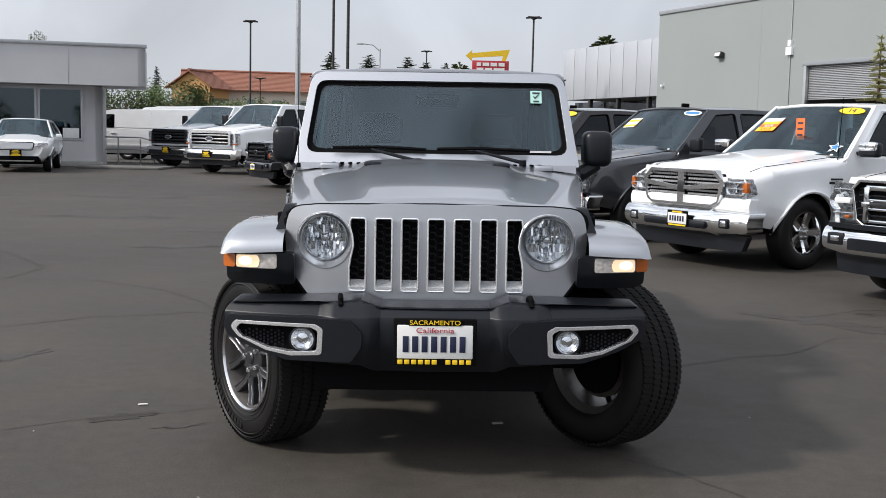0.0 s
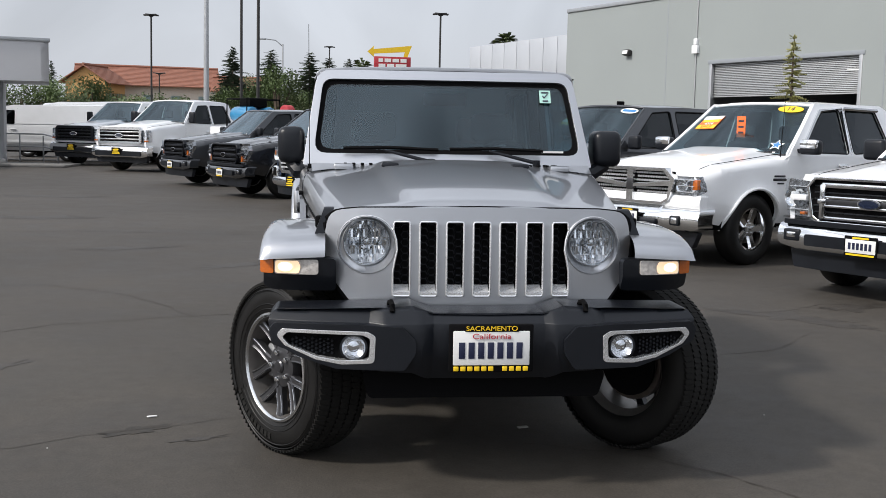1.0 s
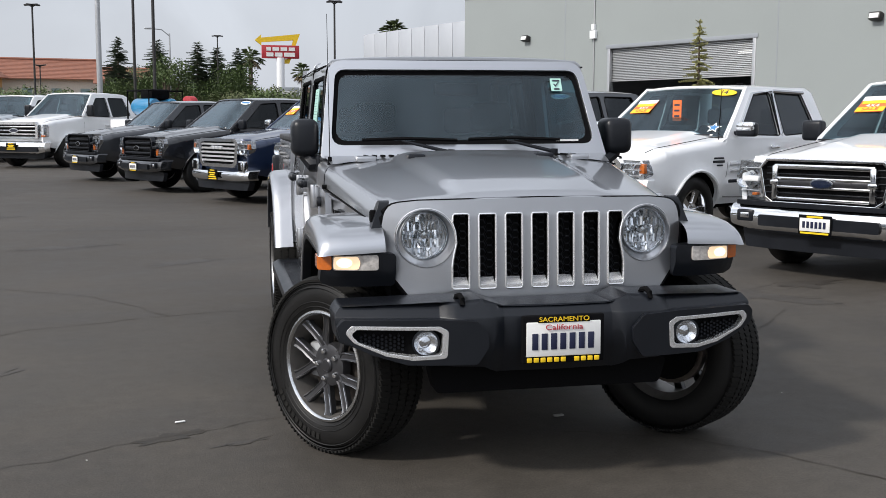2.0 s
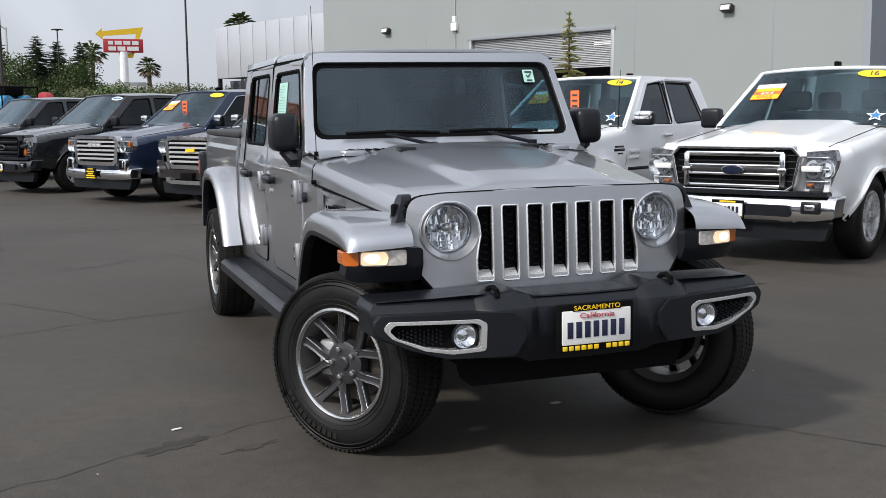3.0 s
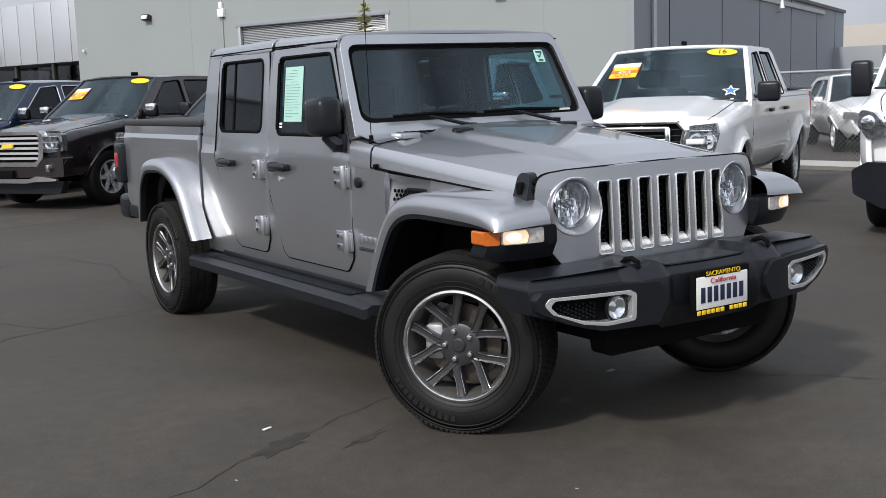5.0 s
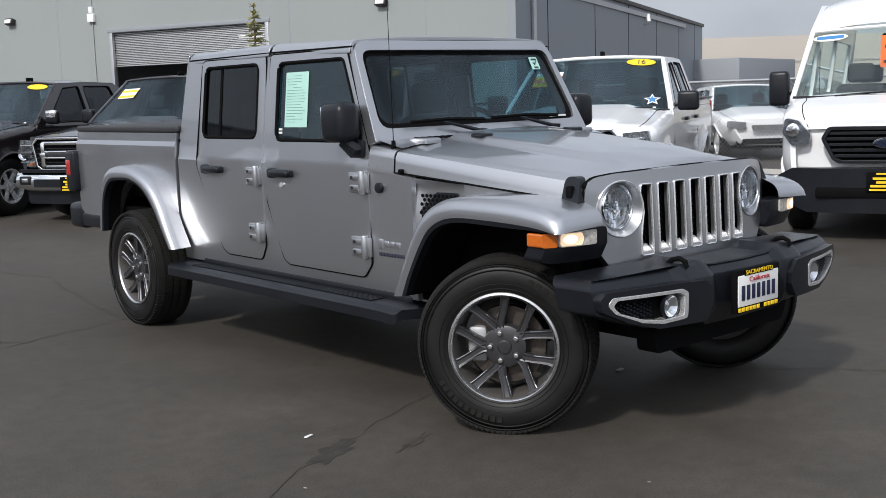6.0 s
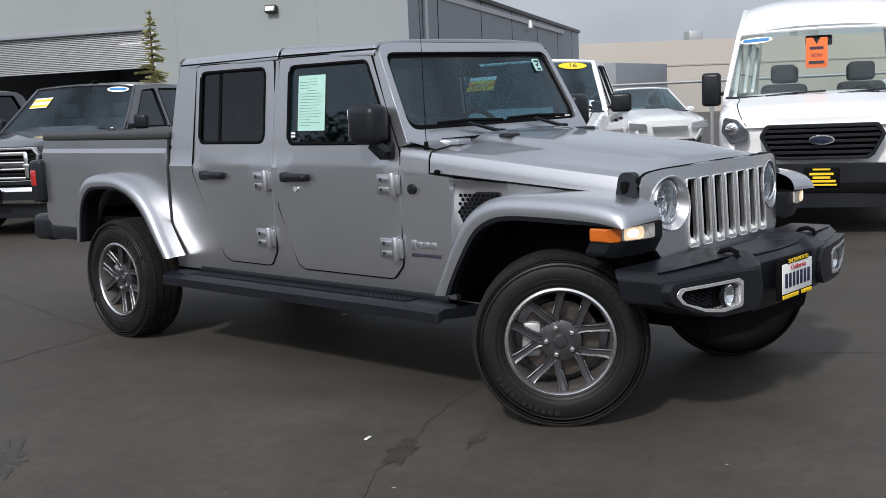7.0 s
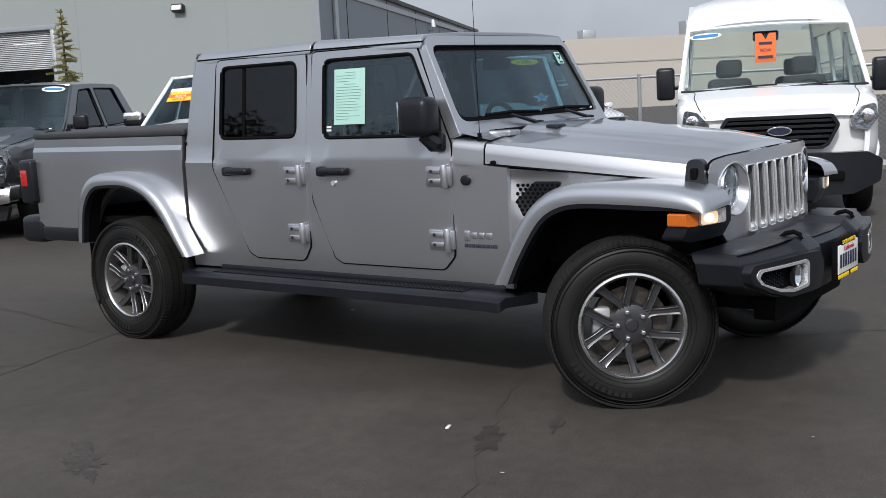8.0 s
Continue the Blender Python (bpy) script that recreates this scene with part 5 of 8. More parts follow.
# its flat roofs
b = bmesh.new()
plate(b, [[(CA.x + .5, CA.y + .2), (CB.x + .5, CB.y + .2), (CB.x + 26, CB.y + 13), (CA.x + 26, CA.y + 13)]], lambda u, v, w: Vector((u, v, 5.15 - w)), thick=.2)
tagged(part("roof", b, STUCCO), "flat roof of the service building", "roof", kind="structure")

# low annexe with metal fascia panels beyond the far corner
PA, PB = Vector((8.35, 68.0, 0)), Vector((13.2, 54.6, 0))
PD = (PB - PA).normalized()
PN = Vector((PD.y, -PD.x, 0))
PF = Matrix((PD, -PN, Vector((0, 0, 1)))).transposed().to_4x4()
PL = (PB - PA).length
for i in range(9):
    b = bmesh.new()
    box(b, (PL * i / 9 + .02, 0, 3.85), (PL * (i + 1) / 9 - .02, .12, 7.1), .01, Matrix.Translation(PA) @ PF)
    o = part("fascia_panel", b, PANELS, None)
    tagged(o, "light grey metal fascia panel", "panel", "fascia panels", "structure")
b = bmesh.new()
box(b, (0, .13, 3.85), (PL, 8, 7.0), 0, Matrix.Translation(PA) @ PF)
box(b, (0, 7.0, 0), (PL, 7.4, 3.85), 0, Matrix.Translation(PA) @ PF)
tagged(part("wall_annexe", b, DARKWALL), "dark body of the annexe behind its panels", "wall", kind="structure")
for i in range(5):
    b = bmesh.new()
    u = PL * i / 4
    box(b, (u - .10, .1, 0), (u + .10, .35, 3.85), .01, Matrix.Translation(PA) @ PF)
    tagged(part("post", b, BROWNPOLE), "slim dark post under the fascia", "post", "annexe posts", "structure")
b = bmesh.new()
plate(b, [[(.3, 0), (PL - .3, 0), (PL - .3, 3.7), (.3, 3.7)]], lambda u, v, w: PA + PD * u + PN * (-.8 - w) + Vector((0, 0, v)), thick=.02)
o = tagged(part("shop_window", b, GLASS_DARK), "dark shop glazing under the fascia", "window", kind="structure")

# sales office with a deep parapet
OF = pose(-10.2, 33.6, 0, 0, 0, 14)
office = thing("sales_office", "pale grey flat-roofed office with deep parapet and big windows", "building", m=OF, kind="structure")
b = bmesh.new()
plate(b, [[(-22, 2.85), (-.0, 2.85), (-.0, 4.25), (-22, 4.25)]], lambda u, v, w: Vector((u, w, v)), thick=.25)
box(b, (-.25, 0, 2.85), (0, 4, 4.25))
box(b, (-22, .25, 2.86), (-.25, 4, 2.95))
part("parapet", b, STUCCO, office)
for x in (-2.55, -6.2, -9.9):
    b = bmesh.new()
    box(b, (x - .012, -.006, 2.86), (x + .012, .02, 4.18), .002)
    part("parapet_joint", b, METALGREY, office)
b = bmesh.new()
box(b, (-22, -.05, 4.18), (.05, .3, 4.30), .01)
part("coping", b, METALGREY, office)
wins = [(-5.3, -3.75), (-3.65, -2.2), (-7.0, -5.2), (-9.0, -7.2), (-11.2, -9.2)]
b = bmesh.new()
plate(b, [[(-22, 0), (-1.5, 0), (-1.5, 2.85), (-22, 2.85)]] + [[(x0, .95), (x1, .95), (x1, 2.75), (x0, 2.75)] for x0, x1 in wins], lambda u, v, w: Vector((u, 1.2 + w, v)), thick=.25)
box(b, (-1.75, 1.2, 0), (-1.5, 4, 2.85))
part("wall", b, STUCCO, office)
b = bmesh.new()
box(b, (-22, 3.8, 0), (-1.76, 4.0, 2.85))
part("inner_wall", b, INTERIOR, office)
for x0, x1 in wins:
    b = bmesh.new()
    plate(b, [[(x0 - .03, .92), (x1 + .03, .92), (x1 + .03, 2.78), (x0 - .03, 2.78)], [(x0 + .04, .99), (x1 - .04, .99), (x1 - .04, 2.71), (x0 + .04, 2.71)]], lambda u, v, w: Vector((u, 1.16 + w, v)), thick=.10)
    w = part("window", b, METALGREY, office)
    b = bmesh.new()
    box(b, (x0, 1.24, .95), (x1, 1.25, 2.75))
    part("pane", b, GLASS, w)
b = bmesh.new()
box(b, (-2.85, 1.13, 1.0), (-2.3, 1.15, 1.35), .004)
part("notice", b, PAPER, office, "white notice with grey bars")
b = bmesh.new()
box(b, (-22, 1.0, 0), (-1.45, 1.25, .18), .02)
part("plinth", b, CONCRETE, office)

# ramp and rails beside the office
rail = thing("ramp_rail", "grey tubular handrail beside the ramp", "handrail", m=pose(-11.6, 36.2, 0, 0, 0, 14))
for x in (-1.2, -.3, .5, 1.0):
    b = bmesh.new()
    tube(b, [(x, 0, 0), (x, 0, 1.05 - .12 * max(0, x))], .03, 6)
    part("post", b, METALGREY, rail)
for z in (1.05, .6):
    b = bmesh.new()
    tube(b, [(-1.2, 0, z), (-.3, 0, z), (.5, 0, z), (1.0, 0, z - .12)], .03, 6)
    part("bar", b, METALGREY, rail)
b = bmesh.new()
box(b, (-12.2, 32.2, 0), (-9.4, 34.6, .08), .02)
tagged(part("ramp", b, RAMPC), "low concrete ramp beside the office", "ramp", kind="structure")

# beige warehouse far off
b = bmesh.new()
BA = Vector((58, 42, 0))
plate(b, [[(0, 0), (120, 0), (120, 5.0), (0, 5.0)]], lambda u, v, w: BA + Vector((.72, -.69, 0)) * u + Vector((.69, .72, 0)) * w + Vector((0, 0, v)), thick=12)
wh = tagged(part("warehouse", b, BEIGE), "long low beige tilt-up warehouse", "building", kind="structure")
b = bmesh.new()
m_w = Matrix.Translation(BA) @ Matrix((Vector((.72, -.69, 0)), Vector((.69, .72, 0)), Vector((0, 0, 1)))).transposed().to_4x4()
box(b, (0, -.05, 3.25), (120, .02, 3.35), 0, m_w)
part("joint_band", b, CONCRETE, wh)
for u, h, wd in ((9, .8, 1.0), (17, 1.2, 1.6), (27, .5, 3.0), (52, 1.0, 2)):
    b = bmesh.new()
    box(b, (u, 3, 5.0), (u + wd, 4.5, 5.0 + h), .05, m_w)
    tagged(part("roof_unit", b, METALGREY), "grey air-conditioning unit on the warehouse roof", "roof unit", "roof units")
b = bmesh.new()
SHX = Vector((49.5, 33.0, 0))
box(b, (0, 0, 0), (9, 6, 3.3), .05, Matrix.Translation(SHX) @ pose(0, 0, 0, 0, 0, 12))
tagged(part("shed", b, DARKWALL), "low slate shed past the side wall", "shed", kind="structure")

# chain-link fence
FA, FB = Vector((12.2, 12.0, 0)), Vector((14.8, -12.0, 0))
FDv = (FB - FA).normalized()
fence = thing("chain_link_fence", "galvanised chain-link fence with top rail", "fence", kind="structure")
FLn = (FB - FA).length
FH = 1.62
k = int(FLn / 2.6)
for i in range(k + 1):
    p = FA + FDv * FLn * i / k
    b = bmesh.new()
    cyl(b, p, p + Vector((0, 0, FH + .05)), .035, n=10)
    part("post", b, METALGREY, fence)
b = bmesh.new()
tube(b, [FA + Vector((0, 0, FH)), FB + Vector((0, 0, FH))], .025, 8)
part("top_rail", b, METALGREY, fence)
b = bmesh.new()
step = .085
nx = int(FLn / step)
for i in range(-int(FH / step), nx):
    for sg in (1, -1):
        u0 = i * step if sg > 0 else i * step + FH
        u1 = u0 + sg * FH
        z0, z1 = .05, FH
        a, c = u0, u1
        if min(a, c) < 0 or max(a, c) > FLn:
            continue
        tube(b, [FA + FDv * a + Vector((0, 0, z0)), FA + FDv * c + Vector((0, 0, z1))], .0035, 3)
tagged(part("wire_mesh", b, METALGREY, fence), kind="stuff")
b = bmesh.new()
tube(b, [FA + Vector((-.9, 0, .07)), FB + Vector((-.9, 0, .07))], .09, 6)
tagged(part("kerb", b, CONCRETE), "low concrete kerb along the fence", "kerb", kind="structure")

# poles and lamps
def lamp_pole(x, y, h, arms=True, r=.07, mat=BROWNPOLE, label="dark bronze lot lamp with two flat heads"):
    t = thing("street_lamp", label, "street lamp", "lot lamps", pose(x, y, 0))
    b = bmesh.new()
    cyl(b, (0, 0, 0), (0, 0, .6), .22, n=14, bev=.02)
    part("base", b, CONCRETE, t)
    b = bmesh.new()
    cyl(b, (0, 0, .5), (0, 0, h), r, r * .8, 10)
    part("pole", b, mat, t)
    for sg in ((-1, 1) if arms else ()):
        b = bmesh.new()
        box(b, (sg * .12, -.16, h - .02), (sg * .95, .16, h + .07), .03, pose(0, 0, 0, 0, -4 * sg, 0))
        part("lamp_head", b, mat, t)
        b = bmesh.new()
        tube(b, [(0, 0, h - .1), (sg * .2, 0, h + .02)], .035, 6)
        part("arm", b, mat, t)
    return t


def along(dx, dy, d, ox=0.0, oy=-5.0):
    return ox + dx * d, oy + dy * d


lamp_pole(*along(-.1667, .986, 74), 8.5)
lamp_pole(*along(.0859, .9963, 66), 8.4)
lamp_pole(*along(-.0098, 1.0, 105), 9.2)
lamp_pole(*along(-.094, .9955, 50), 9.4, True)
lamp_pole(*along(-.081, .9967, 44), 9.4, True)
lamp_pole(*along(-.158, .987, 100), 6.0, True, .06)
flag = thing("flag_pole", "tall pale grey flag pole", "pole", m=pose(*along(-.1252, .9921, 46), 0))
b = bmesh.new()
cyl(b, (0, 0, 0), (0, 0, 14), .12, .07, 14)
part("pole", b, METALGREY, flag)
b = bmesh.new()
cyl(b, (0, 0, 0), (0, 0, .3), .25, n=14)
part("base", b, METALGREY, flag)
cob = thing("street_lamp", "grey road lamp with one curved arm", "street lamp", "lot lamps", pose(*along(-.052, .9985, 95), 0))
b = bmesh.new()
cyl(b, (0, 0, 0), (0, 0, 8.6), .10, .06, 8)
part("pole", b, METALGREY, cob)
b = bmesh.new()
tube(b, [(0, 0, 8.4), (-.6, 0, 8.9), (-1.5, 0, 9.0)], .05, 6)
part("arm", b, METALGREY, cob)
b = bmesh.new()
box(b, (-2.0, -.13, 8.92), (-1.4, .13, 9.06), .04)
part("lamp_head", b, METALGREY, cob)

# burger sign: arrow and red panel, drawn as plain shapes
SG = pose(*along(.060, .998, 138, -1.63, -4.64), 1.6, 0, 0, 4)
sgn = thing("roadside_sign", "red roadside sign with a bent yellow arrow on a white pole", "sign", m=SG)
b = bmesh.new()
cyl(b, (0, 0, -1.6), (0, 0, 7.6), .55, .5, 16)
part("pole", b, WHITE, sgn)
b = bmesh.new()
box(b, (-2.3, -.25, 7.5), (2.3, .25, 9.1), .05)
pn = part("sign_panel", b, SIGNRED, sgn)
b = bmesh.new()
for x0, x1 in ((-1.75, -1.2), (-1.0, -.2), (0, .8), (1.0, 1.75)):
    box(b, (x0, -.30, 8.42), (x1, -.24, 8.85))
for x0, x1 in ((-1.75, -.9), (-.7, .2), (.4, 1.75)):
    box(b, (x0, -.30, 7.72), (x1, -.24, 8.2))
part("sign_bars", b, PAPER, pn)
b = bmesh.new()
plate(b, [[(-3.1, 9.7), (-2.3, 10.4), (-2.35, 10.0), (2.45, 10.55), (1.1, 6.9), (.3, 6.9), (.5, 7.4), (1.0, 7.5), (1.6, 9.75), (-2.3, 9.45), (-2.3, 9.05)]], lambda u, v, w: Vector((u, .1 + w, v)), thick=.35)
part("arrow", b, SIGNYEL, sgn)
b = bmesh.new()
ss = thing("road_sign", "grey notice board on a post", "sign", m=pose(*along(.068, .9977, 105, -1.63, -4.64), .6))
cyl(b, (0, 0, 0), (0, 0, 2.6), .08, n=8)
part("post", b, METALGREY, ss)
b = bmesh.new()
box(b, (-.95, -.05, 1.9), (.95, .05, 4.0), .02)
part("board", b, DARKWALL, ss)
b = bmesh.new()
for z in (3.5, 2.9, 2.3):
    box(b, (-.7, -.08, z - .12), (.7, -.04, z + .12))
part("board_bars", b, PAPER, ss)

# building with terracotta roofs among the trees
def tiled_house(m, w, d, h, rise, label, wall=None):
    t = thing("house", label, "building", m=m)
    b = bmesh.new()
    plate(b, [[(-w / 2, 0), (w / 2, 0), (w / 2, h), (-w / 2, h)]], lambda u, v, q: Vector((u, q, v)), thick=d)
    for sx in (-1, 1):
        f = [b.verts.new((sx * w / 2, y, z)) for y, z in ((0, h), (d, h), (d / 2, h + rise))]
        b.faces.new(f)
    part("wall", b, wall or OCHRE, t)
    n = 14
    for side in (0, 1):
        prof = []
        for i in range(n):
            for a in (i / n, (i + 1) / n):
                y = -.7 + (d / 2 + .7) * a
                prof.append((d - y if side else y, h - .25 + (rise + .25) * (i + .5) / n + (rise + .25) * (a - (i + .5) / n) * .7 + .06))
        b = bmesh.new()
        shell(b, lambda u, v: Vector(((2 * u - 1) * (w / 2 + .5), *prof[round(v * (len(prof) - 1))])), 1, len(prof) - 1, (0, 0, -.10))
        part("roof", b, TILE, t, sharp=10)
    b = bmesh.new()
    tube(b, [(-w / 2 - .5, d / 2, h + rise + .12), (w / 2 + .5, d / 2, h + rise + .12)], .16, 6)
    part("ridge", b, TILE, t)
    for i in range(5):
        x = -w / 2 + w * (i + .5) / 5
        b = bmesh.new()
        box(b, (x - .5, -.06, h * .45), (x + .5, .05, h * .80), .03)
        part("window", b, GLASS, t)


CREAM = material("cream_stucco", (0.62, 0.57, 0.50), 0.9, vary=.06)
tiled_house(pose(*along(-.166, .985, 128), 0, 0, 0, 10), 15, 9, 6.1, 2.0, "long cream building with terracotta tiled roof", CREAM)
tiled_house(pose(*along(-.193, .979, 123), 0, 0, 0, 75), 4.5, 4.5, 6.0, 1.6, "ochre gabled wing with terracotta tiled roof")
tiled_house(pose(*along(-.075, .997, 118, -1.63, -4.64), 0), 5, 5, 5.4, 1.3, "small ochre building with terracotta tiled roof")


# ---- plants ----
def leaves(b, c, n, rad, size, flat=1.0):
    for _ in range(n):
        d = Vector((random.gauss(0, 1), random.gauss(0, 1), random.gauss(0, 1) * flat)).normalized() * rad * random.random() ** .4
        p = Vector(c) + d
        a = Vector((random.gauss(0, 1), random.gauss(0, 1), random.gauss(0, 1))).normalized() * size * random.uniform(.6, 1.3)
        u = a.orthogonal().normalized() * size * random.uniform(.4, .9)
        b.faces.new([b.verts.new(p + q) for q in (a, u, -a, -u)])


def tree(x, y, h, w, mat=LEAF, label="leafy green tree beyond the lot", n=26, name="tree"):
    t = thing(name, label, "tree", "trees beyond the lot", pose(x, y, 0, 0, 0, random.uniform(0, 360)))
    b = bmesh.new()
    tube(b, [(0, 0, 0), (.1, .05, h * .3), (0, .1, h * .7)], [w * .07, w * .05, w * .02], 7)
    crowns = []
    for i in range(n):
        a = random.uniform(0, math.tau)
        z = h * random.uniform(.28, .95)
        r = w * .5 * math.sqrt(max(.05, 1 - ((z / h - .55) / .5) ** 2)) * random.uniform(.3, 1)
        crowns.append((r * math.cos(a), r * math.sin(a), z))
        if i % 4 == 0:
            tube(b, [(0, 0, h * .25), tuple(Vector(crowns[-1]) * .9)], [w * .03, w * .008], 5)
    part("trunk", b, BARK, t)
    b = bmesh.new()
    for c in crowns:
        leaves(b, c, 190, w * .19, w * .019)
    part("crown", b, mat, t)


def conifer(x, y, h, w, mat=NEEDLE, label="dark conifer beyond the lot", layers=34, name="conifer", per=13, cat="tree", grp="trees beyond the lot"):
    t = thing(name, label, cat, grp, pose(x, y, 0, 0, 0, random.uniform(0, 360)))
    b = bmesh.new()
    tube(b, [(0, 0, 0), (0, 0, h * .98)], [w * .06, .01], 7)
    part("trunk", b, BARK, t)
    b = bmesh.new()
    for i in range(layers):
        f = i / layers
        z = h * (.12 + .88 * f)
        for j in range(per):
            a = random.uniform(0, math.tau)
            r = w * .5 * (1 - f) ** .7 * random.uniform(.35, 1.15) + .03 * w
            tip = Vector((r * math.cos(a), r * math.sin(a), z - r * .15 + random.uniform(-.02, .02) * h))
            base = Vector((0, 0, z))
            d = tip - base
            s = d.cross(Vector((0, 0, 1))).normalized()
            for k in range(1, 7):
                p = base + d * k / 6
                ln = d.length * .40 * (1.2 - k / 7)
                for sg in (-1, 1):
                    q = p + s * sg * ln + d * .12 + Vector((0, 0, -.1 * ln))
                    b.faces.new([b.verts.new(v) for v in (p, p + d * .22 + Vector((0, 0, .05 * w * (1 - f) + .02)), q, p + d * .05 - Vector((0, 0, .10 * ln + .01)))])
    part("crown", b, mat, t)


def palm(x, y, h, r=1.9, label="fan palm with a bare trunk"):
    t = thing("palm_tree", label, "palm", "palms beyond the lot", pose(x, y, 0, 0, 0, random.uniform(0, 360)))
    b = bmesh.new()
    tube(b, [(0, 0, 0), (.1, 0, h * .5), (0, 0, h)], [.32, .24, .22], 9)
    part("trunk", b, BARK, t)
    b = bmesh.new()
    d2 = bmesh.new()
    for i in range(46):
        a = i * 2.4
        el = random.uniform(-.7, 1.3)
        tgt = d2 if el < -.45 else b
        L = r * random.uniform(.75, 1.0)
        p = Vector((0, 0, h))
        hub = p + Vector((math.cos(a) * math.cos(el), math.sin(a) * math.cos(el), math.sin(el))) * L * .5
        for k in range(9):
            da = (k - 4) * .26
            dirv = Vector((math.cos(a + da) * math.cos(el), math.sin(a + da) * math.cos(el), math.sin(el) - .18)) * L * .55
            sd = dirv.cross(Vector((0, 0, 1))).normalized() * .05 * r
            tgt.faces.new([tgt.verts.new(v) for v in (hub - sd * .4, hub + sd * .4, hub + dirv * .6 + sd * .5, hub + dirv + Vector((0, 0, -.12 * L)), hub + dirv * .6 - sd * .5)])
        tube(tgt, [p, hub], .02 * r, 3)
    part("crown", b, PALMLEAF, t)
    part("dead_fronds", d2, DRYFROND, t)


palm(*along(.1504, .9886, 165), 14.6, 2.6)
palm(*along(.034, 1, 128, -1.63, -4.64), 8.5, 1.75)
palm(*along(.080, .9968, 120, -1.63, -4.64), 6.6, 1.5)
for dx, d, h, w in ((-.096, 92, 9.0, 4.0), (-.062, 100, 9.5, 5), (-.027, 108, 10.0, 4.6), (-.010, 110, 9.6, 4.6), (.008, 108, 9.4, 4.2), (-.246, 90, 7.0, 1.7)):
    conifer(*along(dx, math.sqrt(1 - dx * dx), d), h * .9, w * random.uniform(.95, 1.25))
for i in range(22):
    dx = -.24 + .30 * i / 21 + random.uniform(-.006, .006)
    tree(*along(dx, 1, random.uniform(80, 104)), random.uniform(2.7, 4.0) + (.4 + 2.4 * random.random()) * (-.1 < dx < .015), random.uniform(4.0, 6.0), LEAF if i % 3 else LEAF2)
for i in range(7):
    dx = .05 + .10 * i / 6
    tree(*along(dx, 1, random.uniform(100, 120), -1.63), random.uniform(3.4, 4.4), random.uniform(4.5, 6.5), LEAF2)
tree(-18.6, 48, 5.9, 2.2, LEAF2, "thin tree behind the office roof", 7)
for i in range(3):
    tree(-18.4 + i * 1.5, 60 + i * 2, 4.0, 4.0, LEAF, "leafy tree behind the vans")
conifer(9.85, 19.5, 3.9, 1.15, SAPLING, "young yellow-green conifer behind the trucks", 26, "sapling", 9, grp="")
# unseen trees behind the camera, added to darken what doors and windows mirror
for i in range(10):
    tree(-38 + 3 * (i % 2), -24 + i * 7, 7.5, 8.0, LEAF2, "unseen leafy tree added to shape reflections", 22)
# palm whose outline the side window mirrors
palm(-30, -5.5, 8.5, 2.2, "fan palm across the road")
for i in range(6):
    tree(-30 + i * 13, -75, 4.0, 6.0, LEAF, "unseen leafy tree added to shape reflections", 16)

# compressor rig with blue tanks on a white service body
rig = thing("service_trailer", "white service trailer carrying blue tanks and a dark frame", "trailer", m=pose(-2.7, 30.2, 0, 0, 0, -50) @ Matrix.Scale(.95, 4))
b = bmesh.new()
box(b, (-.95, -1.6, .55), (.95, 1.8, 1.55), .04)
part("body", b, WHITE, rig)
BLUETANK = material("blue_tank", (0.03, 0.22, 0.42), 0.35, coat=.5)
for ty in (-.9, -.2):
    b = bmesh.new()
    cyl(b, (-.5, ty, 1.95), (.5, ty, 1.95), .26, n=20, bev=.08)
    part("tank", b, BLUETANK, rig)
b = bmesh.new()
for tx in (-.55, .55):
    tube(b, [(tx, -1.2, 1.5), (tx, -1.2, 2.45), (tx, .1, 2.45), (tx, .1, 1.5)], .03, 6)
tube(b, [(-.55, -1.2, 2.45), (.55, -1.2, 2.45)], .03, 6)
tube(b, [(-.55, .1, 2.45), (.55, .1, 2.45)], .03, 6)
box(b, (-.3, -.9, 2.2), (.3, -.2, 2.5), .05)
part("frame", b, DARK, rig)
b = bmesh.new()
cyl(b, (0, .7, 2.05), (0, 1.0, 2.05), .27, n=24, bev=.03)
part("hose_reel", b, SIGNRED, rig)
b = bmesh.new()
box(b, (-.06, .75, 1.5), (.06, .95, 2.0), .02)
part("reel_stand", b, DARK, rig)
for tx in (-.85, .85):
    wheel(rig, (tx, .4, .36), .36, .22, .2, 1 if tx > 0 else -1, n=24)

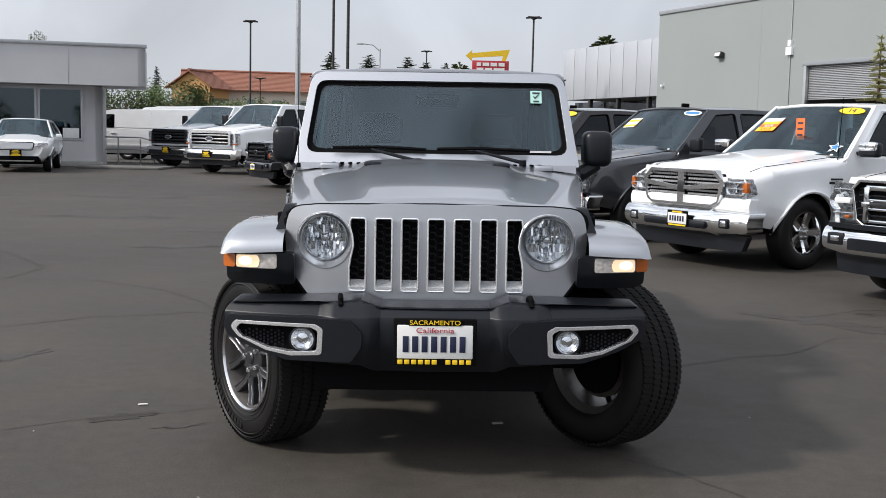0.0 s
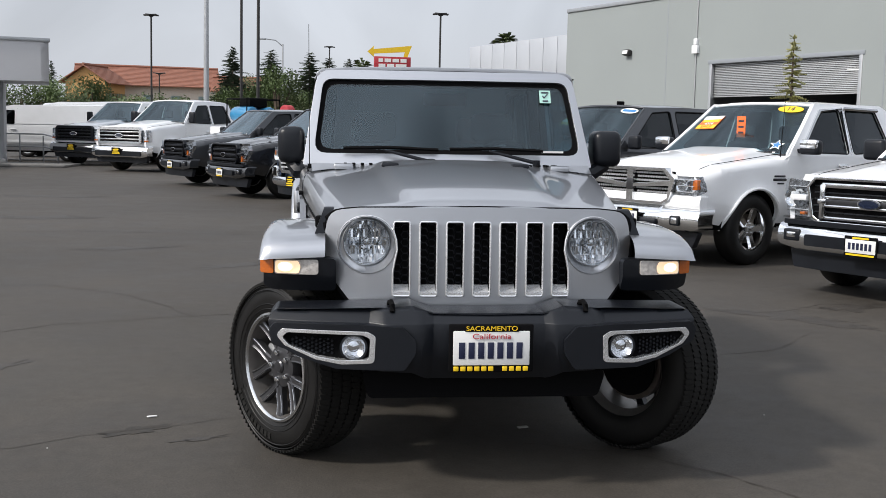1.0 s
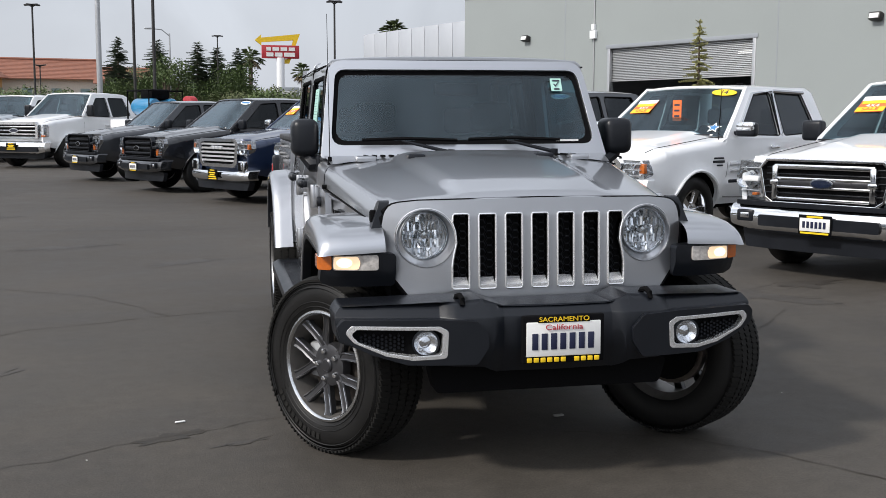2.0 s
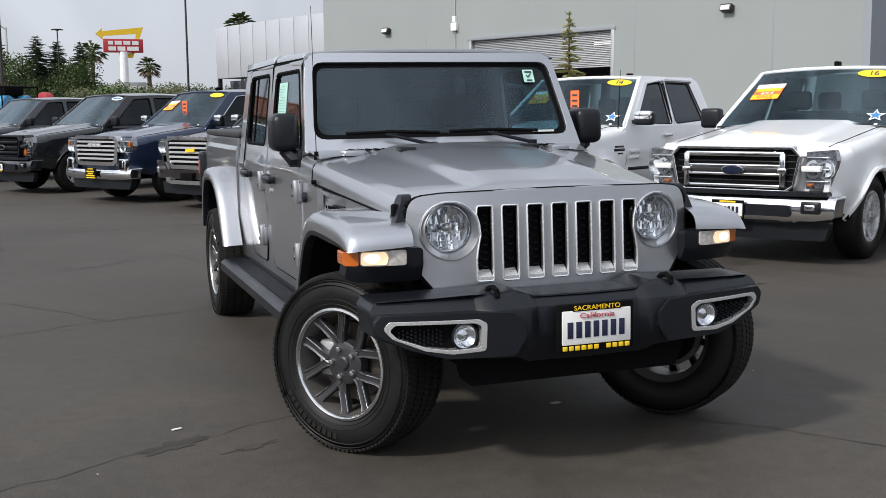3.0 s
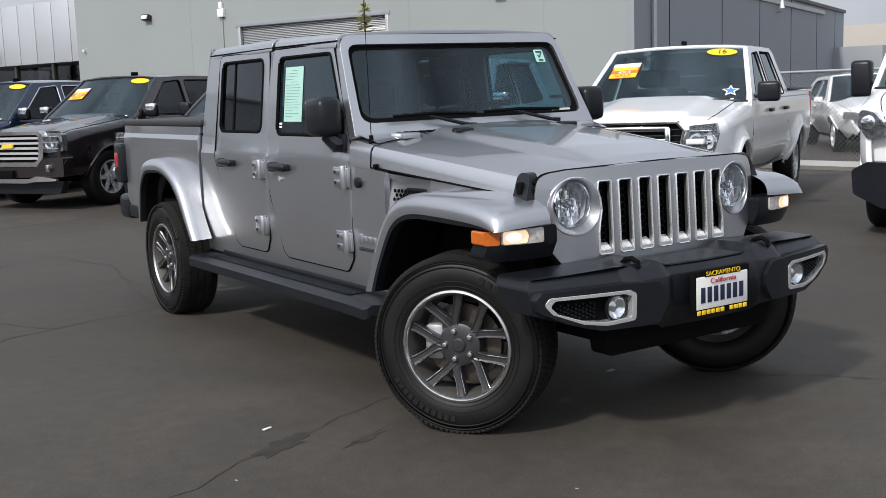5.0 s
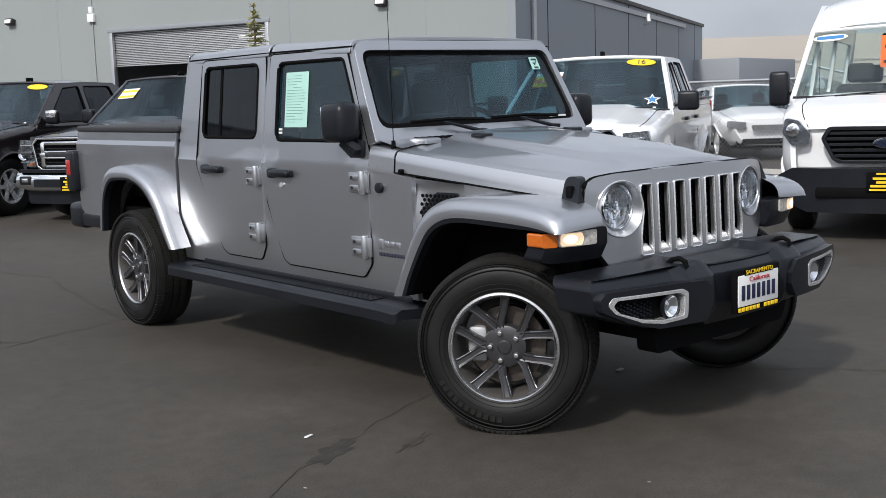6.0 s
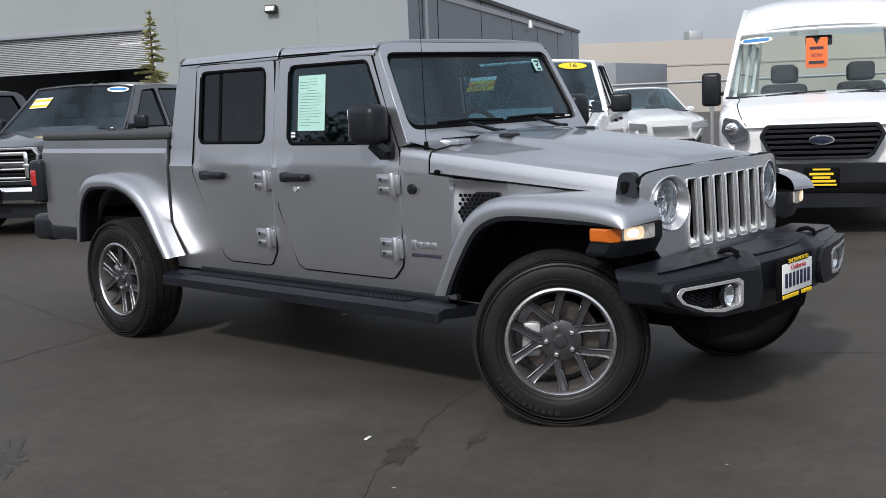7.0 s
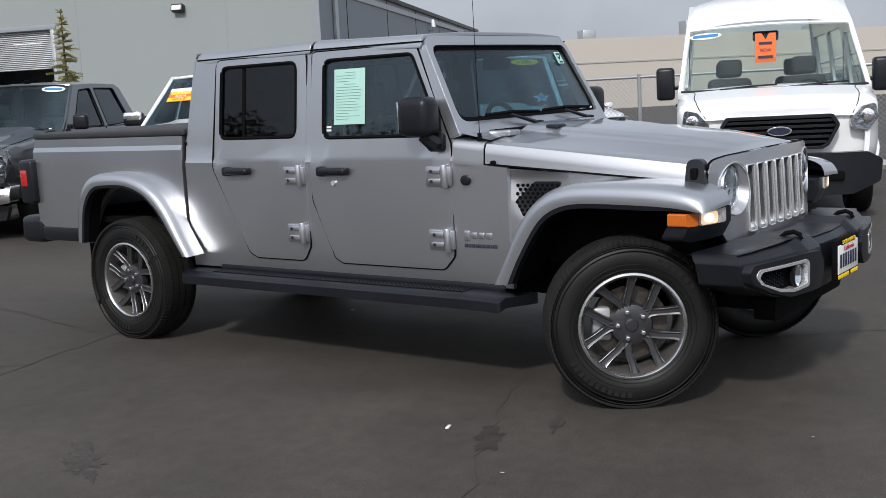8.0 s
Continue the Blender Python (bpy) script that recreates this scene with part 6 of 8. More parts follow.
# marks on the asphalt
CRACKS = (
    ([(-3.6, -.75), (-2.9, -.40), (-2.24, -.07), (-2.02, .0), (-1.69, .21), (-1.38, .33), (-1.07, .50), (-.5, .72), (.2, .9)], .0028),
    ([(.30, .02), (.75, -.16), (.98, -.36), (1.18, -.66), (1.5, -1.1), (2.1, -1.6)], .005),
    ([(-4.6, 1.9), (-3.8, 2.3), (-3.05, 2.62), (-2.6, 3.08), (-1.72, 3.46), (-.90, 3.70), (-.2, 3.8)], .005),
    ([(-3.9, 5.0), (-3.2, 5.1), (-2.36, 4.55), (-2.0, 4.05), (-1.66, 3.46)], .005),
    ([(-.91, 3.72), (-.69, 5.1), (-.51, 6.05), (-.9, 7.4)], .005),
    ([(1.1, 1.5), (1.55, 1.74), (2.0, 2.05), (2.42, 2.22), (3.0, 2.9)], .005),
    ([(2.7, 3.7), (3.2, 3.88), (3.67, 4.23), (4.6, 4.3)], .006),
    ([(-4.0, 5.0), (-3.9, 5.9), (-4.8, 7.2), (-5.8, 7.6)], .006),
    ([(-7, 9.5), (-4, 10.2), (-1.5, 10.0), (1, 10.6)], .008),
    ([(-6, 14.5), (-3, 15.2), (0, 14.9)], .009),
    ([(-11, 21.5), (-7, 22.3), (-4.5, 21.6)], .012),
)
for pts, wide in CRACKS:
    ribbon("crack", pts, wide, CRACK, "thin wandering crack in the asphalt")
blot(-1.53, .27, .17, .055, 30, STAIN, "dark ragged oil stain along a crack", rag=.55)
blot(-1.20, .13, .11, .022, 24, STAIN2, "faint brown stain on the asphalt", rag=1.1)
for sx, sy, ra, rb, rt in ((-3.0, 8.2, .5, .16, 20), (-5.2, 12.4, .9, .25, 5), (3.1, 3.6, .55, .20, -35), (3.9, 4.1, .30, .12, 20), (-1.7, 6.6, .35, .12, 40), (-6.5, 17.5, 1.2, .3, 0), (-2.6, 1.6, .22, .07, 60)):
    blot(sx, sy, ra, rb, rt, STAIN2, "faint dark stain on the asphalt", rag=1.0)
for sx, sy, k in ((.39, 2.73, 1.0), (-1.86, -.02, .35), (-.9, -.9, .3), (1.65, .5, .3), (-3.4, 1.2, .4), (.33, .28, 1.2)):
    b = bmesh.new()
    box(b, (-.022 * k, -.010 * k, 0), (.022 * k, .010 * k, .006 * k), .002, pose(sx, sy, .002, 0, 0, 40 * sx))
    tagged(part("grit", b, CONCRETE), "small pale stone chip on the asphalt", "litter", "stone chips")
b = bmesh.new()
box(b, (-.025, -.008, 0), (.025, .008, .006), .003, pose(-1.49, .512, .002, 0, 0, 20))
tagged(part("paper_scrap", b, PAPER), "small white scrap of paper on the asphalt", "litter")


# ---- the silver pickup ----
JM = pose(.012, 0, -.004, 0, -.45, 0)
jeep = thing("pickup_truck", "silver four-door off-road pickup with round headlights", "pickup truck", "", JM)


def jx(z, y=1.5):
    """Half-width of the cab and bed skin at height z."""
    x = .782
    if z > 1.135:
        x -= .35 * min(z - 1.135, .03) + .115 * max(0, z - 1.165)
    if z < .75:
        x -= .018 * ((.75 - z) / .25) ** 2
    return x


def skin(sg, inset=0.0):
    return lambda u, v, w: Vector((sg * (jx(v) - inset - w), u, v))


ZC = (.62, .75, .9, 1.05, 1.135, 1.165, 1.24, 1.4, 1.6)


def jeep_door(sg, rear):
    if rear:
        out = [(1.962, .66), (1.962, 1.735), (2.70, 1.735), (2.725, 1.10), (2.46, .60), (2.40, .575), (2.02, .575)]
        rad = [.04, .03, .05, .12, .05, .05, .06]
        win = [(2.04, 1.275), (2.04, 1.69), (2.655, 1.69), (2.665, 1.275)]
        hy, ky, hin = 2.50, None, 2.015
    else:
        out = [(.955, .65), (.955, 1.22), (1.19, 1.735), (1.918, 1.735), (1.918, .92), (1.78, .60), (1.73, .575), (1.03, .575)]
        rad = [.05, .05, .05, .03, .08, .04, .05, .06]
        win = [(1.03, 1.265), (1.06, 1.36), (1.215, 1.685), (1.83, 1.685), (1.83, 1.265)]
        hy, ky, hin = 1.74, 1.83, 1.0
    b = bmesh.new()
    plate(b, [rounded(out, rad), rounded(win, .05)], skin(sg, -.003), (), ZC, .035)
    d = part("rear_door" if rear else "front_door", b, SILVER, jeep, bevel=.008)
    b = bmesh.new()
    cut = rounded(out, rad)
    tube(b, [(sg * (jx(v) - .001), u, v) for u, v in cut], .0055, 6, True)
    part("door_gap", b, DARK, d)
    b = bmesh.new()
    tube(b, [(sg * (jx(v) - .001), u, v) for u, v in rounded(win, .05)], .0105, 6, True)
    part("window_seal", b, DARK, d)
    b = bmesh.new()
    plate(b, [rounded(win, .05)], skin(sg, .008), (), ZC, .005)
    g = part("window_glass", b, GLASS_DARK if rear else GLASS, d, "privacy glass" if rear else "lightly tinted glass")
    g.visible_shadow = False
    if rear:
        b = bmesh.new()
        plate(b, [[(2.46, 1.278), (2.482, 1.278), (2.482, 1.688), (2.46, 1.688)]], skin(sg, .004), (), ZC, .010)
        part("window_divider", b, DARK, d)
    # handle: scoop, grip and button
    b = bmesh.new()
    zh = 1.085
    box(b, (sg * (jx(zh) + .012), hy - .105, zh - .022), (sg * (jx(zh) + .052), hy + .085, zh + .022), .018, seg=3)
    box(b, (sg * (jx(zh) + .0), hy + .05, zh - .028), (sg * (jx(zh) + .045), hy + .11, zh + .028), .014)
    box(b, (sg * (jx(zh) + .0), hy - .11, zh - .02), (sg * (jx(zh) + .03), hy - .06, zh + .02), .01)
    part("door_handle", b, PLASTIC, d)
    if ky:
        b = bmesh.new()
        cyl(b, (sg * jx(1.0), hy + .01, 1.02), (sg * (jx(1.0) + .016), hy + .01, 1.02), .014, n=14)
        part("lock", b, SATIN, d)
    for zz in (1.06, .735):
        b = bmesh.new()
        box(b, (sg * (jx(zz) + .002), hin - .005, zz - .052), (sg * (jx(zz) + .017), hin + .105, zz + .050), .006)
        box(b, (sg * (jx(zz) + .015), hin + .005, zz - .040), (sg * (jx(zz) + .027), hin + .085, zz - .012), .006)
        box(b, (sg * (jx(zz) + .015), hin + .005, zz + .012), (sg * (jx(zz) + .027), hin + .085, zz + .040), .006)
        cyl(b, (sg * (jx(zz) + .022), hin - .018, zz - .06), (sg * (jx(zz) + .022), hin - .018, zz + .06), .019, n=12, bev=.003)
        box(b, (sg * (jx(zz) + .0), hin - .055, zz - .05), (sg * (jx(zz) + .018), hin - .012, zz + .05), .006)
        part("hinge", b, SILVER, d)
        for dz in (-.026, .026):
            b = bmesh.new()
            cyl(b, (sg * (jx(zz) + .02), hin + .06, zz + dz), (sg * (jx(zz) + .031), hin + .06, zz + dz), .009, n=8)
            part("hinge_bolt", b, GUNMETAL, d)
    if not rear:
        # mirror on its arm
        b = bmesh.new()
        mx0, mx1 = (.768, .908) if sg < 0 else (.812, .970)
        box(b, (sg * mx0, 1.000, 1.265), (sg * mx1, 1.190, 1.462), .042, seg=3)
        mo = part("wing_mirror", b, PLASTIC, d, "black textured wing mirror")
        b = bmesh.new()
        tube(b, [(sg * .765, 1.035, 1.228), (sg * .80, 1.035, 1.224), (sg * (mx0 + mx1) / 2, 1.075, 1.275)], [.046, .044, .036], 8)
        box(b, (sg * .752, .985, 1.185), (sg * .79, 1.095, 1.275), .015)
        part("mirror_arm", b, PLASTIC, mo)
        b = bmesh.new()
        box(b, (sg * (mx0 + .02), 1.187, 1.285), (sg * (mx1 - .02), 1.195, 1.443), .003)
        part("mirror_glass", b, CHROME, mo)


for sg in (-1, 1):
    jeep_door(sg, False)
    jeep_door(sg, True)
    # skin of the cab around the doors
    b = bmesh.new()
    op_f = rounded([(.985, .62), (.985, 1.26), (1.20, 1.72), (1.89, 1.72), (1.89, .95), (1.74, .62)], .03)
    op_r = rounded([(1.985, .60), (1.985, 1.72), (2.69, 1.72), (2.70, 1.12), (2.42, .60)], .03)
    plate(b, [[(.62, .50), (2.98, .50), (2.975, 1.255), (2.90, 1.755), (1.17, 1.755), (.94, 1.255), (.93, 1.13), (.62, 1.10)], op_f, op_r], skin(sg, .003), (), ZC, .03)
    part("cab_side", b, SILVER, jeep, sharp=14)
    b = bmesh.new()
    plate(b, [rounded([(2.735, 1.265), (2.718, 1.74), (2.885, 1.74), (2.955, 1.265)], .015)], skin(sg, .004), (), ZC, .02)
    part("hardtop_quarter", b, SILVER, jeep, bevel=.006)
    b = bmesh.new()
    box(b, (sg * .70, .66, .46), (sg * .768, 2.75, .525), .02)
    part("rocker", b, PLASTIC, jeep)
    # cowl side, ahead of the door
    b = bmesh.new()
    def scoop(u, v):
        run = .569 + (v - .847) * .79 - u
        lo, hi = max(0, min(1, (v - .835) / .05)), max(0, min(1, (1.085 - v) / .03))
        return min(.768, .640 + .133 * max(0, (u + .416) / 1.166) ** .85) - .026 * max(0, min(1, run / .13)) * lo * hi
    plate(b, [rounded([(.57, .58), (.92, .58), (.92, 1.116), (.30, 1.070), (.30, .965), (.45, .86)], .01)], lambda u, v, w: Vector((sg * (scoop(u, v) - w), u, v)), [.32 + .03 * i for i in range(20)], [.60, .70, .78] + [.835 + .0225 * i for i in range(12)], .03)
    part("cowl_side", b, SILVER, jeep, bevel=.006)
    for yy, zz in ((.885, 1.14), (.70, 1.125)):
        b = bmesh.new()
        cyl(b, (sg * .755, yy, zz), (sg * .786, yy, zz), .011, n=12)
        part("cowl_bolt", b, DARK, jeep)
    b = bmesh.new()
    cyl(b, (sg * .76, .862, 1.04), (sg * .80, .862, 1.04), .026, n=18, bev=.005)
    part("door_stop", b, PLASTIC, jeep)
    b = bmesh.new()
    plate(b, [rounded([(.345, 1.030), (.492, 1.030), (.590, .940), (.548, .858), (.44, .93)], .012)], lambda u, v, w: Vector((sg * (scoop(u, v) + .010 - w), u, v)), (.4, .45, .5, .55), (.9, .95, 1.0), .02)
    v = part("fender_vent", b, PLASTIC, jeep, bevel=.003)
    b = bmesh.new()
    for i in range(9):
        for j in range(8):
            u, q = .36 + .026 * i + (.013 if j % 2 else 0), .872 + .020 * j
            if .79 * (q - .847) + .545 > u + .01 and q < 1.022 and u > .40 - .9 * (q - .93):
                cyl(b, (sg * (scoop(u, q) + .009), u, q), (sg * (scoop(u, q) + .014), u, q), .009, n=6)
    part("vent_mesh", b, DARK, v)
    # raised badges, kept as plain shapes
    for k in range(4):
        b = bmesh.new()
        y0 = .893 - k * .045
        box(b, (sg * .772, y0 - .036, .745 - (.012 if k == 0 else 0)), (sg * .786, y0, .785 - (.008 if k else 0)), .006)
        part("badge", b, SILVER, jeep)
    b = bmesh.new()
    for k in range(9):
        box(b, (sg * .772, .893 - k * .0225 - .017, .700), (sg * .783, .893 - k * .0225, .718), .002)
    part("badge_bars", b, INK, jeep)
    # step board
    b = bmesh.new()
    plate(b, [rounded([(.50, .70), (.60, .935), (2.92, .935), (3.0, .72)], .03)], lambda u, v, w: Vector((sg * v, u, .487 - w - .55 * max(0, v - .895) - .05 * max(0, .72 - u))), (.6, .7, .8, 2.7), (.87, .895, .915), .05)
    st = part("side_step", b, PLASTIC, jeep, "black moulded side step", bevel=.010)
    b = bmesh.new()
    for i in range(86):
        yy = .86 + i * .0215
        box(b, (sg * .78, yy, .484), (sg * .875, yy + .011, .493), .0)
    tagged(part("tread_ribs", b, PLASTIC, st), kind="stuff")
    for yy in (.95, 1.75, 2.5):
        b = bmesh.new()
        box(b, (sg * .55, yy - .03, .40), (sg * .88, yy + .03, .45), .01)
        part("step_bracket", b, DARK, st)
    # bed side with its arch
    b = bmesh.new()
    arch = [(3.487 + .52 * math.cos(a), .44 + .56 * math.sin(a)) for a in [math.pi * (1 - i / 16) for i in range(17)]]
    arch = [(y, max(z, .60)) for y, z in arch]
    plate(b, [[(2.995, .60)] + [q for q in arch if q[0] > 3.0] + [(4.50, .68), (4.575, .74), (4.575, 1.24), (4.565, 1.30), (2.995, 1.30)]], lambda u, v, w: Vector((sg * (.792 - .006 * ((v - 1.0) / .3) ** 2 - .40 * max(0, min(v - 1.215, .03)) - .03 * max(0, u - 4.4) - w), u, v)), (3.4, 4.0, 4.4, 4.5), (.8, .95, 1.1, 1.215, 1.245), .04)
    part("bed_side", b, SILVER, jeep, sharp=14)
    b = bmesh.new()
    box(b, (sg * .70, 2.965, .52), (sg * .76, 2.99, 1.26), 0)
    part("bed_gap", b, DARK, jeep)
    b = bmesh.new()
    box(b, (sg * .72, 3.95, .60), (sg * .79, 4.55, .70), .015)
    part("bed_valance", b, PLASTIC, jeep)
    # tail lamp
    b = bmesh.new()
    box(b, (sg * .70, 4.545, .86), (sg * .835, 4.70, 1.165), .025, seg=3)
    tl = part("tail_lamp", b, PLASTIC, jeep, "black tail lamp housing")
    b = bmesh.new()
    box(b, (sg * .80, 4.60, .98), (sg * .841, 4.675, 1.095), .008)
    part("side_lens", b, RED, tl)
    b = bmesh.new()
    box(b, (sg * .72, 4.69, .88), (sg * .82, 4.706, 1.145), .008)
    part("rear_lens", b, RED, tl)
    # hood latch
    b = bmesh.new()
    plate(b, [rounded([(-.365, .995), (-.355, 1.125), (-.275, 1.125), (-.265, .995)], [.01, .038, .038, .01], 6)], lambda u, v, w: Vector((sg * (.700 - .36 * (v - .985) - w), u + .12 * (v - .985), v)), (), (1.02, 1.06, 1.09), .042)
    part("hood_latch", b, PLASTIC, jeep, "black rubber bonnet latch", bevel=.010)
    b = bmesh.new()
    box(b, (sg * .655, -.320, 1.035), (sg * .688, -.286, 1.088), .010)
    box(b, (sg * .66, -.345, .988), (sg * .708, -.285, 1.010), .006)
    part("latch_grip", b, DARK, jeep)

    # fender flares
    def flare(O, I, x_in, x_out, rise, nm):
        kf = 4
        o2, i2 = [], []
        for A, B_ in ((O, o2), (I, i2)):
            for j in range(len(A) - 1):
                p0, p1, p2, p3 = (Vector(A[max(j - 1, 0)]), Vector(A[j]), Vector(A[j + 1]), Vector(A[min(j + 2, len(A) - 1)]))
                for q in range(kf):
                    t = q / kf
                    B_.append(.5 * ((2 * p1) + (p2 - p0) * t + (2 * p0 - 5 * p1 + 4 * p2 - p3) * t * t + (3 * p1 - p0 - 3 * p2 + p3) * t ** 3))
            B_.append(Vector(A[-1]))
        n = len(o2)
        for nm2, mat, secs in ((nm, SILVER, ((x_in, -.0, rise), (x_in + (x_out - x_in) * .5, .01, rise * .5), (x_out - .050, .03, 0.004), (x_out - .022, .09, 0), (x_out - .006, .24, 0), (x_out + .002, .50, 0), (x_out, .78, 0))),
                               (nm + "_lip", PLASTIC, ((x_out - .004, .77, 0), (x_out + .001, .79, 0), (x_out - .002, .97, 0), (x_out - .02, 1.0, 0), (x_out - .04, 1.0, 0))),
                               (nm + "_liner", DARK, ((x_out - .04, 1.0, 0), (x_in, 1.0, 0)))):
            b = bmesh.new()
            rows = []
            for j in range(n):
                row = []
                for xx, mixv, rs in secs:
                    p = o2[j].lerp(i2[j], mixv)
                    row.append(b.verts.new((sg * xx, p.x, p.y + rs)))
                rows.append(row)
            for j in range(n - 1):
                for q in range(len(secs) - 1):
                    b.faces.new((rows[j][q], rows[j + 1][q], rows[j + 1][q + 1], rows[j][q + 1]))
            if len(secs) > 2:
                b.faces.new(rows[0])
                b.faces.new(rows[-1][::-1])
            bmesh.ops.recalc_face_normals(b, faces=b.faces[:])
            ob = part(nm2, b, mat, jeep, sharp=50)
    flare([(.66, .54), (.595, .66), (.51, .82), (.43, .93), (.33, 1.00), (.20, 1.03), (0, 1.035), (-.20, 1.028), (-.345, 1.010), (-.425, .982), (-.452, .948), (-.457, .918)],
          [(.53, .555), (.48, .66), (.39, .80), (.325, .87), (.24, .91), (.14, .925), (0, .925), (-.14, .922), (-.22, .922), (-.30, .922), (-.37, .920), (-.42, .918)], .645, .912, .012, "front_flare")
    flare([(2.86, .575), (2.945, .70), (3.04, .85), (3.14, .955), (3.27, 1.03), (3.43, 1.072), (3.62, 1.08), (3.79, 1.06), (3.90, .98), (3.955, .84), (3.985, .62)],
          [(2.93, .575), (3.01, .68), (3.10, .80), (3.18, .88), (3.28, .945), (3.43, .985), (3.60, .985), (3.73, .97), (3.815, .90), (3.865, .80), (3.90, .62)], .790, .915, .006, "rear_flare")
    # marker lamp block under the flare's front
    b = bmesh.new()
    plate(b, [rounded([(.60, .785), (.60, .922), (.76, .922), (.895, .918), (.90, .80), (.86, .785)], .02)], lambda u, v, w: Vector((sg * u, -.440 + .07 * max(0, (u - .6) / .3) ** 3 + w + .55 * max(0, .852 - v), v)), (.7, .78, .84, .87), (.852, .82), .10)
    lb = part("lamp_block", b, PLASTIC, jeep, bevel=.012)
    b = bmesh.new()
    plate(b, [rounded([(.672, .856), (.672, .918), (.852, .915), (.852, .856)], .012)], lambda u, v, w: Vector((sg * u, -.449 + .07 * max(0, (u - .6) / .3) ** 3 + w, v)), (.7, .78, .84), (), .03)
    part("marker_lamp", b, MARKER, lb, "lit clear marker lamp", bevel=.004)
    b = bmesh.new()
    plate(b, [rounded([(.752, .861), (.745, .889), (.755, .912), (.848, .911), (.850, .860)], .012)], lambda u, v, w: Vector((sg * u, -.4505 + .07 * max(0, (u - .6) / .3) ** 3 + w, v)), (.77, .80, .83), (), .003)
    part("lamp_bowl", b, LAMP_ON, lb, "warm lit reflector bowl")
    b = bmesh.new()
    plate(b, [ring(.808, .887, .030, 20, .62)], lambda u, v, w: Vector((sg * u, -.4520 + .07 * max(0, (u - .6) / .3) ** 3 + w, v)), (), (), .003)
    part("bulb_glow", b, BULB, lb)
    b = bmesh.new()
    plate(b, [rounded([(.856, .856), (.856, .915), (.912, .913), (.912, .856)], .01)], lambda u, v, w: Vector((sg * u, -.444 + .07 * max(0, (u - .6) / .3) ** 3 + w, v)), (.87, .89), (), .085)
    part("amber_lamp", b, AMBER, lb, "amber side marker", bevel=.004)
    # headlight
    hx, hz = sg * .474, .985
    b = bmesh.new()
    rows = []
    for r, dy, fix in ((.1205, .003, 0), (.1195, -.004, 0), (.1165, -.005, 0), (.114, .000, 0), (.112, .006, 0), (.099, 0, 1), (.097, .012, 1)):
        row = []
        for k in range(44):
            a = k * math.tau / 44
            u, v = hx + r * math.cos(a), hz + r * math.sin(a) - .010 * (1 - fix)
            yy = -.440 + .05 * (v - .92) + .075 * abs(u / .64) ** 3.2 + .05 * max(0, v - 1.06) + .03 * max(0, .85 - v)
            row.append(b.verts.new((u, -.386 + dy if fix else yy + dy, v)))
        rows.append(row)
    for r0, r1 in zip(rows, rows[1:]):
        for k in range(44):
            b.faces.new((r0[k], r0[k - 1], r1[k - 1], r1[k]))
    bmesh.ops.recalc_face_normals(b, faces=b.faces[:])
    hl = part("headlight", b, SILVER, jeep, "round headlight in a silver bucket")
    hm = pose(hx, -.398, hz, 0, 0, 90)
    b = bmesh.new()
    lathe(b, [(.100, .034), (.098, .010), (.094, .004), (.090, .010), (.090, .03)], 40)
    part("lamp_ring", b, CHROME, hl, m=hm)
    b = bmesh.new()
    rnd = random.Random(11)
    for ci in range(-10, 11):
        for cj in range(-2, 3):
            cy_, cz_ = ci * .0088, cj * .036
            if math.hypot(cy_, cz_) > .084:
                continue
            tx, tz = rnd.uniform(-.0034, .0034), rnd.uniform(-.014, .006)
            dp = .062 - 2.2 * (cy_ ** 2 + cz_ ** 2)
            b.faces.new([b.verts.new((dp + tx * a_ + tz * c_, cy_ + .0044 * a_, cz_ + .018 * c_)) for a_, c_ in ((-1, -1), (1, -1), (1, 1), (-1, 1))])
    part("reflector", b, CHROME, hl, sharp=1, m=hm)
    b = bmesh.new()
    lathe(b, [(.093, .020), (.093, .04), (.09, .066), (.0, .078)], 40)
    part("lamp_bowl", b, SATIN, hl, m=hm)
    b = bmesh.new()
    lathe(b, [(.0, .022), (.012, .023), (.016, .032), (.016, .06)], 20)
    part("bulb_shield", b, CHROME, hl, m=hm)
    b = bmesh.new()
    for k in range(-3, 4):
        hgt = math.sqrt(max(.088 ** 2 - (k * .024) ** 2, .0004)) * .95
        box(b, (.018, k * .024 - .0015, -hgt), (.026, k * .024 + .0015, hgt), 0)
    box(b, (.018, -.085, -.003), (.028, .085, .003), 0)
    part("lens_flutes", b, LENS, hl, m=hm)
    b = bmesh.new()
    lathe(b, [(.091, .010), (.078, .002), (.05, -.004), (.0, -.007)], 40)
    part("lens", b, LENS, hl, m=hm)

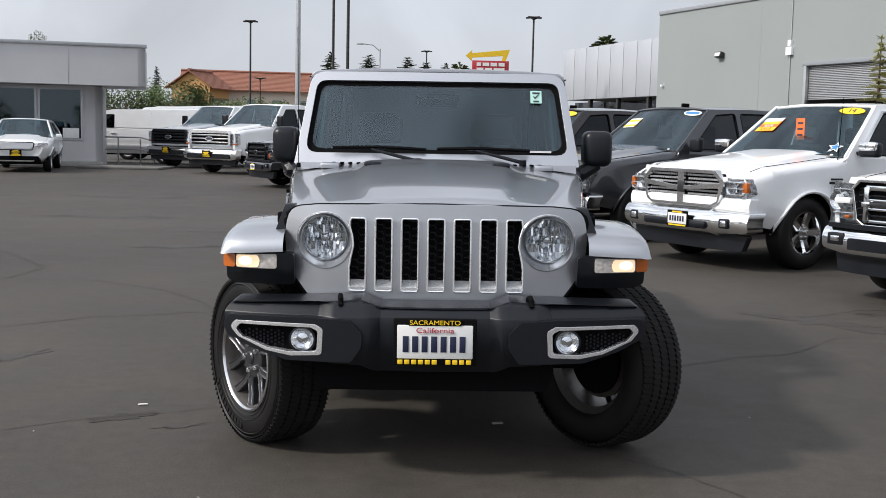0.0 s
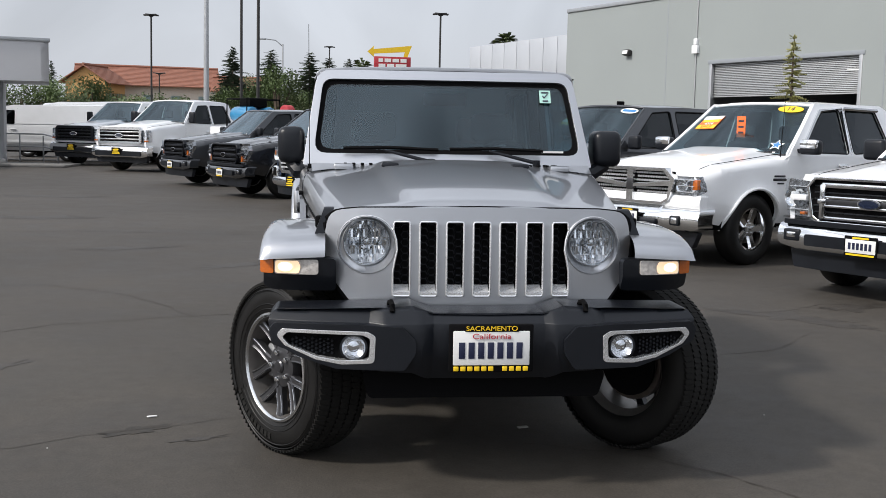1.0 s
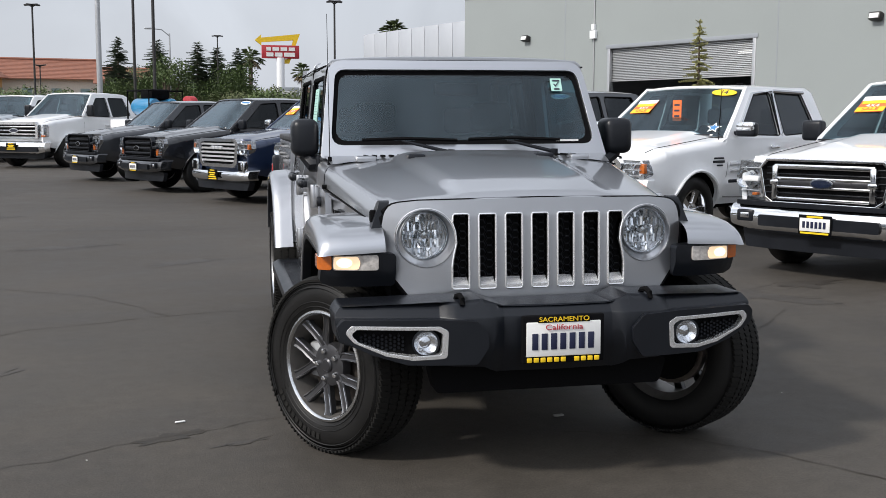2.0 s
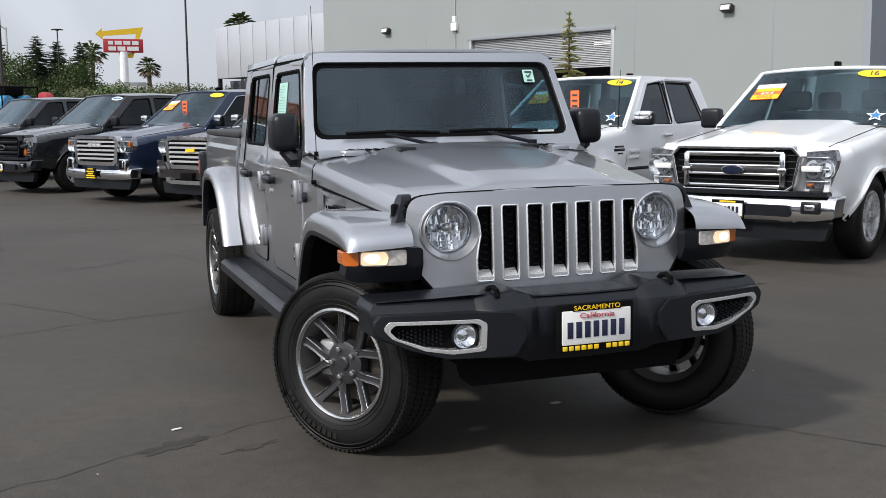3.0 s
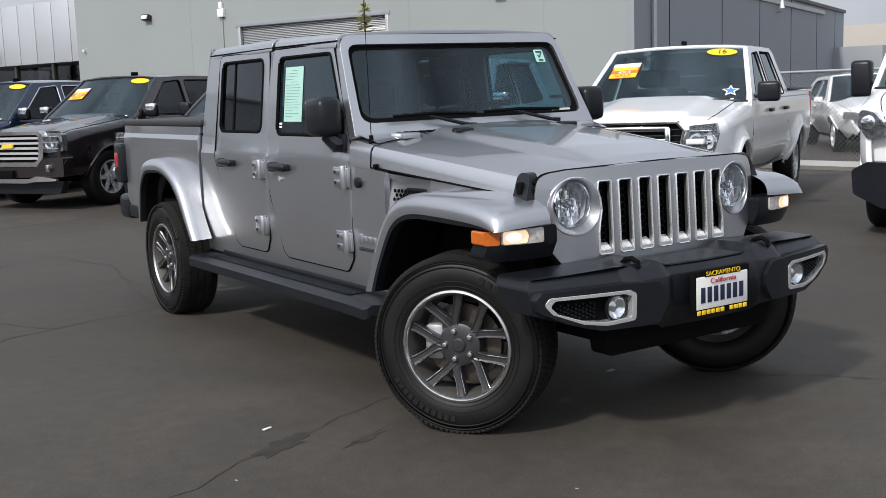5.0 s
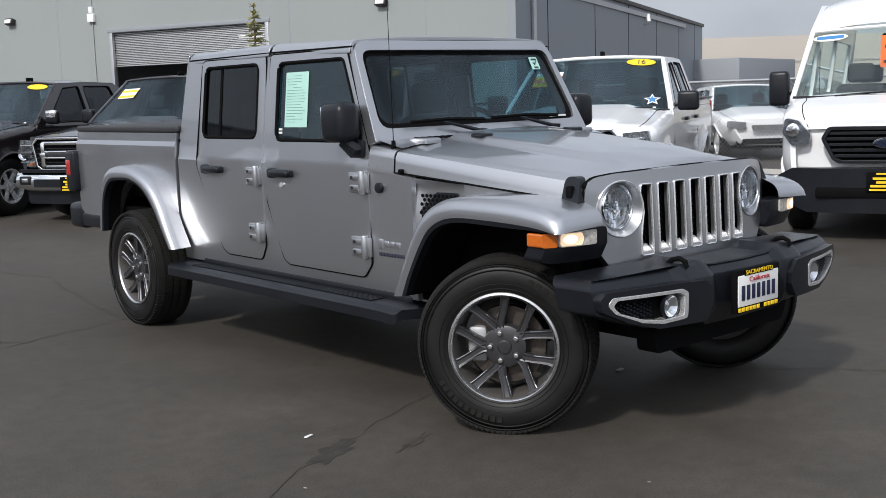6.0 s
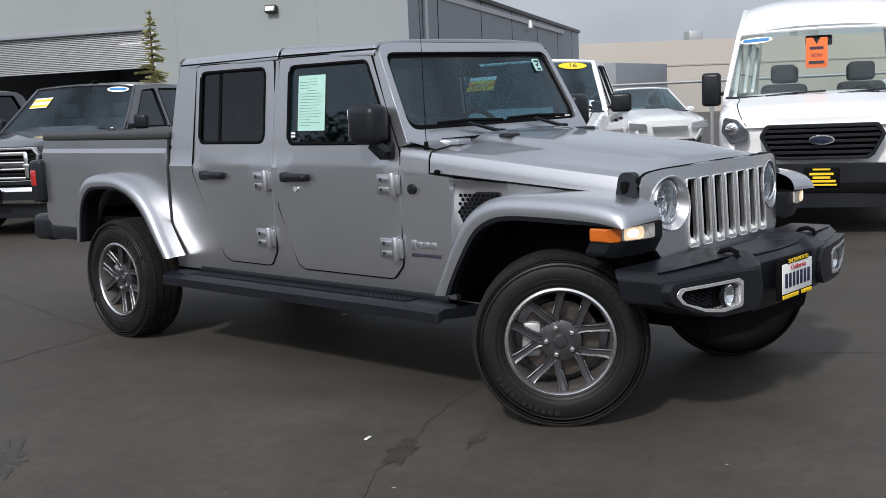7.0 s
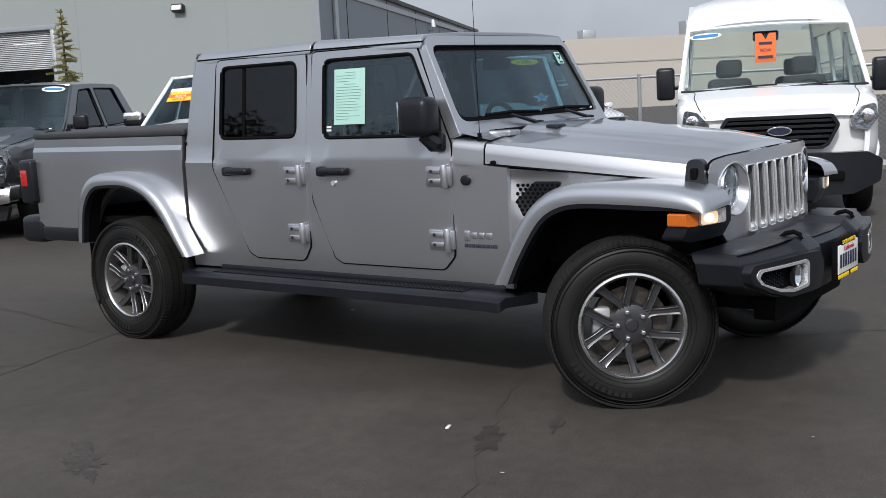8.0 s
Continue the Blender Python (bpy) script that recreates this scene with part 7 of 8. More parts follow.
# bonnet
def jhood(u, v):
    y = -.416 + 1.166 * v
    x = 2 * u - 1
    e = abs(x)
    hw_ = .632 + .133 * v ** .85
    cr = .075 - .03 * v
    zs = 1.015 + .105 * v            # seam
    ze = 1.108 + .120 * v            # top edge
    zc = 1.147 + .130 * v ** .9      # middle
    if e < .86:
        t = e / .86
        z = zc - (zc - ze) * t ** 2.4
        bul = .022 * min(1, v * 4) * (1 if t < .50 else max(0, 1 - (t - .50) / .10))
        xx = t * (hw_ - cr)
        z += bul
    else:
        t = (e - .86) / .14
        a = min(1, t / .45) * math.pi / 2
        if t < .45:
            xx = hw_ - cr + cr * math.sin(a)
            z = ze - cr * (1 - math.cos(a))
        else:
            q = (t - .45) / .55
            xx = hw_ + .006 * q
            z = ze - cr - (ze - cr - zs) * q
    dv = max(0, .05 - v) / .05
    z -= .013 * dv ** 2 * (1 if e < .86 else .5)
    y += .072 * (abs(xx) / .64) ** 3.2 * max(0, 1 - v) ** 2
    return Vector(((1 if x >= 0 else -1) * xx, y, z))


b = bmesh.new()
surf(b, jhood, 72, 26)
bonnet = part("bonnet", b, SILVER, jeep, "silver bonnet with a raised middle", sharp=30)
for sg in (-1, 1):
    b = bmesh.new()
    tube(b, [(sg * (.632 + .133 * v ** .85 + .004), -.408 + 1.138 * v, 1.012 + .105 * v) for v in [.05 + .95 * i / 12 for i in range(13)]], .0048, 5)
    part("bonnet_seam", b, DARK, jeep)
for sg in (-1, 1):
    b = bmesh.new()
    box(b, (sg * .33 - .045, .56, 1.262), (sg * .33 + .045, .64, 1.287), .012)
    part("washer_nozzle", b, PLASTIC, jeep)
    b = bmesh.new()
    box(b, (sg * .56 - .05, .70, 1.245), (sg * .56 + .05, .83, 1.275), .01)
    part("bonnet_hinge", b, SILVER, jeep)
# cowl shoulders carry the bonnet's line back to the doors
for sg in (-1, 1):
    b = bmesh.new()
    shell(b, lambda u, v: jhood(.5 + sg * (.40 + .10 * u), 1.006 + .150 * v) + Vector((sg * .004, 0, 0)), 14, 4, (0, 0, -.015))
    part("cowl_shoulder", b, SILVER, jeep)
    b = bmesh.new()
    tube(b, [jhood(.5 + sg * (.36 + .14 * i / 14), 1.003) - Vector((0, 0, .004)) for i in range(15)], .0035, 4)
    part("cowl_seam", b, DARK, jeep)
# inner flanks between bonnet seam and flares
for sg in (-1, 1):
    b = bmesh.new()
    plate(b, [[(-.345, .955), (.31, .955), (.31, 1.083), (-.345, 1.018)]], lambda u, v, w: Vector((sg * (.632 + .133 * max(0, (u + .43) / 1.16) ** .85 - .004 - w), u, v)), (-.1, .15), (), .02)
    part("inner_fender", b, SILVER, jeep)

# grille
def gy(u, v):
    return -.440 + .05 * (v - .92) + .075 * abs(u / .64) ** 3.2 + .05 * max(0, v - 1.06) + .03 * max(0, .85 - v)


g_out = [(-.515, .705), (-.635, .86), (-.650, 1.00), (-.630, 1.114), (-.50, 1.128), (0, 1.136), (.50, 1.128), (.630, 1.114), (.650, 1.00), (.635, .86), (.515, .705)]
slots = []
for k in range(7):
    cx = (k - 3) * .111
    zt_ = 1.075
    if abs(k - 3) == 3:
        s_ = 1 if k == 6 else -1
        q = [(cx - s_ * .036, .765), (cx - s_ * .036, zt_), (cx + s_ * .030, zt_), (cx + s_ * .034, 1.04), (cx + s_ * .022, 1.00), (cx + s_ * .018, .955), (cx + s_ * .030, .90), (cx + s_ * .036, .86), (cx + s_ * .036, .765)]
    else:
        q = [(cx - .036, .765), (cx - .036, zt_), (cx + .036, zt_), (cx + .036, .765)]
    slots.append(rounded(q, .010))
gu = [-.6 + .1 * i for i in range(13)]
b = bmesh.new()
plate(b, [rounded(g_out, [.05, .12, .15, .085, .02, .02, .02, .085, .15, .12, .05])] + slots + [ring(.474, .975, .117, 40), ring(-.474, .975, .117, 40)], lambda u, v, w: Vector((u, gy(u, v) + w, v)), gu, (.8, .95, 1.06, 1.1), .022)
grille = part("grille", b, SILVER, jeep, "silver seven-slot grille", bevel=.006)
for k in range(7):
    cx = (k - 3) * .111
    lp = slots[k]
    inner = [(cx + (x - cx) * .90, .92 + (z - .92) * (.975 if z > .92 else .87)) for x, z in lp]
    b = bmesh.new()
    plate(b, [lp, inner], lambda u, v, w: Vector((u, gy(u, v) - .007 + w, v)), (), (.85, 1.0), .010)
    part("slot_trim", b, BRIGHT, grille, "bright silver slot trim", bevel=.003)
    b = bmesh.new()
    tube(b, [(cx + (x - cx) * .985, gy(x, z) - .005, .92 + (z - .92) * (.99 if z > .92 else .985)) for x, z in lp], .0042, 6, True)
    part("slot_rim", b, BRIGHT, grille)
    b = bmesh.new()
    plate(b, [inner], lambda u, v, w: Vector((u, gy(u, v) + .048 + w, v)), thick=.01)
    part("slot_back", b, DARK, grille)
    b = bmesh.new()
    x0, x1 = min(p[0] for p in inner) + .001, max(p[0] for p in inner) - .001
    zb = min(p[1] for p in inner)
    yf = gy(cx, zb)
    vs = [b.verts.new((x, yy, zz)) for x in (x0, x1) for yy, zz in ((yf - .006, zb - .004), (yf + .032, zb + .026), (yf + .032, zb - .004))]
    for f in ((0, 1, 4, 3), (1, 2, 5, 4), (0, 3, 5, 2), (0, 2, 1), (3, 4, 5)):
        b.faces.new([vs[k2] for k2 in f])
    bmesh.ops.recalc_face_normals(b, faces=b.faces[:])
    part("slot_sill", b, BRIGHT, grille, sharp=15)
    b = bmesh.new()
    for r in range(10):
        for c in range(2):
            hx, hz = cx - .016 + c * .033, .79 + r * .030 + (.015 if c else 0)
            if abs(k - 3) == 3 and abs(hx - cx) > .012 and (hx - cx) * (k - 3) > 0 and .9 < hz < 1.05:
                continue
            tube(b, [(hx + .017 * math.cos(i * math.pi / 3), gy(hx, hz) + .036, hz + .0165 * math.sin(i * math.pi / 3)) for i in range(6)], .0024, 3, True)
    part("slot_mesh", b, PLASTIC, grille)
GLP = rounded(g_out, [.05, .12, .15, .085, .02, .02, .02, .085, .15, .12, .05])
b = bmesh.new()
tube(b, [(u * 1.008, gy(u, v) + .012, v) for u, v in GLP], [.005 if v > 1.09 else .0115 for u, v in GLP], 6, True)
part("grille_gap", b, DARK, grille)
for sg in (-1, 1):
    b = bmesh.new()
    tube(b, [(sg * .474 + .1225 * math.cos(a), gy(sg * .474 + .1225 * math.cos(a), .975) - .002, .975 + .1225 * math.sin(a)) for a in [i * math.tau / 40 for i in range(40)]], .0022, 4, True)
    part("lamp_surround", b, SATIN, grille)

# windscreen frame, glass and wipers
def wy(v, w=0.0):
    return .895 + .52 * (v - 1.27) + w


def scr(u, v, w):
    return Vector((u, wy(v, w) - .035 * (1 - (u / .75) ** 2), v - .3 * w))


w_out = [(-.772, 1.262), (-.700, 1.772), (.700, 1.772), (.772, 1.262)]
w_in = [(-.716, 1.325), (-.668, 1.722), (.668, 1.722), (.716, 1.325)]
wu = [-.7 + .1 * i for i in range(15)]
b = bmesh.new()
plate(b, [rounded(w_out, [.01, .09, .09, .01]), rounded(w_in, .06)], scr, wu, (), .06)
part("windscreen_frame", b, SILVER, jeep, bevel=.012)
b = bmesh.new()
plate(b, [rounded(w_in, .06)], lambda u, v, w: scr(u, v, w + .022), wu, (), .006)
g = part("windscreen", b, GLASS, jeep, "flat windscreen glass")
g.visible_shadow = False
b = bmesh.new()
plate(b, [rounded(w_in, .06), rounded([(-.690, 1.352), (-.645, 1.702), (.645, 1.702), (.690, 1.352)], .06)], lambda u, v, w: scr(u, v, w + .019), wu, (), .004)
part("black_border", b, DARK, jeep)
b = bmesh.new()
surf(b, lambda u, v: Vector(((2 * u - 1) * (.735 + .02 * v), .735 + .17 * v, 1.268 + .006 * v - .035 * abs(2 * u - 1) ** 3 * (1 - v))), 16, 4)
part("cowl_panel", b, SILVER, jeep)
b = bmesh.new()
for i in range(26):
    x = -.55 + i * .044
    box(b, (x - .008, .765, 1.268), (x + .008, .86, 1.2765), .002)
part("cowl_grille", b, DARK, jeep)
for x0 in (-.12, .44):
    b = bmesh.new()
    p0, p1, p2 = Vector((x0 + .02, .84, 1.285)), Vector((x0 - .23, wy(1.345) - .075, 1.345)), Vector((x0 - .12, wy(1.34) - .075, 1.335))
    tube(b, [p0, p0.lerp(p1, .55), p1], [.012, .010, .006], 6)
    cyl(b, p0 - Vector((0, 0, .03)), p0 + Vector((0, -.005, .015)), .02, n=10)
    wp = part("wiper", b, PLASTIC, jeep, "black wiper arm and blade")
    b = bmesh.new()
    tube(b, [Vector((x0 - .44, wy(1.35) - .062, 1.352)), Vector((x0 - .20, wy(1.355) - .066, 1.358)), Vector((x0 + .06, wy(1.345) - .066, 1.348))], .009, 5)
    part("blade", b, DARK, wp)
b = bmesh.new()
box(b, (.50, wy(1.33) - .012, 1.338), (.62, wy(1.345) - .004, 1.348), 0)
part("vin_slip", b, PAPER, jeep)


def glass_frame(x, z):
    n = Vector((0, -1, .52)).normalized()
    du = Vector((1, 0, 0))
    return Matrix.Translation(scr(x, z, .018) + n * .006) @ Matrix((du, n.cross(du), n)).transposed().to_4x4()


m_s = glass_frame(.545, 1.645)
sk = sticker(jeep, "windscreen_sticker", m_s.translation, m_s.to_3x3().to_4x4(), [rect(.062, .078, .004)], MINT, label="small mint inspection sticker")
for zz, ww in ((.024, .04), (-.028, .03)):
    sticker(sk, "sticker_bar", m_s.translation, m_s.to_3x3().to_4x4() @ pose(0, zz, .004), [rect(ww, .008)], INK)
sticker(sk, "sticker_tick", m_s.translation, m_s.to_3x3().to_4x4() @ pose(0, 0, .004), [[(-.016, .002), (-.006, -.014), (.016, .014), (.012, .016), (-.006, -.004), (-.012, .006)]], INK)

# antenna
b = bmesh.new()
tube(b, [(-.735, .80, 1.25), (-.74, .80, 1.98)], [.0024, .0014], 5)
cyl(b, (-.735, .80, 1.22), (-.735, .80, 1.27), .014, .010, 10)
part("antenna", b, DARK, jeep)

# hard top
def jroof(y0, y1, z0, z1):
    def f(u, v):
        x = 2 * u - 1
        e = abs(x)
        y = y0 + (y1 - y0) * v
        hw_ = .715 - .012 * v
        zc = z0 + (z1 - z0) * v
        if e < .88:
            t = e / .88
            return Vector((x / .88 * (hw_ - .05), y, zc - .018 * t ** 3))
        t = (e - .88) / .12
        a = t * math.pi / 2
        return Vector(((1 if x > 0 else -1) * (hw_ - .05 + .05 * math.sin(a)), y, zc - .018 - .05 * (1 - math.cos(a))))
    return f


for y0, y1, z0, z1 in ((1.155, 1.915, 1.795, 1.815), (1.925, 2.875, 1.816, 1.808)):
    b = bmesh.new()
    shell(b, jroof(y0, y1, z0, z1), 40, 8, (0, 0, -.02))
    part("hardtop_panel", b, SILVER, jeep, bevel=.006, sharp=50)
for sg in (-1, 1):
    b = bmesh.new()
    tube(b, [(sg * .712, 1.14, 1.742), (sg * .712, 1.9, 1.748), (sg * .705, 2.87, 1.745)], .0045, 5)
    part("roof_seal", b, DARK, jeep)
b = bmesh.new()
surf(b, lambda u, v: Vector(((2 * u - 1) * (.75 - .05 * v), 2.955 - .075 * v, 1.26 + .53 * v)), 4, 4)
part("cab_back", b, SILVER, jeep)
b = bmesh.new()
plate(b, [rounded([(-.50, 1.34), (-.48, 1.70), (.48, 1.70), (.50, 1.34)], .05)], lambda u, v, w: Vector((u, 2.965 - .142 * (v - 1.26) + w, v)), thick=.008)
part("rear_glass", b, GLASS_DARK, jeep)

# bed
b = bmesh.new()
box(b, (-.745, 2.99, .74), (.745, 4.54, .78))
box(b, (-.745, 2.985, .74), (.745, 3.01, 1.29))
part("bed_floor", b, DARK, jeep)
b = bmesh.new()
box(b, (-.735, 4.53, .70), (.735, 4.60, 1.29), .02)
part("tailgate", b, SILVER, jeep)
cover_m = material("black_vinyl", (0.03, 0.031, 0.033), 0.6, vary=.1, scale=6, bump=.1, bscale=500)
b = bmesh.new()
box(b, (-.775, 2.975, 1.302), (.775, 4.57, 1.345), .014, seg=3)
part("tonneau_cover", b, cover_m, jeep, "black vinyl bed cover")
b = bmesh.new()
box(b, (-.79, 4.56, .575), (.79, 4.815, .765), .045, seg=3)
part("rear_bumper", b, PLASTIC, jeep)

# front bumper
def by0(u):
    a = abs(u)
    return -.735 + .02 * min(1, a / .3) + .30 * max(0, a - .30) ** 1.7


def by(u, v=0.6):
    a = abs(u)
    lump = max(0, min(1, (a - .22) / .05)) * max(0, min(1, (.47 - a) / .05))
    return by0(u) - .030 * lump * (.45 < v < .80)


bo = [(-.855, .60), (-.868, .70), (-.84, .735), (-.46, .752), (-.30, .762), (-.22, .735), (.22, .735), (.30, .762), (.46, .752), (.84, .735), (.868, .70), (.855, .60), (.60, .515), (.30, .50), (.24, .47), (-.24, .47), (-.30, .50), (-.60, .515)]
fogL = [(.452, .548), (.447, .655), (.48, .672), (.81, .672), (.835, .645), (.80, .605), (.68, .556), (.58, .540)]
bu = sorted([-.85 + .05 * i for i in range(35)] + [-.47, -.42, -.27, -.22, .22, .27, .42, .47])
b = bmesh.new()
plate(b, [rounded(bo, [.02, .03, .03, .03, .02, .02, .02, .02, .03, .03, .03, .02, .04, .03, .03, .03, .03, .04]), rounded(fogL, .02), rounded(mirror_pts(fogL), .02)], lambda u, v, w: Vector((u, by(u, v) + .012 + w + 1.1 * (v - .62) ** 2 + .75 * max(0, v - .695) + .35 * max(0, .56 - v), v)), bu, (.55, .6, .66, .695, .70, .72, .74), .20)
bump = part("front_bumper", b, PLASTIC, jeep, "black moulded steel-style front bumper", bevel=.020, sharp=65)
b = bmesh.new()
surf(b, lambda u, v: Vector(((2 * u - 1) * .835, by((2 * u - 1) * .835, .8) + .045 + .24 * v, .731 - .01 * v + .022 * max(0, min(1, (abs(2 * u - 1) * .85 - .22) / .08)) * min(1, 1.1 - max(0, abs(2 * u - 1) * .85 - .46) / .40 + .0))), 60, 3)
part("bumper_top", b, PLASTIC, bump)
for sg in (-1, 1):
    fl = fogL if sg > 0 else mirror_pts(fogL)
    cxm, czm = sg * .63, .61
    inn = [(cxm + (x - cxm) * .885, czm + (z - czm) * .77) for x, z in fl]
    pod = [(.292, .585), (.292, .640), (.340, .690), (.50, .698), (.838, .694), (.864, .665), (.850, .615), (.74, .562), (.60, .522), (.335, .520)]
    b = bmesh.new()
    plate(b, [rounded(pod if sg > 0 else mirror_pts(pod), .025), rounded(fl, .02)], lambda u, v, w: Vector((u, by0(u) - .034 + .02 * max(0, abs(u) - .5) + w, v)), bu, (), .07)
    part("lamp_pod", b, PLASTIC, bump, "raised moulded pod round the fog lamp", bevel=.014)
    b = bmesh.new()
    plate(b, [rounded(fl, .02), rounded(inn, .018)], lambda u, v, w: Vector((u, by0(u) - .036 + .02 * max(0, abs(u) - .5) + w, v)), bu, (), .05)
    fz = part("fog_bezel", b, BRIGHT, bump, "satin silver fog lamp surround", bevel=.006)
    b = bmesh.new()
    plate(b, [rounded(inn, .018)], lambda u, v, w: Vector((u, by0(u) + .010 + w, v)), bu, (), .02)
    part("fog_recess", b, DARK, fz)
    b = bmesh.new()
    for r in range(6):
        for c in range(11):
            u, v = sg * (.615 + c * .0155), .578 + r * .0155 + (.0078 if c % 2 else 0)
            if v < .655 - .02 and v > .56 + .35 * max(0, abs(u) - .66):
                cyl(b, (u, by0(u) - .004, v), (u, by0(u) + .010, v), .0055, n=5)
    part("recess_mesh", b, PLASTIC, fz)
    b = bmesh.new()
    lathe(b, [(.052, .0), (.054, -.012), (.046, -.014), (.044, .01)], 28)
    fg = part("fog_lamp", b, PLASTIC, fz, m=pose(sg * .532, by0(.532) - .012, .606, 0, 0, 90))
    b = bmesh.new()
    lathe(b, [(.0455, -.010), (.036, .002), (.022, .010), (.012, .006), (.0, .005)], 28)
    part("fog_reflector", b, REFLECTOR, fg)
    b = bmesh.new()
    lathe(b, [(.046, -.013), (.03, -.018), (.0, -.020)], 28)
    part("fog_lens", b, LENS, fg)
    # tow hook
    b = bmesh.new()
    hx = sg * .385
    tube(b, [(hx - .004, -.58, .742), (hx - .004, -.61, .768), (hx, -.645, .776), (hx + .004, -.672, .764), (hx + .004, -.68, .742)], .011, 8)
    part("tow_hook", b, DARK, bump)
b = bmesh.new()
plate(b, [rounded([(-.47, .375), (-.50, .49), (.50, .49), (.47, .375)], .03)], lambda u, v, w: Vector((u, -.60 + .10 * (.49 - v) + w, v)), thick=.10)
part("skid_panel", b, DARK, bump)

# number plate: state name and city readable, the number kept as bars
b = bmesh.new()
box(b, (-.165, -.768, .518), (.165, -.742, .705), .006)
pl = part("number_plate", b, DARK, jeep, "white number plate in a black dealer surround")
b = bmesh.new()
box(b, (-.150, -.772, .545), (.150, -.760, .680), .004)
part("plate_face", b, PAPER, pl)
for k in range(7):
    x = -.128 + k * .0375
    b = bmesh.new()
    box(b, (x, -.7745, .572), (x + .024, -.770, .636), .001)
    part("number_bar", b, NAVYINK, pl)
FACE = pose(0, 0, 0, 90, 0, 0)
lettering("city_word", "SACRAMENTO", .026, YELLOW, pl, pose(0, -.7755, .690, 90, 0, 0), .001, .20)
b = bmesh.new()
box(b, (-.105, -.7735, .677), (.105, -.769, .702), .003)
part("city_band", b, DARK, pl)
lettering("state_word", "California", .030, REDINK, pl, pose(0, -.7755, .659, 90, 0, 0), .001, .15)
for k in range(11):
    if k == 6:
        continue
    b = bmesh.new()
    x0 = -.148 + k * .0272
    box(b, (x0, -.7735, .523), (x0 + .020, -.768, .541), .002)
    part("dealer_bar", b, YELLOW, pl)

# cabin
b = bmesh.new()
box(b, (-.70, .93, 1.02), (.70, 1.22, 1.245), .05, seg=3)
box(b, (-.68, .95, .75), (.68, 2.92, .80))
box(b, (-.10, 1.2, .8), (.10, 2.0, 1.02), .03)
part("dashboard", b, INTERIOR, jeep)
b = bmesh.new()
tube(b, [(.37 + .185 * math.cos(i * math.tau / 28), 1.36 + .07 * math.sin(i * math.tau / 28), 1.22 + .172 * math.sin(i * math.tau / 28)) for i in range(28)], .016, 7, True)
box(b, (.29, 1.31, 1.17), (.45, 1.38, 1.26), .03)
tube(b, [(.19, 1.355, 1.22), (.55, 1.355, 1.22)], .014, 6)
tube(b, [(.37, 1.34, 1.22), (.37, 1.28, 1.06)], .016, 6)
part("steering_wheel", b, INTERIOR, jeep)
for sy, hh in ((1.72, 1.36), (2.52, 1.34)):
    for sx in (-.36, .36):
        b = bmesh.new()
        box(b, (sx - .25, sy - .45, .86), (sx + .25, sy + .05, 1.02), .06, seg=3)
        box(b, (sx - .24, sy, .92), (sx + .24, sy + .14, hh), .06, pose(0, 0, 0), 3)
        box(b, (sx - .13, sy + .06, hh + .02), (sx + .13, sy + .15, hh + .20), .05, seg=3)
        part("seat", b, SEAT, jeep)
b = bmesh.new()
for sg in (-1, 1):
    tube(b, [(sg * .62, 1.24, 1.72), (sg * .62, 1.95, 1.74), (sg * .62, 2.75, 1.70), (sg * .64, 2.85, .9)], .032, 8)
    tube(b, [(sg * .62, 1.95, 1.74), (sg * .68, 1.94, 1.2), (sg * .70, 1.94, .8)], .032, 8)
tube(b, [(-.62, 1.95, 1.74), (.62, 1.95, 1.74)], .03, 8)
part("roll_bar", b, INTERIOR, jeep)
b = bmesh.new()
box(b, (-.12, 1.15, 1.585), (.12, 1.19, 1.655), .015)
part("rear_view_mirror", b, DARK, jeep)
# mint notice inside the passenger window
b = bmesh.new()
plate(b, [[(1.535, 1.335), (1.755, 1.335), (1.755, 1.632), (1.535, 1.632)]], skin(-1, .0045), (), ZC, .002)
nt_ = part("window_notice", b, MINT, jeep, "mint printed notice behind the side window")
b = bmesh.new()
random.seed(5)
for k in range(17):
    zz = 1.612 - k * .0155
    ln = random.choice((.17, .18, .14, .16, .09))
    u0 = 1.74 - (.06 if k in (0, 4) else 0)
    uu = [(u0 - ln if k not in (0, 4) else 1.60, zz - .0011), (u0, zz - .0011), (u0, zz + .0011), (u0 - ln if k not in (0, 4) else 1.60, zz + .0011)]
    plate(b, [uu], skin(-1, .0032), (), (), .001)
part("notice_bars", b, NOTICEINK, nt_)
b = bmesh.new()
for zz in (1.30, 1.318):
    plate(b, [[(1.775, zz), (1.81, zz), (1.81, zz + .011), (1.775, zz + .011)]], skin(-1, .0045), (), (), .001)
part("window_label", b, PAPER, jeep)

# underbody and wheel housings
b = bmesh.new()
box(b, (-.45, -.55, .42), (.45, 4.5, .62))
box(b, (-.60, -.29, .62), (.60, .62, .98))
box(b, (-.72, .62, .52), (.72, 2.95, .76))
box(b, (-.72, 2.98, .60), (.72, 4.5, .74))
part("chassis", b, DARK, jeep)
b = bmesh.new()
cyl(b, (-.68, 0, .40), (.68, 0, .40), .05, n=12)
cyl(b, (-.70, 3.487, .40), (.70, 3.487, .40), .055, n=12)
cyl(b, (.20, .0, .40), (.38, .0, .40), .13, n=14)
tube(b, [(-.6, -.14, .42), (.6, -.12, .46)], .022, 8)
part("axles", b, DARK, jeep)
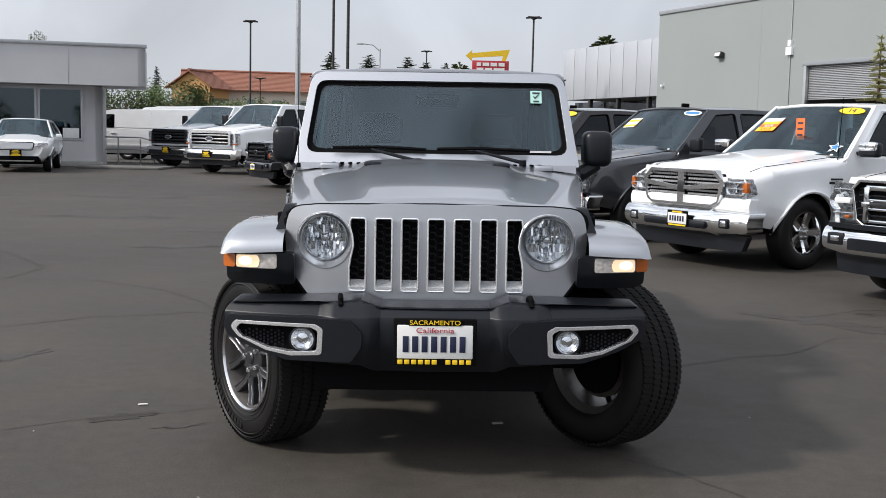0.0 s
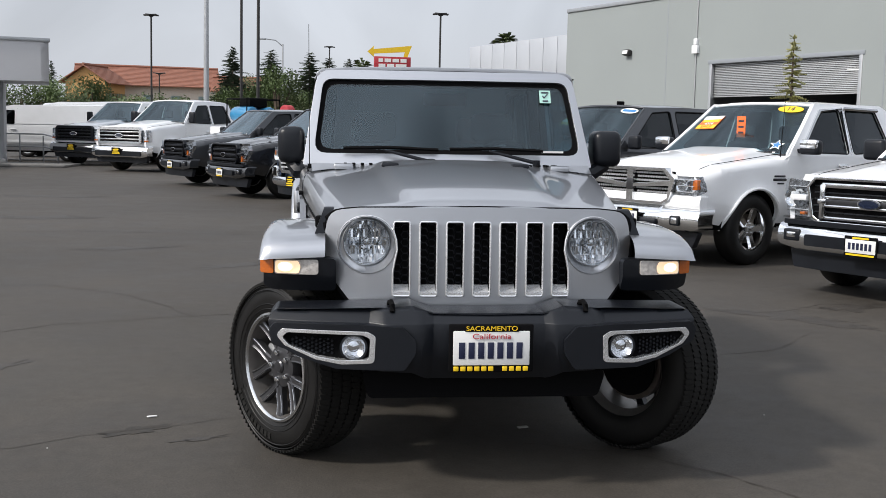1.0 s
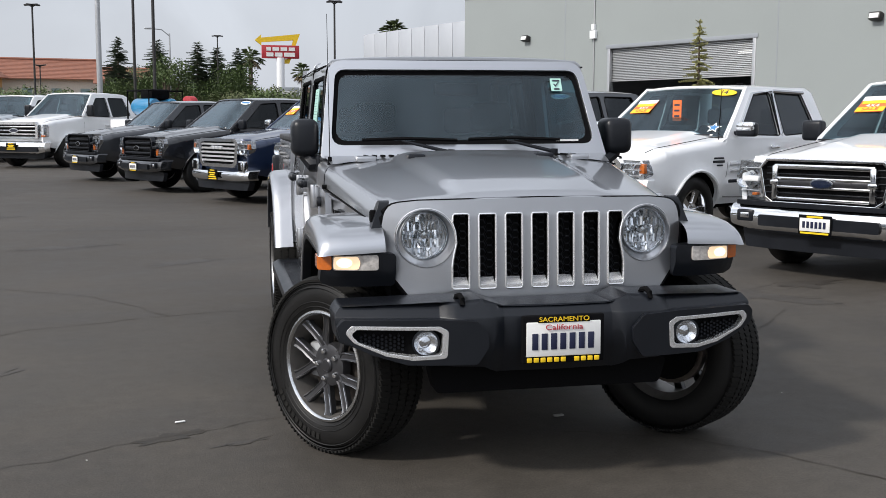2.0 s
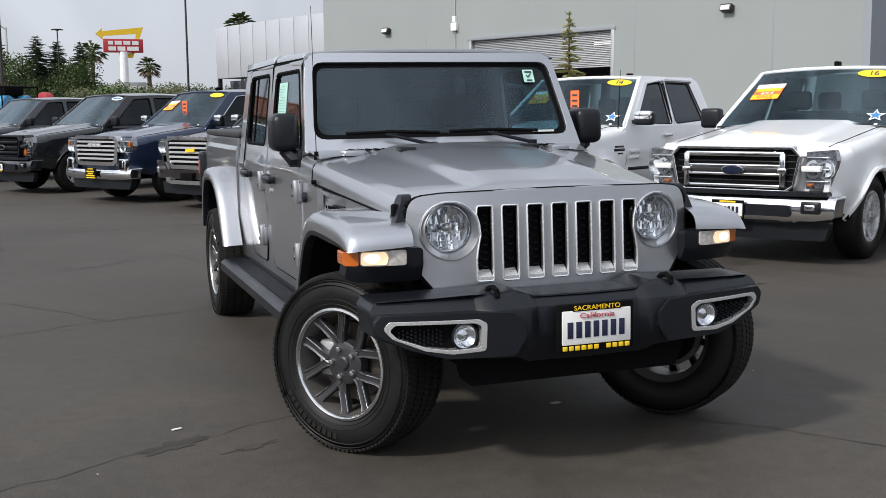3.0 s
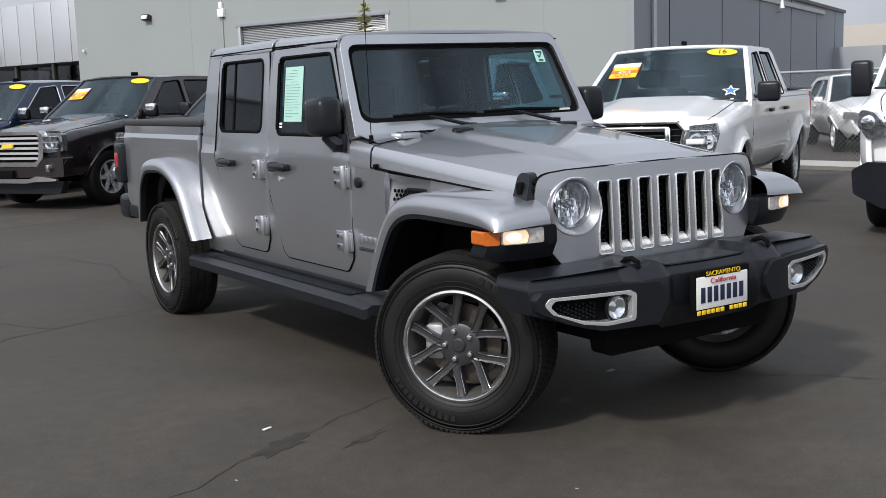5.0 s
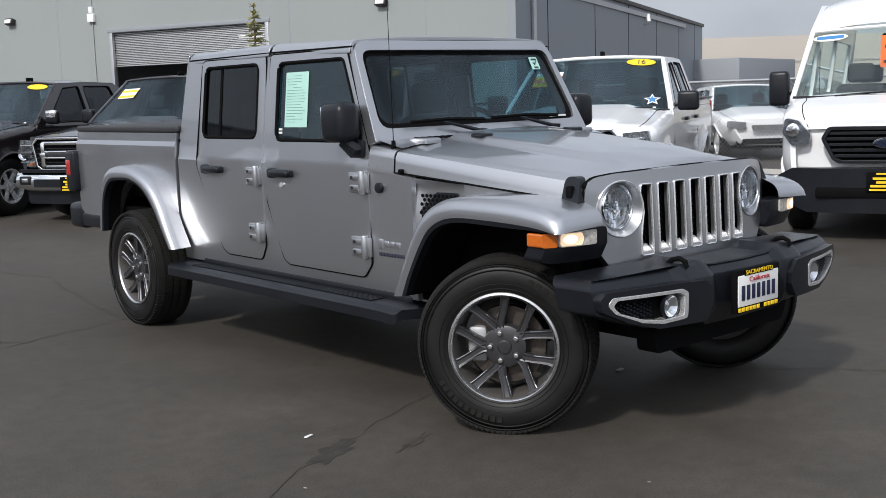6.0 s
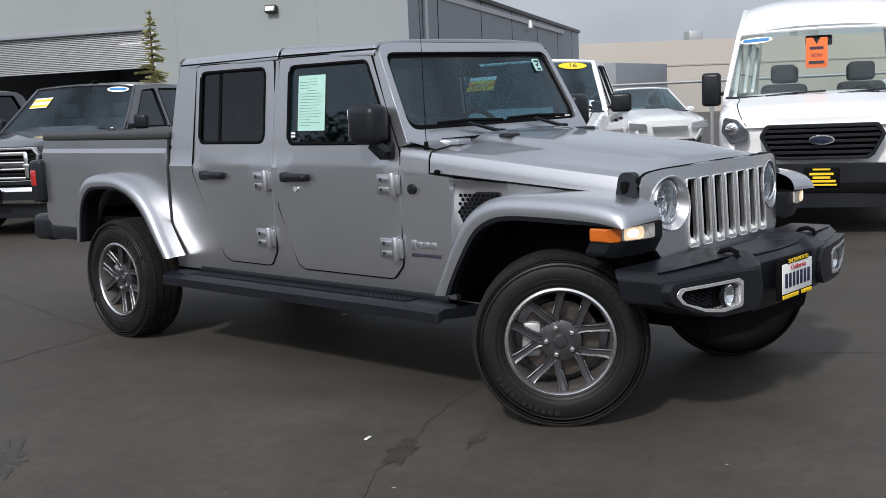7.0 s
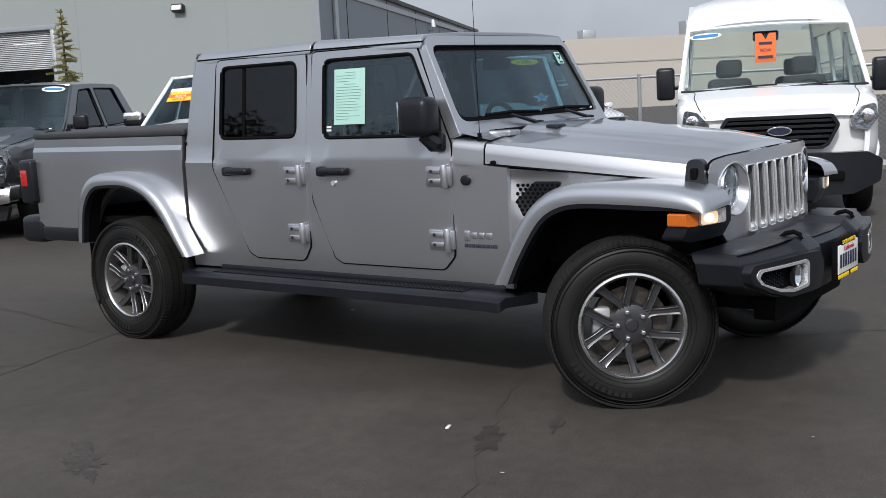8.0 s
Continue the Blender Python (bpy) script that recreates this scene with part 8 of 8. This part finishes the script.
for sg in (-1, 1):
    b = bmesh.new()
    tube(b, [(sg * .55, -.05, .42), (sg * .50, -.02, .90)], .035, 8)
    tube(b, [(sg * .46, .05 + .055 * math.cos(i * .7), .46 + .010 * i) for i in range(40)], .010, 5)
    part("spring", b, DARK, jeep)


def jeep_wheel(at, turn, sg, nm):
    R, W, rim = .393, .250, .238
    w = wheel(jeep, at, R - .008, W, rim, sg, 0, BARREL, GUNMETAL, turn, nm, True, 72, shield=.15)
    h = W / 2

    def at_r(r, a, x):
        return Vector((sg * x, r * math.cos(a), r * math.sin(a)))
    # centre with its bolt flange, and five pairs of spokes
    b = bmesh.new()
    lathe(b, [(.0, sg * h * .66), (.040, sg * h * .67), (.078, sg * h * .645), (.092, sg * h * .60), (.100, sg * h * .40), (.10, sg * h * .3)], 40)
    part("hub", b, SPOKE, w)
    for k in range(5):
        for off in (-1, 1):
            ctr = k * math.tau / 5 + math.pi
            rows = []
            b = bmesh.new()
            for r, da, wd, x in ((.066, .61, .026, h * .62), (.098, .525, .0225, h * .65), (.130, .420, .0195, h * .67), (.170, .330, .0185, h * .695), (.207, .285, .0200, h * .75), (.231, .268, .026, h * .82)):
                p = at_r(r, ctr + off * da, x)
                d = at_r(1, ctr + off * da, 0)
                sd = Vector((1, 0, 0)).cross(d).normalized()
                rows.append([b.verts.new(p + sd * q * wd - Vector((sg * dx, 0, 0))) for q, dx in ((-1.0, .034), (-1.0, .008), (-.70, .0), (-.40, .004), (.40, .004), (.70, .0), (1.0, .008), (1.0, .034))])
            for r0, r1 in zip(rows, rows[1:]):
                for q in range(7):
                    b.faces.new((r0[q], r0[q + 1], r1[q + 1], r1[q]))
            b.faces.new(rows[-1])
            bmesh.ops.recalc_face_normals(b, faces=b.faces[:])
            part("spoke", b, SPOKE, w, sharp=25)
            for q in (2, 5):
                b = bmesh.new()
                pts = []
                for r, da, wd, x in ((.130, .420, .0195, h * .67), (.170, .330, .0185, h * .695), (.207, .285, .0200, h * .75), (.228, .268, .025, h * .815)):
                    d = at_r(1, ctr + off * da, 0)
                    sd = Vector((1, 0, 0)).cross(d).normalized()
                    pts.append(at_r(r, ctr + off * da, x - .002) + sd * (-.86 if q == 2 else .86) * wd)
                tube(b, pts, .0014, 4)
                part("spoke_edge", b, ALLOY, w)
    b = bmesh.new()
    lathe(b, [(.0, sg * (h * .66 + .013)), (.024, sg * (h * .66 + .012)), (.031, sg * (h * .66 + .006)), (.033, sg * h * .60)], 24)
    part("hub_cap", b, GUNMETAL, w)
    for k in range(5):
        b = bmesh.new()
        a = (k + .5) * math.tau / 5 + math.pi
        cyl(b, at_r(.063, a, h * .60), at_r(.063, a, h * .68 + .012), .0145, .011, 12, bev=.004)
        part("lug_nut", b, CHROME, w)
    # ribbed tread with fine cross cuts
    b = bmesh.new()
    nb = 96
    for xc, ww, ph in ((-.100, .042, 0), (-.050, .042, .5), (0, .040, .2), (.050, .042, .7), (.100, .042, .3)):
        for i in range(nb):
            a0, a1 = (i + ph) * math.tau / nb, (i + ph + .95) * math.tau / nb
            q = []
            for r in (R - .010, R):
                for a, lean in ((a0, -.005), (a1, .005)):
                    for dx in (-ww / 2, ww / 2):
                        sx = xc + dx + lean
                        dr = -.014 if abs(sx) > .112 else 0
                        q.append(b.verts.new((sx, (r + dr) * math.cos(a), (r + dr) * math.sin(a))))
            for f in ((4, 5, 7, 6), (0, 1, 5, 4), (2, 6, 7, 3), (0, 4, 6, 2), (1, 3, 7, 5)):
                b.faces.new([q[j] for j in f])
    bmesh.ops.recalc_face_normals(b, faces=b.faces[:])
    tagged(part("tread", b, RUBBER2, w), kind="stuff")
    # raised sidewall rings and marks
    for r, x, k in ((.262, .955, .0035), (.283, .985, .002), (.345, .99, .0028), (.362, .955, .003), (.372, .915, .0025)):
        b = bmesh.new()
        tube(b, [at_r(r, i * math.tau / 72, h * x) for i in range(72)], k, 4, True)
        part("sidewall_ring", b, RUBBER, w)
    b = bmesh.new()

    def arc_block(a0, a1, r0, r1):
        m_ = max(1, int((a1 - a0) / .03))
        for i in range(m_):
            p, q_ = a0 + (a1 - a0) * i / m_, a0 + (a1 - a0) * (i + 1) / m_
            vs = [b.verts.new(at_r(r, a, x)) for x in (h * .975, h + .0030) for r in (r0, r1) for a in (p, q_)]
            for f in ((4, 5, 7, 6), (0, 1, 5, 4), (2, 6, 7, 3), (0, 4, 6, 2), (1, 3, 7, 5)):
                b.faces.new([vs[j] for j in f])
    for st_, cnt, wd in ((1.95, 6, .115), (4.75, 11, .098)):
        for k in range(cnt):
            arc_block(st_ + k * wd, st_ + (k + .66) * wd, .302, .328)
    bmesh.ops.recalc_face_normals(b, faces=b.faces[:])
    tagged(part("sidewall_relief", b, RUBBER2, w), kind="stuff")
    b = bmesh.new()
    lathe(b, [(rim + .004, sg * h * .86), (rim + .006, sg * h * .94), (rim - .003, sg * h * .96), (rim - .011, sg * h * .90), (rim - .013, sg * h * .82)], 72)
    part("polished_lip", b, ALLOY, w)
    b = bmesh.new()
    box(b, (sg * .0, .085, -.08), (sg * .045, .175, .08), .02)
    part("brake_caliper", b, SHUTTER, w)
    return w


jeep_wheel((-.778, -.015, .393), 35, -1, "front_wheel")
jeep_wheel((.778, -.015, .393), 37, 1, "front_wheel")
jeep_wheel((-.785, 3.487, .393), 0, -1, "rear_wheel")
jeep_wheel((.785, 3.487, .393), 0, 1, "rear_wheel")
